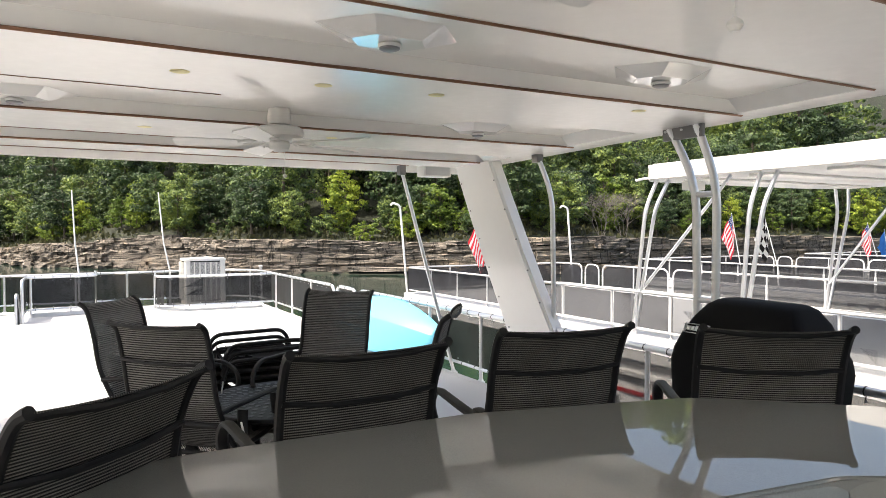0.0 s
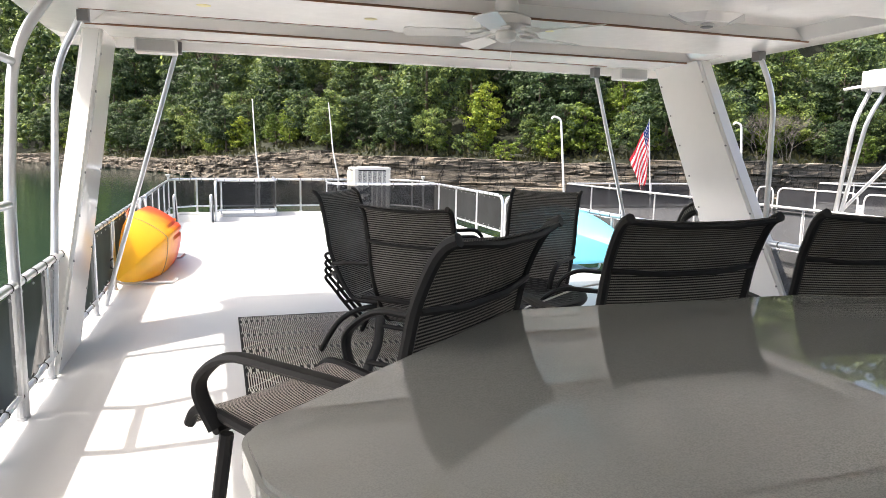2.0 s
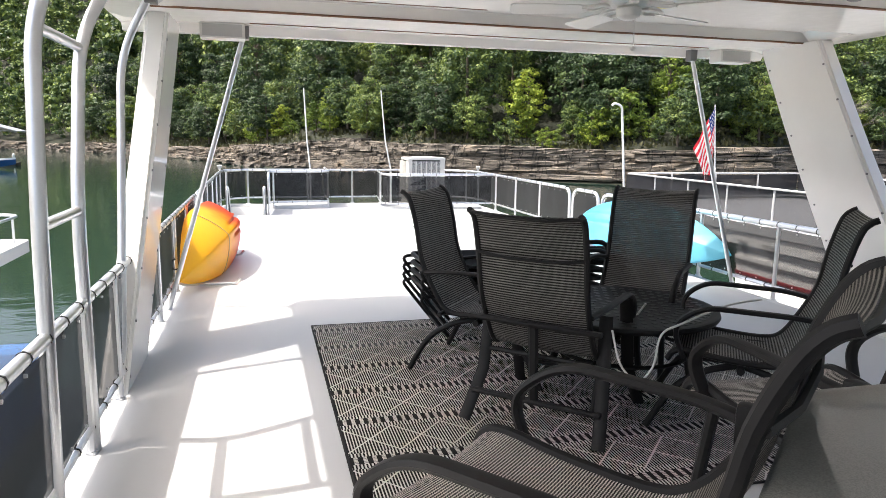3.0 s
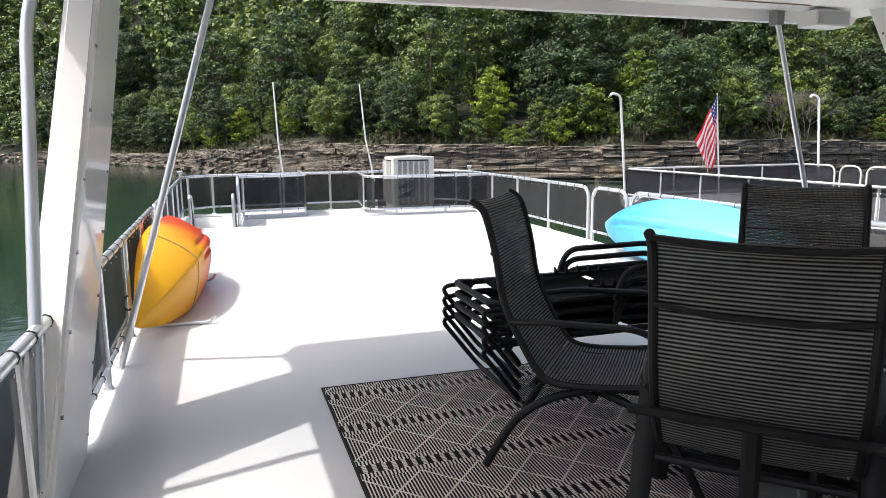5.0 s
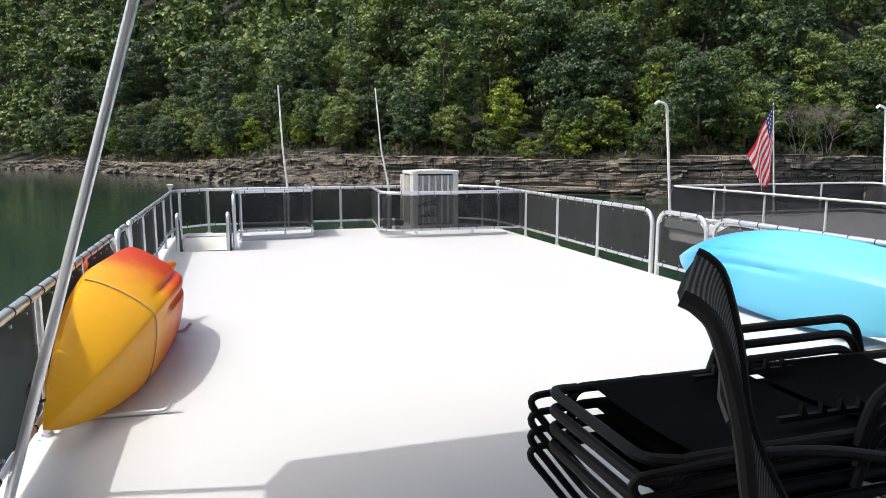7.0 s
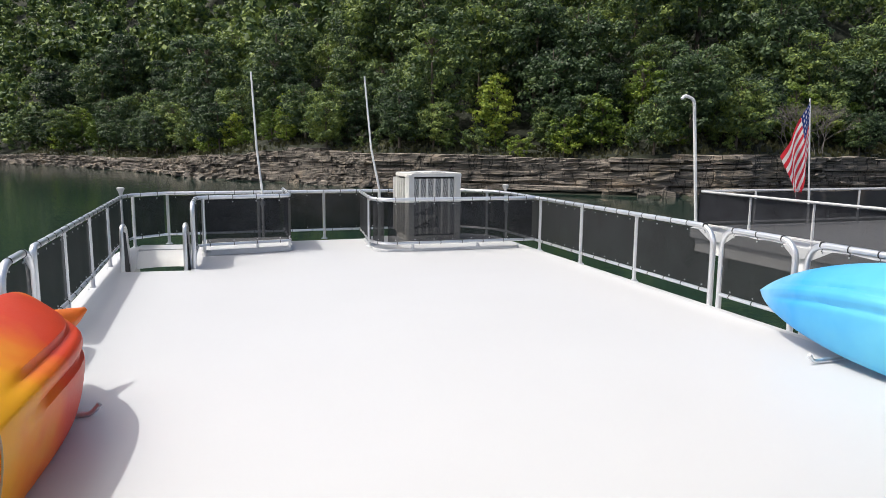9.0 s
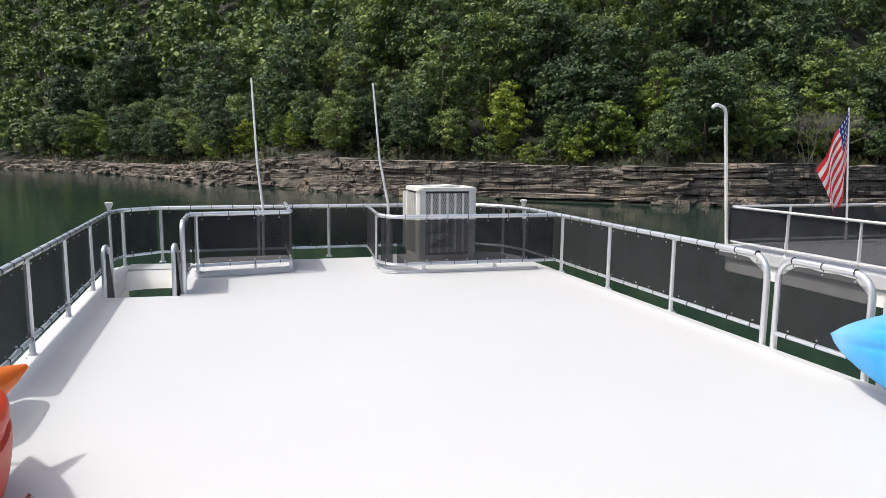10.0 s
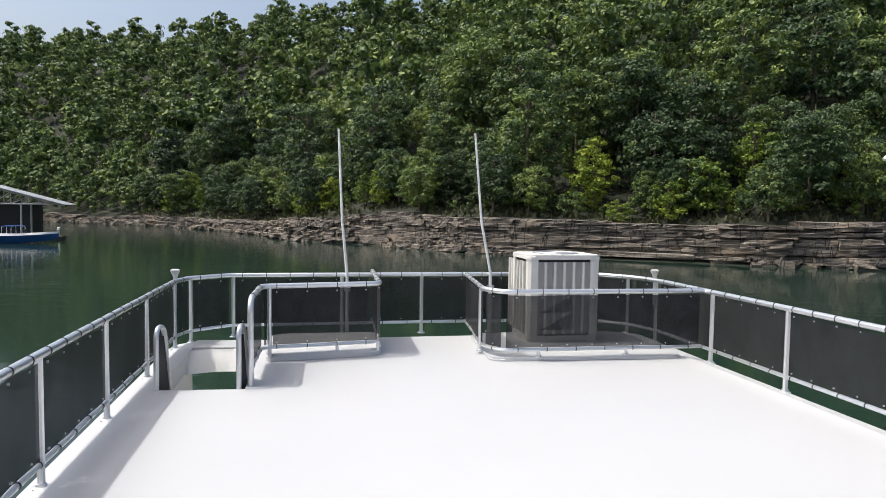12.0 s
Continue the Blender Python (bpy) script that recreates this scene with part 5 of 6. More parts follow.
ceiling_fan(1.11, 4.88, 0.16, 0.35)
ceiling_fan(0.92, 1.26, 0.20, 0.1)
for x, y in ((-0.38, 4.98), (2.64, 3.02), (2.68, 4.92), (1.06, 3.03)):
    root = thing("ceiling_light", "small white dome light on a shiny ceiling plate", "ceiling light", group="ceiling lights")
    z = ZUP + lift(y)
    bm = bmesh.new()
    hi = [bm.verts.new((x + a * 0.34, y + b * 0.20, z + 0.003)) for a, b in ((-1, 0), (-0.45, -1), (0.45, -1), (1, 0), (0.45, 1), (-0.45, 1))]
    lo = [bm.verts.new((x + a * 0.17, y + b * 0.10, z - 0.045)) for a, b in ((-1, 0), (-0.6, -1), (0.6, -1), (1, 0), (0.6, 1), (-0.6, 1))]
    for i in range(6):
        bm.faces.new((hi[i], hi[(i + 1) % 6], lo[(i + 1) % 6], lo[i]))
    bm.faces.new(lo[::-1])
    bm.faces.new(hi)
    bmesh.ops.recalc_face_normals(bm, faces=bm.faces)
    part("boss", bm, M["ceiling_gloss"], root, "faceted glossy white mounting boss", smooth=0)
    z -= 0.026
    bm = bmesh.new()
    lathe(bm, [(0.035, -0.02), (0.05, -0.024), (0.05, -0.036), (0.046, -0.038)], 18, (x, y, z))
    part("collar", bm, M["plastic"], root)
    bm = bmesh.new()
    lathe(bm, [(0.044, -0.037), (0.044, -0.044), (0.03, -0.05)], 18, (x, y, z))
    part("lens", bm, M["trim_grey"], root)
for x0, x1, c in ((-1.33, -0.99, -1), (3.36, 3.70, 1)):
    root = thing("loudspeaker", "white box loudspeaker fixed under the roof's front edge", "loudspeaker", group="loudspeakers")
    bm = bmesh.new()
    box(bm, x0, x1, 7.12, 7.30, 2.215, 2.335, 0.012)
    part("cabinet", bm, M["plastic"], root)
    bm = bmesh.new()
    box(bm, x0 + 0.02, x1 - 0.02, 7.112, 7.121, 2.23, 2.322, 0.004)
    part("grille", bm, M["grey_plastic"], root)
    bm = bmesh.new()
    box(bm, x0 + 0.12, x1 - 0.12, 7.18, 7.24, 2.333, 2.36)
    part("mount", bm, M["alu"], root)

# ---- the boats alongside ----


def flag(base, head, cloth, label, drop, width, fold, wood="white_tube"):
    """A flag hanging slack from a slanted staff."""
    root = thing("flag", label, "flag", group="flags")
    b, h = Vector(base), Vector(head)
    bm = bmesh.new()
    tube(bm, [b, h], 0.018, 8, taper=0.7)
    part("staff", bm, M[wood], root)
    bm = bmesh.new()
    uvl = bm.loops.layers.uv.verify()
    n, k = 14, 10
    grid, where = [], {}
    hoist = (h - b).normalized()
    for j in range(k + 1):
        v = j / k
        top = h - hoist * (0.03 + (1 - v) * drop * 0.46)
        row = []
        for i in range(n + 1):
            u = i / n
            lean = width * (0.22 + 0.78 * v)
            fly = drop * 0.58 * u
            side = math.sin(lean) * fly * (0.8 + 0.2 * math.sin(u * 2.2))
            ripple = 0.07 * math.sin(u * fold + v * 4.5) * (0.2 + 0.8 * u)
            p = top + Vector((-side * 0.95 + 0.25 * ripple, side * 0.3 + ripple, -math.cos(lean) * fly))
            vert = bm.verts.new(p)
            where[vert] = (u, v)
            row.append(vert)
        grid.append(row)
    for a, c in zip(grid, grid[1:]):
        for i in range(n):
            f = bm.faces.new((a[i], a[i + 1], c[i + 1], c[i]))
            for lp in f.loops:
                lp[uvl].uv = where[lp.vert]
    bmesh.ops.solidify(bm, geom=bm.faces[:], thickness=0.003)
    part("cloth", bm, M[cloth], root, smooth=70)
    return root


def hooked_pole(x, y, label):
    root = thing("hooked_pole", label, "pole", group="hooked poles")
    bm = bmesh.new()
    tube(bm, fillet([(x + 0.18, y, 0.02), (x + 0.06, y, 1.4), (x - 0.02, y, 2.26), (x - 0.22, y, 2.31), (x - 0.28, y, 2.25)], 0.10, 6), 0.028, 8)
    part("pole", bm, M["white_tube"], root)
    return root


def side_boat(x0, x1, y0, y1, label, roof):
    """A neighbouring houseboat: cabin sides with trim bands, deck, railings and hard top."""
    root = thing("houseboat", label, "houseboat", group="houseboats")
    bm = bmesh.new()
    box(bm, x0 + 0.12, x1 - 0.12, y0, y1 - 4.4, -2.5, -0.16)
    part("cabin_wall", bm, M["gelcoat"], root)
    bm = bmesh.new()
    prism(bm, round_outline([(x0, y0), (x1, y0), (x1, y1), (x0, y1)], 0.3), -0.16, -0.002)
    part("deck", bm, M["deck"], root)
    bm = bmesh.new()
    prism(bm, round_outline([(x0 + 0.05, y0), (x1 - 0.05, y0), (x1 - 0.05, y1 - 0.1), (x0 + 0.05, y1 - 0.1)], 0.3), -0.40, -0.16)
    part("fascia", bm, M["gelcoat"], root)
    bm = bmesh.new()
    prism(bm, round_outline([(x0 - 0.25, y0 - 1), (x1 + 0.25, y0 - 1), (x1 + 0.25, y1 - 2.2), (x0 - 0.25, y1 - 2.2)], 0.5), WATER - 0.3, -2.5)
    part("hull", bm, M["gelcoat"], root)
    for z, h, d, mat in ((-0.46, 0.05, 0.04, "trim_grey"), (-0.70, 0.04, 0.04, "trim_grey"), (-0.90, 0.06, 0.03, "red"), (-0.60, 0.08, 0.05, "gelcoat")):
        bm = bmesh.new()
        box(bm, x0 + 0.12 - d, x0 + 0.12, y0, y1 - 4.4, z - h, z, 0.006)
        part("trim_band", bm, M[mat], root, "horizontal trim band along the cabin side")
    for k in range(6):
        y = y0 + 1.2 + k * (y1 - y0 - 6.4) / 6
        bm = bmesh.new()
        box(bm, x0 + 0.10, x0 + 0.118, y, y + 1.3, -1.85, -1.05, 0.005)
        win = part("window", bm, M["dark"], root)
        bm = bmesh.new()
        for a, b, c, d in ((y - 0.04, y + 1.34, -1.05, -1.01), (y - 0.04, y + 1.34, -1.89, -1.85), (y - 0.04, y, -1.85, -1.05), (y + 1.30, y + 1.34, -1.85, -1.05)):
            box(bm, x0 + 0.09, x0 + 0.12, a, b, c, d)
        part("window_frame", bm, M["alu"], win)
    ym = y1 - 0.2
    style = dict(corner=0.2, top=0.66, low=0.09, r=0.021, base=-0.01, parent=root, ties=False, tube_mat="rail_far", mesh_mat="screen_far", inner=0.0)
    near, far = x0 + 0.1, x1 - 0.1
    split = ym - 1.25 * max(2, round((ym - 7.2) / 1.25))
    rail([(near, y0), (near, split)], [(near + 0.035, split - 1.25 * k) for k in range(1, 14)], "", (False, False), **{**style, "mesh_mat": "screen_clear"})
    rail([(near, split), (near, ym), (far, ym), (far, ym - 0.95)], [(near + 0.035, split)] + [(near + 0.035, ym - 1.25 * k) for k in range(1, 17) if ym - 1.25 * k > split + 0.5] + [(near + (far - near) * k / 4, ym - 0.035) for k in range(1, 4)], "", (False, True), **style)
    rail([(far, ym - 1.10), (far, ym - 1.65)], [], "", (True, True), **style)
    rail([(far, ym - 1.80), (far, ym - 4.1)], [(far, ym - 2.95)], "", (True, True), **style)
    rail([(far, ym - 4.25), (far, y0)], [(far, ym - 4.25 - 1.25 * k) for k in range(1, 13)], "", (True, False), **style)
    if roof:
        ry = roof
        bm = bmesh.new()
        prism(bm, round_outline([(x0 + 0.05, y0), (x1 - 0.05, y0), (x1 - 0.05, ry - 0.4), (x1 - 0.5, ry), (x0 + 0.5, ry), (x0 + 0.05, ry - 0.4)], 0.15), 2.38, 2.60)
        bmesh.ops.bevel(bm, geom=[e for e in bm.edges if all(v.co.z > 2.55 for v in e.verts)], offset=0.05, segments=2, affect="EDGES")
        hard = part("hard_top", bm, M["gelcoat"], root, "white moulded hard top")
        bm = bmesh.new()
        for k in range(9):
            y = ry - 0.9 - 1.1 * k
            box(bm, x0 + 0.5, x1 - 0.5, y - 0.2, y + 0.2, 2.345, 2.379, 0.008)
        part("roof_ribs", bm, M["ceiling"], hard)
        bm = bmesh.new()
        tube(bm, [(x0 + 0.5, ry - 0.25, 2.46), (x0 + 0.35, ry + 0.02, 2.42), (x0 + 0.3, ry + 0.10, 2.40)], 0.05, 6, flat=0.4)
        part("visor", bm, M["gelcoat"], hard)
        for s, xx in ((1, x0), (-1, x1)):
            for yt, yb in ((-0.34, -0.06), (-0.58, -0.10), (-2.14, -1.98), (-2.38, -2.02), (-4.9, -4.7), (-7.0, -6.8)):
                bm = bmesh.new()
                tube(bm, fillet([(xx + s * 0.30, ry + yt, 2.37), (xx + s * 0.12, ry + yt * 0.8 + yb * 0.2, 1.95), (xx + s * 0.10, ry + yb, 0.0)], 0.2, 5), 0.03, 8)
                part("roof_pole", bm, M["alu"], root)
            bm = bmesh.new()
            tube(bm, [(xx + s * 0.4, ry - 1.6, 2.37), (xx + s * 0.1, ry - 0.1, 0.55)], 0.026, 8)
            part("roof_brace", bm, M["alu"], root)
        bm = bmesh.new()
        box(bm, x0 + 0.6, x0 + 0.9, ry - 0.75, ry - 0.55, 2.22, 2.36, 0.02)
        part("speaker_box", bm, M["plastic"], root)
    return root


side_boat(7.55, 12.75, -6.0, 16.5, "white houseboat with mesh railings and hard top moored alongside", 8.35)
side_boat(16.4, 22.2, -6.0, 17.2, "white houseboat with mesh railings moored beyond", None)
hooked_pole(7.45, 16.27, "white pole with a hooked top at the bow rail")
hooked_pole(12.60, 15.90, "white pole with a hooked top at the bow rail")
flag((10.12, 16.2, 0.0), (9.96, 16.25, 2.34), "flag", "faded stars-and-stripes flag hanging slack from its staff", 1.95, 0.42, 9.0)
flag((20.85, 16.4, 0.0), (20.25, 16.4, 2.20), "flag", "stars-and-stripes flag hanging slack from a leaning staff", 1.60, 0.50, 8.0)
flag((21.8, 15.6, 0.0), (20.9, 15.6, 2.10), "flag_checks", "black and white checkered flag hanging from its staff", 1.6, 0.52, 7.0)
flag((30.4, 16.9, 0.0), (29.4, 16.9, 1.90), "flag", "stars-and-stripes flag hanging from a staff farther off", 1.6, 0.5, 8.0)
flag((30.6, 16.6, 0.0), (30.1, 16.6, 1.62), "flag_blue", "blue flag hanging from a staff farther off", 1.4, 0.45, 8.0)
side_boat(25.6, 31.0, -6.0, 17.5, "white houseboat with mesh railings moored farther off", None)

# goods on the next boat's deck
bin_ = thing("deck_box", "dark grey storage box on the neighbouring deck", "storage box")
bm = bmesh.new()
box(bm, 11.6, 12.4, 5.6, 6.3, 0.002, 0.62, 0.04)
part("body", bm, M["trim_grey"], bin_)
bm = bmesh.new()
box(bm, 11.57, 12.43, 5.57, 6.33, 0.62, 0.68, 0.02)
part("lid", bm, M["charcoal"], bin_)


def dock_walk(x0, x1, y0, y1, label):
    root = thing("dock", label, "dock", group="docks")
    bm = bmesh.new()
    box(bm, x0, x1, y0, y1, WATER - 0.2, WATER + 0.42, 0.03)
    part("float", bm, M["dark"], root)
    n = int((y1 - y0) / 0.3)
    bm = bmesh.new()
    for k in range(n):
        box(bm, x0 - 0.05, x1 + 0.05, y0 + 0.3 * k, y0 + 0.3 * k + 0.28, WATER + 0.42, WATER + 0.47)
    part("deck_boards", bm, M["weathered"], root)
    return root


dock_walk(-56, -33.4, 108.5, 110.5, "weathered floating dock below the boat shed")
shed = thing("boat_shed", "open steel-truss boat shed over the floating dock", "boat shed")
for y in (112.0, 115.5):
    bm = bmesh.new()
    a, b = Vector((-52, y, 6.0)), Vector((-34.0, y, 1.15))
    tube(bm, [a, b], 0.14, 6)
    tube(bm, [(-52, y, 1.35), (-35.5, y, 1.35)], 0.11, 6)
    for k in range(8):
        p = a.lerp(b, k / 8)
        q = a.lerp(b, (k + 1) / 8)
        if q.z > 1.4:
            tube(bm, [p, (p.x, y, 1.35)], 0.07, 5)
            tube(bm, [(p.x, y, 1.35), q], 0.07, 5)
    part("truss", bm, M["steel"], shed)
    for x in (-39.5, -46, -51):
        bm = bmesh.new()
        tube(bm, [(x, y, WATER - 0.3), (x, y, 1.35)], 0.14, 8)
        part("post", bm, M["steel"], shed)
bm = bmesh.new()
quad_sheet(bm, (-52, 111.4, 6.2), (-33.8, 111.4, 1.3), (-33.8, 116.2, 1.3), (-52, 116.2, 6.2), 0.08)
part("roof_sheet", bm, M["steel"], shed)
bm = bmesh.new()
box(bm, -52, -38.5, 116.3, 117, WATER - 0.2, 1.2)
part("back_wall", bm, M["dark"], shed)


def speedboat(m, length, label, hull="navy"):
    root = thing("speedboat", label, "speedboat", m, group="speedboats")
    n = 16
    for nm, mat, zs in (("hull", hull, (-0.35, 0.55)), ("upper_deck", "gelcoat", (0.55, 0.78))):
        bm = bmesh.new()
        rings = []
        for i in range(n + 1):
            t = i / n
            w = 1.15 * (1 - max(0, (t - 0.45) / 0.55) ** 2.2) + 0.02
            sheer = 0.30 * t ** 2
            low = 0.55 + (0.2 if nm == "hull" else 0.3) * 0
            a = w * (0.62 if nm == "hull" else 1.0)
            b = w * (1.0 if nm == "hull" else 0.86)
            ring = [(-a, zs[0] + (t ** 3 * 0.6 if nm == "hull" else sheer)), (a, zs[0] + (t ** 3 * 0.6 if nm == "hull" else sheer)), (b, zs[1] + sheer), (-b, zs[1] + sheer)]
            rings.append([bm.verts.new((x, (t - 0.5) * length, z)) for x, z in ring])
        for p, q in zip(rings, rings[1:]):
            for j in range(4):
                bm.faces.new((p[j], p[(j + 1) % 4], q[(j + 1) % 4], q[j]))
        bm.faces.new(rings[0][::-1])
        bm.faces.new(rings[-1])
        bmesh.ops.recalc_face_normals(bm, faces=bm.faces)
        part(nm, bm, M[mat], root)
    bm = bmesh.new()
    quad_sheet(bm, (-0.8, 0.3, 0.8), (0.8, 0.3, 0.8), (0.62, -0.1, 1.35), (-0.62, -0.1, 1.35), 0.03)
    part("windscreen", bm, M["dark"], root)
    bm = bmesh.new()
    for k in range(3):
        y = -0.2 - 1.0 * k
        tube(bm, fillet([(-1.0, y, 0.8), (-0.95, y, 1.7), (0.95, y, 1.7), (1.0, y, 0.8)], 0.3), 0.03, 6)
    part("canopy_frame", bm, M["alu"], root)
    bm = bmesh.new()
    quad_sheet(bm, (-0.95, -0.1, 1.74), (0.95, -0.1, 1.74), (0.95, -2.3, 1.72), (-0.95, -2.3, 1.72), 0.04)
    part("canopy", bm, M["blue_canvas"], root, "blue canvas canopy")
    return root


speedboat(Matrix.Translation((-34.6, 100.0, WATER + 0.35)) @ Matrix.Rotation(radians(-84), 4, "Z"), 7.4, "navy and white speedboat with a blue canopy at the dock")
speedboat(Matrix.Translation((-43.5, 104.5, WATER + 0.35)) @ Matrix.Rotation(radians(-84), 4, "Z"), 6.8, "dark speedboat with a blue canopy behind another")
post = thing("dock_pedestal", "small white dock pedestal lamp", "dock light")
bm = bmesh.new()
lathe(bm, [(0.12, 0), (0.12, 0.8), (0.2, 0.82), (0.2, 0.9), (0.14, 1.1), (0.2, 1.14), (0.05, 1.25)], 12, (-33.6, 108.4, WATER + 0.47))
part("body", bm, M["plastic"], post)
# the boat on the port side: only its bow corner shows
port = thing("houseboat", "white houseboat bow with a low tube rail alongside", "houseboat", group="houseboats")
bm = bmesh.new()
prism(bm, round_outline([(-10.4, -6.0), (-4.85, -6.0), (-4.85, 14.8), (-10.4, 14.8)], 0.25), -0.62, -0.42)
part("deck", bm, M["deck"], port)
bm = bmesh.new()
box(bm, -10.2, -5.1, -6.0, 13.0, -2.5, -0.62)
part("cabin_wall", bm, M["gelcoat"], port)
bm = bmesh.new()
prism(bm, round_outline([(-10.6, -6.5), (-4.7, -6.5), (-4.7, 15.4), (-10.6, 15.4)], 0.5), WATER - 0.3, -2.5)
part("hull", bm, M["navy"], port)
bm = bmesh.new()
tube(bm, fillet([(-4.95, -6.0, 0.02), (-4.95, 14.7, 0.02), (-10.3, 14.7, 0.02)], 0.4, 6), 0.026, 8)
top_r = part("top_rail", bm, M["alu"], port)
for k in range(14):
    bm = bmesh.new()
    tube(bm, [(-4.95, 14.2 - 1.4 * k, -0.42), (-4.95, 14.2 - 1.4 * k, 0.01)], 0.02, 6)
    part("post", bm, M["alu"], top_r)
for k in range(4):
    bm = bmesh.new()
    tube(bm, [(-5.6 - 1.4 * k, 14.7, -2.4), (-5.6 - 1.4 * k, 14.7, -0.62)], 0.05, 8)
    part("porch_post", bm, M["white_tube"], port)

# ---- the far shore ----
SHORE = [(-330.0, 345.0), (-200.0, 290.0), (-130.0, 250.0), (-80.0, 215.0), (-46.0, 186.0), (-24.0, 158.0), (-9.3, 129.6), (-2.1, 108.8), (7.6, 98.6), (15.3, 85.5), (20.7, 80.0), (29.4, 73.5), (36.0, 69.1), (40.3, 64.8), (48.0, 61.5), (65.4, 59.9), (94.8, 56.1), (130.8, 52.8), (190.8, 47.3), (283.4, 38.6), (457.8, 32.1)]


class Bank:
    """The shoreline by arc length, with the direction inland."""

    def __init__(self, pts):
        self.p = [Vector(p) for p in pts]
        self.s = [0.0]
        for a, b in zip(self.p, self.p[1:]):
            self.s.append(self.s[-1] + (b - a).length)

    def at(self, s):
        s = max(0, min(self.s[-1] - 1e-6, s))
        i = max(k for k in range(len(self.s) - 1) if self.s[k] <= s)
        t = (s - self.s[i]) / (self.s[i + 1] - self.s[i])
        return self.p[i].lerp(self.p[i + 1], t)

    def inland(self, s, d):
        """A place d metres behind the waterline; the direction is taken over a longer stretch so that rows don't cross."""
        reach = 6 + d * 1.1
        u = (self.at(s + reach) - self.at(s - reach)).normalized()
        p = self.at(s)
        return Vector((p.x - u.y * d, p.y + u.x * d))


bank = Bank(SHORE)
LENGTH = bank.s[-1]


def cliff_height(s):
    return 4.0 + 0.9 * noise.noise((s * 0.05, 0.3, 0)) - 1.9 * max(0.0, min(1.0, (bank.s[8] - s) / 40.0))


def hill(s, d):
    """Height over the water d metres inland."""
    c = cliff_height(s)
    if d < 0:
        return -1.5
    if d < 3.2:
        return 0.25 + (c - 0.4) * max(0.0, min(1, (d - 1.2) / 1.9))
    up = c + 0.30 * min(d - 3.2, 8) + 0.72 * max(0, d - 11.2)
    crest = 64 + 6 * noise.noise((s * 0.012, 2, 0)) + 8 * max(0.0, min(1.0, (bank.s[6] - s) / 120.0))
    if up > crest - 14:
        k = up - (crest - 14)
        up = crest - 14 + 22 * (1 - math.exp(-k / 22))
    up -= 0.55 * max(0.0, d - 150)
    return up + 1.2 * noise.noise((s * 0.06, d * 0.06, 4)) * min(1, d / 12)


bm = bmesh.new()
rows = []
ds = [-4, 0, 0.8, 1.6, 2.4, 3.2, 5, 8, 11, 15, 20, 26, 34, 44, 56, 70, 90, 120, 170, 300]
ns = 190
for i in range(ns + 1):
    s = LENGTH * i / ns
    row = []
    for d in ds:
        p = bank.inland(s, d)
        row.append(bm.verts.new((p.x, p.y, WATER + hill(s, d))))
    rows.append(row)
for a, b in zip(rows, rows[1:]):
    for j in range(len(ds) - 1):
        bm.faces.new((a[j], b[j], b[j + 1], a[j + 1]))
bmesh.ops.recalc_face_normals(bm, faces=bm.faces)
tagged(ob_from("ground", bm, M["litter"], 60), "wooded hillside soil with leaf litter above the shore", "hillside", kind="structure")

# layered rock ledges along the waterline, every slab its own block
random.seed(11)


def slab_mesh(seed):
    """A rough flat block, about one metre each way before scaling."""
    random.seed(seed)
    b = bmesh.new()
    nx, ny, nz = 7, 2, 2
    vs = {}
    for i in range(nx + 1):
        for j in range(ny + 1):
            for k in range(nz + 1):
                if 0 < i < nx and 0 < j < ny and 0 < k < nz:
                    continue
                p = Vector((i / nx - 0.5, j / ny - 0.5, k / nz - 0.5))
                w = Vector((noise.noise(p * 3 + Vector((seed * 7, 0, 0))), noise.noise(p * 3.5 + Vector((0, seed * 5, 0))), noise.noise(p * 3 + Vector((0, 0, seed * 3)))))
                vs[i, j, k] = b.verts.new(p + Vector((w.x * 0.05, w.y * 0.11, w.z * 0.26)))

    def q(*ids):
        b.faces.new([vs[t] for t in ids])
    for i in range(nx):
        for j in range(ny):
            q((i, j, 0), (i, j + 1, 0), (i + 1, j + 1, 0), (i + 1, j, 0))
            q((i, j, nz), (i + 1, j, nz), (i + 1, j + 1, nz), (i, j + 1, nz))
        for k in range(nz):
            q((i, 0, k), (i + 1, 0, k), (i + 1, 0, k + 1), (i, 0, k + 1))
            q((i, ny, k), (i, ny, k + 1), (i + 1, ny, k + 1), (i + 1, ny, k))
    for j in range(ny):
        for k in range(nz):
            q((0, j, k), (0, j, k + 1), (0, j + 1, k + 1), (0, j + 1, k))
            q((nx, j, k), (nx, j + 1, k), (nx, j + 1, k + 1), (nx, j, k + 1))
    b.normal_update()
    me = bpy.data.meshes.new("stone")
    b.to_mesh(me)
    b.free()
    me.materials.append(M["rock"])
    return me


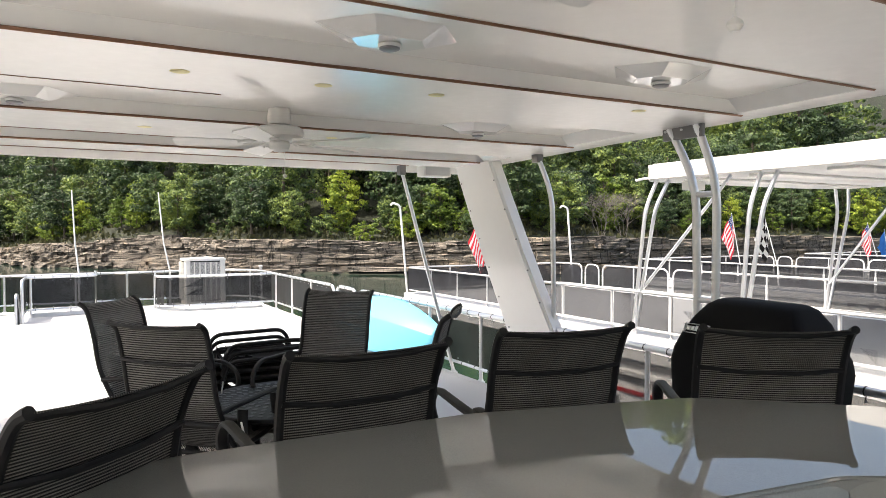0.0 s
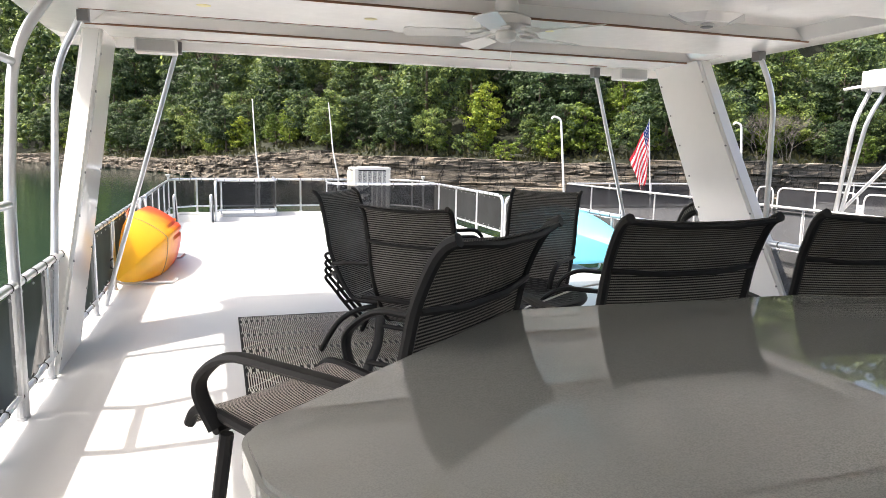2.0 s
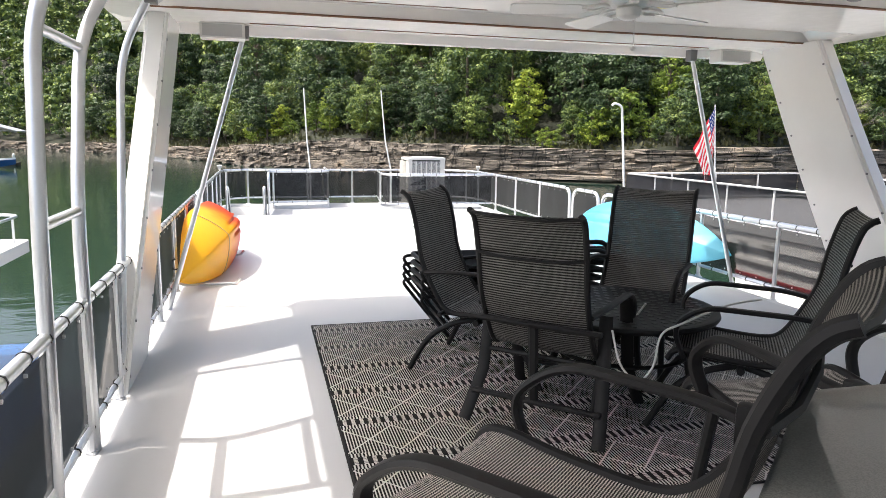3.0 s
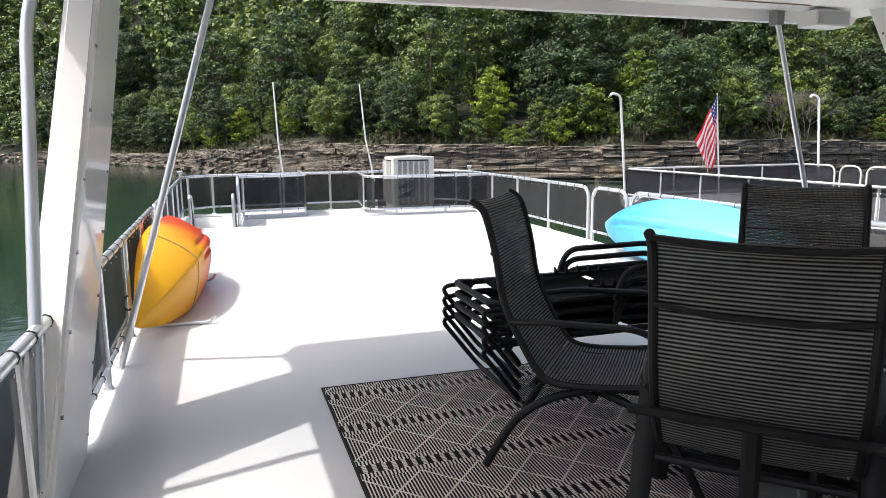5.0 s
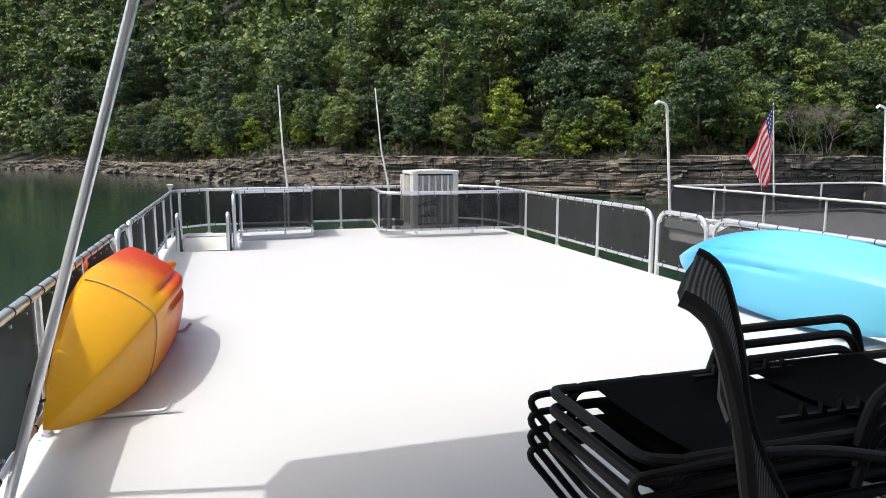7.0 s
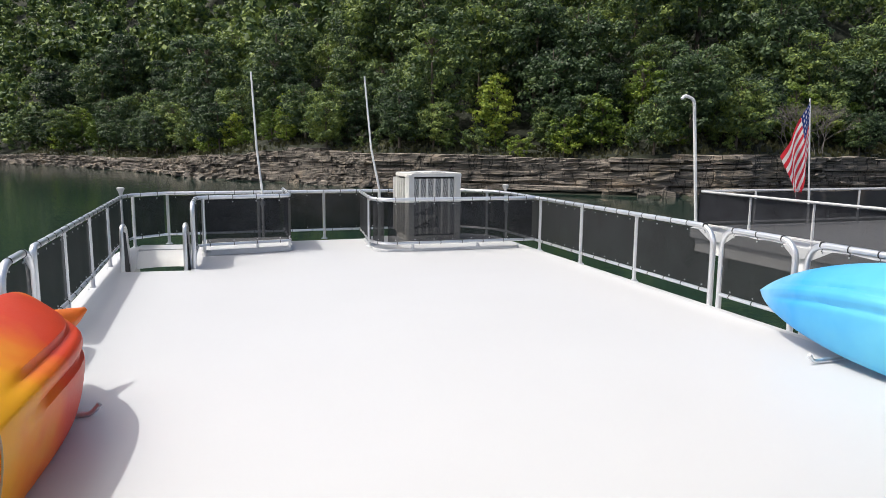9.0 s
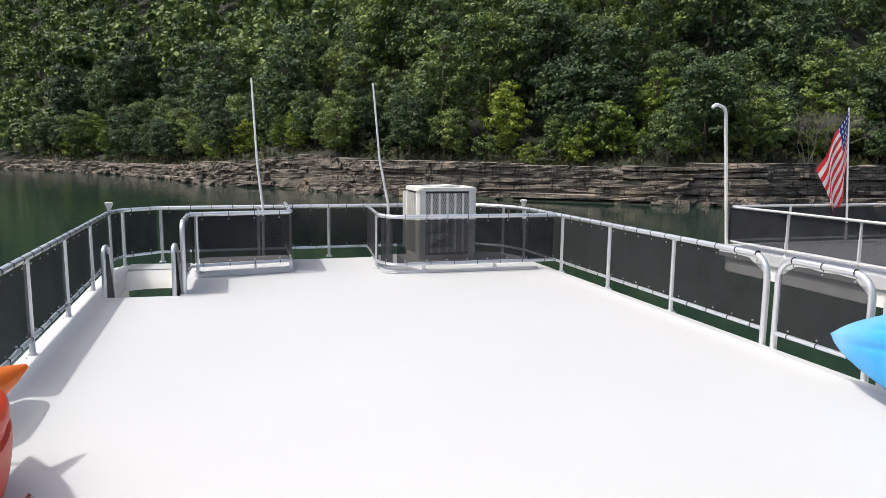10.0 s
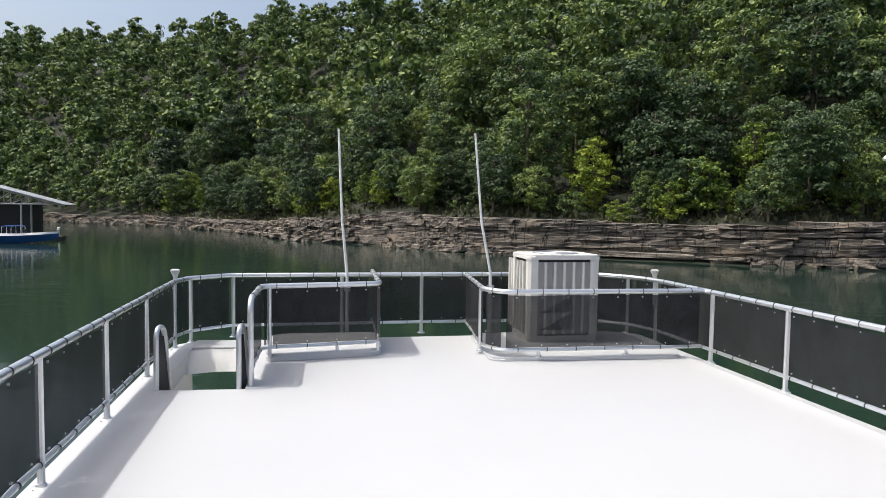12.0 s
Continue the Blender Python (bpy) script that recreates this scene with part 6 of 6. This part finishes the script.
stone_kinds = [slab_mesh(k) for k in range(9)]
kind_data = []
for me in stone_kinds:
    kind_data.append(([tuple(v.co) for v in me.vertices], [tuple(p.vertices) for p in me.polygons]))
cliff = thing("rock_ledge", "layered brown-grey shale ledges along the waterline", "rocks", kind="structure")
rest_v, rest_f = [], []
random.seed(12)
near0, near1 = bank.s[8], bank.s[15]
made = 0
s_all0, s_all1 = bank.s[3], bank.s[18]
joint0 = bank.s[9]
LAYERS = 10
for layer in range(LAYERS):
    s = s_all0 + random.uniform(0, 4)
    while s < s_all1:
        steep = s > joint0
        broken = noise.noise((s * 0.08, 9, 0)) > (0.30 if steep else -0.05)
        l = random.uniform(1.4, 3.6) if broken else random.uniform(3.2, 9.0)
        c = cliff_height(s)
        t = (layer + 0.5) / LAYERS
        th = c / LAYERS * random.uniform(0.75, 1.8)
        bench = 0.36 * noise.noise((layer * 1.7, s * 0.03, 3)) + (0.25 if layer % 4 == 2 else 0)
        if steep:
            back = 0.75 + 0.35 * t + bench + random.uniform(-0.10, 0.10)
        else:
            back = 0.4 + 1.5 * t + bench + random.uniform(-0.3, 0.3)
        if layer < 2:
            back -= random.uniform(0.0, 1.0)
        if broken:
            back += random.uniform(-0.45, 0.25)
        p = bank.inland(s + l / 2, back + 0.9)
        u = (bank.at(s + l) - bank.at(s)).normalized()
        wild = 3.5 if broken and not steep else 1.5 if broken else 0.5
        ang = math.atan2(u.y, u.x) + random.uniform(-0.04, 0.04) * wild
        m4 = Matrix.Translation((p.x, p.y, WATER + c * t)) @ Matrix.Rotation(ang, 4, "Z") @ Matrix.Rotation(random.uniform(-0.03, 0.03) * wild, 4, "Y") @ Matrix.Diagonal((l * random.uniform(0.98, 1.06), 2.6, th * 1.08, 1))
        kk = random.randrange(9)
        if near0 < s < near1 and made < 290 and layer > 3:
            ob = new("stone", stone_kinds[kk])
            ob.parent, ob.matrix_basis = cliff, m4
            made += 1
        else:
            o = len(rest_v)
            rest_v += [tuple(m4 @ Vector(v)) for v in kind_data[kk][0]]
            rest_f += [tuple(o + i for i in f) for f in kind_data[kk][1]]
        s += l * random.uniform(0.95, 1.06)
# fallen blocks at the water's edge
for k in range(420):
    s = random.uniform(s_all0, s_all1)
    dens = noise.noise((s * 0.05, 5, 2))
    if dens < -0.25 and s > bank.s[8]:
        continue
    d = random.uniform(-0.9, 1.2)
    p = bank.inland(s, d)
    sz = random.uniform(0.3, 1.3)
    m4 = Matrix.Translation((p.x, p.y, WATER + 0.12 + 0.25 * max(0, d))) @ Euler((random.uniform(-0.5, 0.5), random.uniform(-0.5, 0.5), random.uniform(0, 6.3))).to_matrix().to_4x4() @ Matrix.Diagonal((sz * 1.5, sz, sz * 0.55, 1))
    kk = random.randrange(9)
    o = len(rest_v)
    rest_v += [tuple(m4 @ Vector(v)) for v in kind_data[kk][0]]
    rest_f += [tuple(o + i for i in f) for f in kind_data[kk][1]]
me = bpy.data.meshes.new("far_stones")
me.from_pydata(rest_v, [], rest_f)
me.materials.append(M["rock"])
far_st = new("far_stones", me)
far_st.parent = cliff
tagged(far_st, "farther shale slabs and fallen blocks", kind="stuff")


# trees
def leaf_cloud(rng, clumps, per, size, core=0.74):
    """Leaf quads scattered over the shells of many clumps; returns corner array."""
    out = []
    for (cx, cy, cz, r, fl) in clumps:
        n = max(6, int(per * r * r * (0.2 if fl == 0.9 else 0.8)))
        d = rng.normal(size=(n, 3))
        d /= np.linalg.norm(d, axis=1)[:, None]
        d[:, 2] = np.where(d[:, 2] < -0.35, -d[:, 2] * 0.6, d[:, 2])
        rad = r * (0.70 + 0.36 * rng.random(n) ** 0.6)
        c = np.array((cx, cy, cz)) + d * rad[:, None] * np.array((1, 1, fl))
        nr = d + rng.normal(size=(n, 3)) * 0.38 + np.array((0, 0, 0.25))
        nr /= np.linalg.norm(nr, axis=1)[:, None]
        t = np.cross(nr, rng.normal(size=(n, 3)))
        t /= np.linalg.norm(t, axis=1)[:, None]
        b = np.cross(nr, t)
        sz = size * (0.6 + 0.8 * rng.random(n))
        a1, b1 = t * sz[:, None], b * (sz * 0.62)[:, None]
        out.append(np.stack((c - a1, c - b1 * 0.9, c + a1, c + b1 * 0.9), axis=1))
        # the inner foliage of the clump: larger sprays turned every way
        m = int(8 + 5 * r)
        e = rng.normal(size=(m, 3))
        e /= np.linalg.norm(e, axis=1)[:, None]
        c = np.array((cx, cy, cz)) + e * (r * core * rng.random(m) ** 0.4)[:, None] * np.array((1, 1, fl))
        nr = e + rng.normal(size=(m, 3)) * 0.5
        nr /= np.linalg.norm(nr, axis=1)[:, None]
        t = np.cross(nr, rng.normal(size=(m, 3)))
        t /= np.linalg.norm(t, axis=1)[:, None]
        b = np.cross(nr, t)
        sz = size * (1.1 + 0.7 * rng.random(m))
        a1, b1 = t * sz[:, None], b * (sz * 0.75)[:, None]
        out.append(np.stack((c - a1 - b1 * 0.2, c - b1, c + a1 * 0.9 + b1 * 0.15, c + b1 * 0.95), axis=1))
    return np.concatenate(out)


def crown_clumps(rng, h, w, n, base):
    """Clump centres through a rounded, uneven crown, with gaps between the boughs."""
    cl = []
    mid, half = h * (1 + base) / 2, h * (1 - base) / 2
    lop = rng.random(2) * 0.5 - 0.25
    for k in range(n):
        t = 1 - 2 * (k + 0.5) / n
        a = k * 2.39996 + rng.random() * 0.9
        ring = math.sqrt(max(0.0, 1 - t * t))
        f = 0.46 + 0.46 * rng.random()
        low = 1.12 if t < 0.1 else 1.0
        x, y = math.cos(a) * ring * w * f * low + lop[0] * w, math.sin(a) * ring * w * f * low + lop[1] * w
        cl.append((x, y, mid + t * half * (f + 0.08), w * (0.16 + 0.17 * rng.random()), 0.55 + 0.3 * rng.random()))
    for t in (-0.45, -0.05, 0.35):
        cl.append((lop[0] * w, lop[1] * w, mid + t * half, w * 0.46, 0.9))
    return cl


def quads_mesh(name, q, material):
    v = q.reshape(-1, 3)
    n = len(q)
    me = bpy.data.meshes.new(name)
    me.vertices.add(n * 4)
    me.vertices.foreach_set("co", v.astype(np.float32).ravel())
    me.loops.add(n * 4)
    me.loops.foreach_set("vertex_index", np.arange(n * 4, dtype=np.int32))
    me.polygons.add(n)
    me.polygons.foreach_set("loop_start", np.arange(0, n * 4, 4, dtype=np.int32))
    me.update()
    me.validate()
    me.materials.append(material)
    return me


def trunk_mesh(rng, h, clumps, thick):
    bm = bmesh.new()
    lean = (rng.random() - 0.5) * 0.8
    tube(bm, [(0, 0, -0.6), (lean * 0.1, 0, h * 0.3), (lean * 0.5, 0.1, h * 0.6), (lean, 0.1, h * 0.92)], thick, 6, taper=0.2)
    for c in clumps[:9]:
        z = max(h * 0.22, c[2] - h * 0.12)
        tube(bm, [(lean * 0.4 * z / h, 0, z - 0.3), (c[0] * 0.5, c[1] * 0.5, (z + c[2]) / 2), (c[0], c[1], c[2])], thick * 0.35, 5, taper=0.3)
    me = bpy.data.meshes.new("trunk")
    bm.to_mesh(me)
    bm.free()
    me.materials.append(M["bark"])
    return me


kinds = []
rng = np.random.default_rng(5)
for h, w, n, base, mat, per, size in ((11.5, 4.3, 62, 0.10, "leaf", 84, 0.19), (14.0, 4.7, 70, 0.14, "leaf", 74, 0.20), (9.5, 3.9, 54, 0.08, "leaf", 90, 0.185), (13.0, 3.8, 60, 0.12, "leaf", 84, 0.19),
                                      (6.2, 2.6, 40, 0.03, "leaf_bright", 130, 0.145), (8.2, 3.0, 46, 0.05, "leaf_bright", 115, 0.155), (3.8, 2.2, 30, 0.02, "leaf_bright", 150, 0.13)):
    cl = crown_clumps(rng, h, w, n, base)
    kinds.append((h, quads_mesh("crown", leaf_cloud(rng, cl, per, size), M[mat]), trunk_mesh(rng, h, cl, 0.11 + 0.012 * h)))
TREE_LABELS = ["tall broadleaf tree in full dark green leaf", "tall broadleaf tree with a wide green crown", "rounded broadleaf tree in full green leaf", "slim broadleaf tree in full green leaf",
               "young bright yellow-green tree above the ledge", "young bright green tree above the ledge", "low bright green shrub tree above the ledge"]


def plant(kind, x, y, z, turn, scale, tilt=0.0):
    h, crown, trunk = kinds[kind]
    root = thing("tree", TREE_LABELS[kind], "tree", Matrix.Translation((x, y, z)) @ Matrix.Rotation(turn, 4, "Z") @ Matrix.Rotation(tilt, 4, "X") @ Matrix.Diagonal((scale, scale, scale, 1)), group="shore trees")
    for nm, me in (("trunk", trunk), ("crown", crown)):
        ob = new(nm, me)
        ob.parent = root


random.seed(21)
t0, t1 = bank.s[4], bank.s[17]
count = 0
for d, gap, pick, lo, hi in ((5.4, 5.2, (4, 2, 6, 0, 5, 2), 0.5, 1.0), (7.4, 5.0, (6, 2, 4, 0), 0.45, 0.9), (9.5, 7.4, (0, 2, 5, 2, 3), 0.6, 1.15), (14.5, 7.6, (0, 1, 2, 3, 0), 0.7, 1.3), (21.0, 8.2, (0, 1, 2, 3), 0.75, 1.35)):
    s = t0 + random.uniform(0, gap)
    while s < t1:
        dd = d + random.uniform(-1.8, 1.8)
        far = 1.0 if s > bank.s[6] else 1.5
        p = bank.inland(s, dd)
        if d > 6 or noise.noise((s * 0.11, 3, 8)) > -0.18:
            plant(random.choice(pick), p.x, p.y, WATER + hill(s, dd) - 0.15, random.uniform(0, 6.28), random.uniform(lo, hi) * (1.15 if far > 1 else 1.0), random.uniform(-0.06, 0.06))
            count += 1
        s += gap * far * random.uniform(0.7, 1.3)

# the woods behind: crowns beyond counting
cheap = []
far_kinds = []
for h, w, n, base in ((12.5, 4.6, 34, 0.14), (14, 5.0, 38, 0.16), (10.5, 4.3, 30, 0.12)):
    cl = crown_clumps(rng, h, w, n, base)
    cheap.append(leaf_cloud(rng, cl, 24, 0.28, 0.78))
    stout = [(x * 0.85, y * 0.85, z, r * 1.25, fl) for x, y, z, r, fl in cl[::3]] + cl[-3:]
    far_kinds.append(leaf_cloud(rng, stout, 10, 0.42, 0.74))
woods = []
random.seed(31)
for d, gap in ((26, 7), (33, 7), (40, 7), (48, 7.5), (56, 8), (65, 8.5), (75, 9), (86, 9.5), (98, 11), (112, 12), (128, 13), (142, 14), (154, 14), (166, 15)):
    s = random.uniform(0, gap)
    while s < bank.s[17] + 6:
        dd = d + random.uniform(-4, 4)
        if not (d < 25 and t0 < s < t1) and not (d > 62 and s > bank.s[10]) and not (d > 110 and s > bank.s[8]):
            p = bank.inland(s, dd)
            k = random.randrange(3)
            a, sc = random.uniform(0, 6.28), random.choice((0.6, 0.8, 0.95, 1.1, 1.4)) * random.uniform(0.9, 1.1) * (1.15 if s < bank.s[6] else 1.0)
            ca, sa = math.cos(a) * sc, math.sin(a) * sc
            q = far_kinds[k] if (s < bank.s[6] or d > 60) else cheap[k]
            r = np.stack((q[..., 0] * ca - q[..., 1] * sa + p.x, q[..., 0] * sa + q[..., 1] * ca + p.y, q[..., 2] * sc + WATER + hill(s, dd) - 0.4), axis=-1)
            woods.append(r)
        spread = (bank.inland(s + 6, d) - bank.inland(s, d)).length / 6
        s += min(gap, 9.0) * random.uniform(0.75, 1.25) / max(0.45, min(4.0, spread))
# undergrowth on the far left bank
for d in (4.5, 9, 15, 21):
    s = 0.0
    while s < t0:
        p = bank.inland(s, d)
        q = far_kinds[random.randrange(3)]
        sc = random.uniform(0.5, 0.8) if d < 6 else random.uniform(0.75, 1.1)
        woods.append(np.stack((q[..., 0] * sc + p.x, q[..., 1] * sc + p.y, q[..., 2] * sc + WATER + hill(s, d) - 0.3), axis=-1))
        s += random.uniform(6, 9) / max(0.5, (bank.inland(s + 6, d) - bank.inland(s, d)).length / 6)
# shrubs under the trees above the ledge
for d in (5.2, 7.6, 10.5, 14.0, 18.5):
    s = t0
    while s < t1:
        dd = d + random.uniform(-1.0, 1.0)
        if noise.noise((s * 0.09, d * 0.3, 2)) > (0.05 if d < 6 else -0.22):
            p = bank.inland(s, dd)
            q = far_kinds[random.randrange(3)]
            a, sc = random.uniform(0, 6.28), random.uniform(0.10, 0.24) * (1 if d < 9 else 1.5)
            ca, sa = math.cos(a) * sc, math.sin(a) * sc
            woods.append(np.stack((q[..., 0] * ca - q[..., 1] * sa + p.x, q[..., 0] * sa + q[..., 1] * ca + p.y, q[..., 2] * sc + WATER + hill(s, dd) - 0.3 * sc * 4), axis=-1))
        s += random.uniform(1.6, 3.2)
tagged(new("woods", quads_mesh("woods", np.concatenate(woods), M["leaf"])), "dense green broadleaf woods covering the hillside", "woods", kind="stuff")

# brush and grass on the ledge
blades = []
random.seed(41)
for k in range(5200):
    s = random.uniform(bank.s[4], bank.s[16])
    d = random.uniform(2.6, 9.0)
    if noise.noise((s * 0.10, d * 0.2, 6)) < -0.25:
        continue
    p = bank.inland(s, d)
    h = random.uniform(0.15, 0.55)
    a = random.uniform(0, 6.28)
    w = random.uniform(0.10, 0.28)
    b0 = np.array((p.x, p.y, WATER + hill(s, d) + 0.02))
    u = np.array((math.cos(a), math.sin(a), 0)) * w
    up = np.array((random.uniform(-0.2, 0.2), random.uniform(-0.2, 0.2), h))
    blades.append(np.stack((b0 - u, b0 + u, b0 + u * 0.5 + up, b0 - u * 0.6 + up)))
tagged(new("brush", quads_mesh("brush", np.stack(blades), M["grass"])), "dry grass and low brush on the rock ledge", "brush", kind="stuff")


def bare_tree(x, y, z, h):
    """A leafless bush: forked grey twigs."""
    root = thing("bare_bush", "leafless grey bush standing above the rock ledge", "bush", Matrix.Translation((x, y, z)))
    bm = bmesh.new()
    random.seed(51)

    def grow(p, d, l, r, level):
        q = p + d * l
        tube(bm, [p, (p + q) / 2 + Vector((random.uniform(-1, 1), random.uniform(-1, 1), 0)) * l * 0.06, q], r, 4, taper=0.6, cap=False)
        if level:
            for _ in range(3 if level > 1 else 4):
                e = (d + Vector((random.uniform(-0.8, 0.8), random.uniform(-0.8, 0.8), random.uniform(-0.25, 0.5)))).normalized()
                grow(q, e, l * random.uniform(0.6, 0.85), r * 0.6, level - 1)

    for k in range(6):
        grow(Vector((random.uniform(-0.6, 0.6), random.uniform(-0.6, 0.6), -0.2)), Vector((random.uniform(-0.7, 0.7), random.uniform(-0.4, 0.4), 1)).normalized(), h * 0.3, 0.05, 4)
    part("crown", bm, M["dead_bark"], root)


for sx in (58.0, 61.5):
    s_b = min((abs(bank.at(s).x - sx), s) for s in np.linspace(0, LENGTH, 800))[1]
    pb = bank.inland(s_b, 4.2)
    bare_tree(pb.x, pb.y, WATER + hill(s_b, 4.2), 6.4)
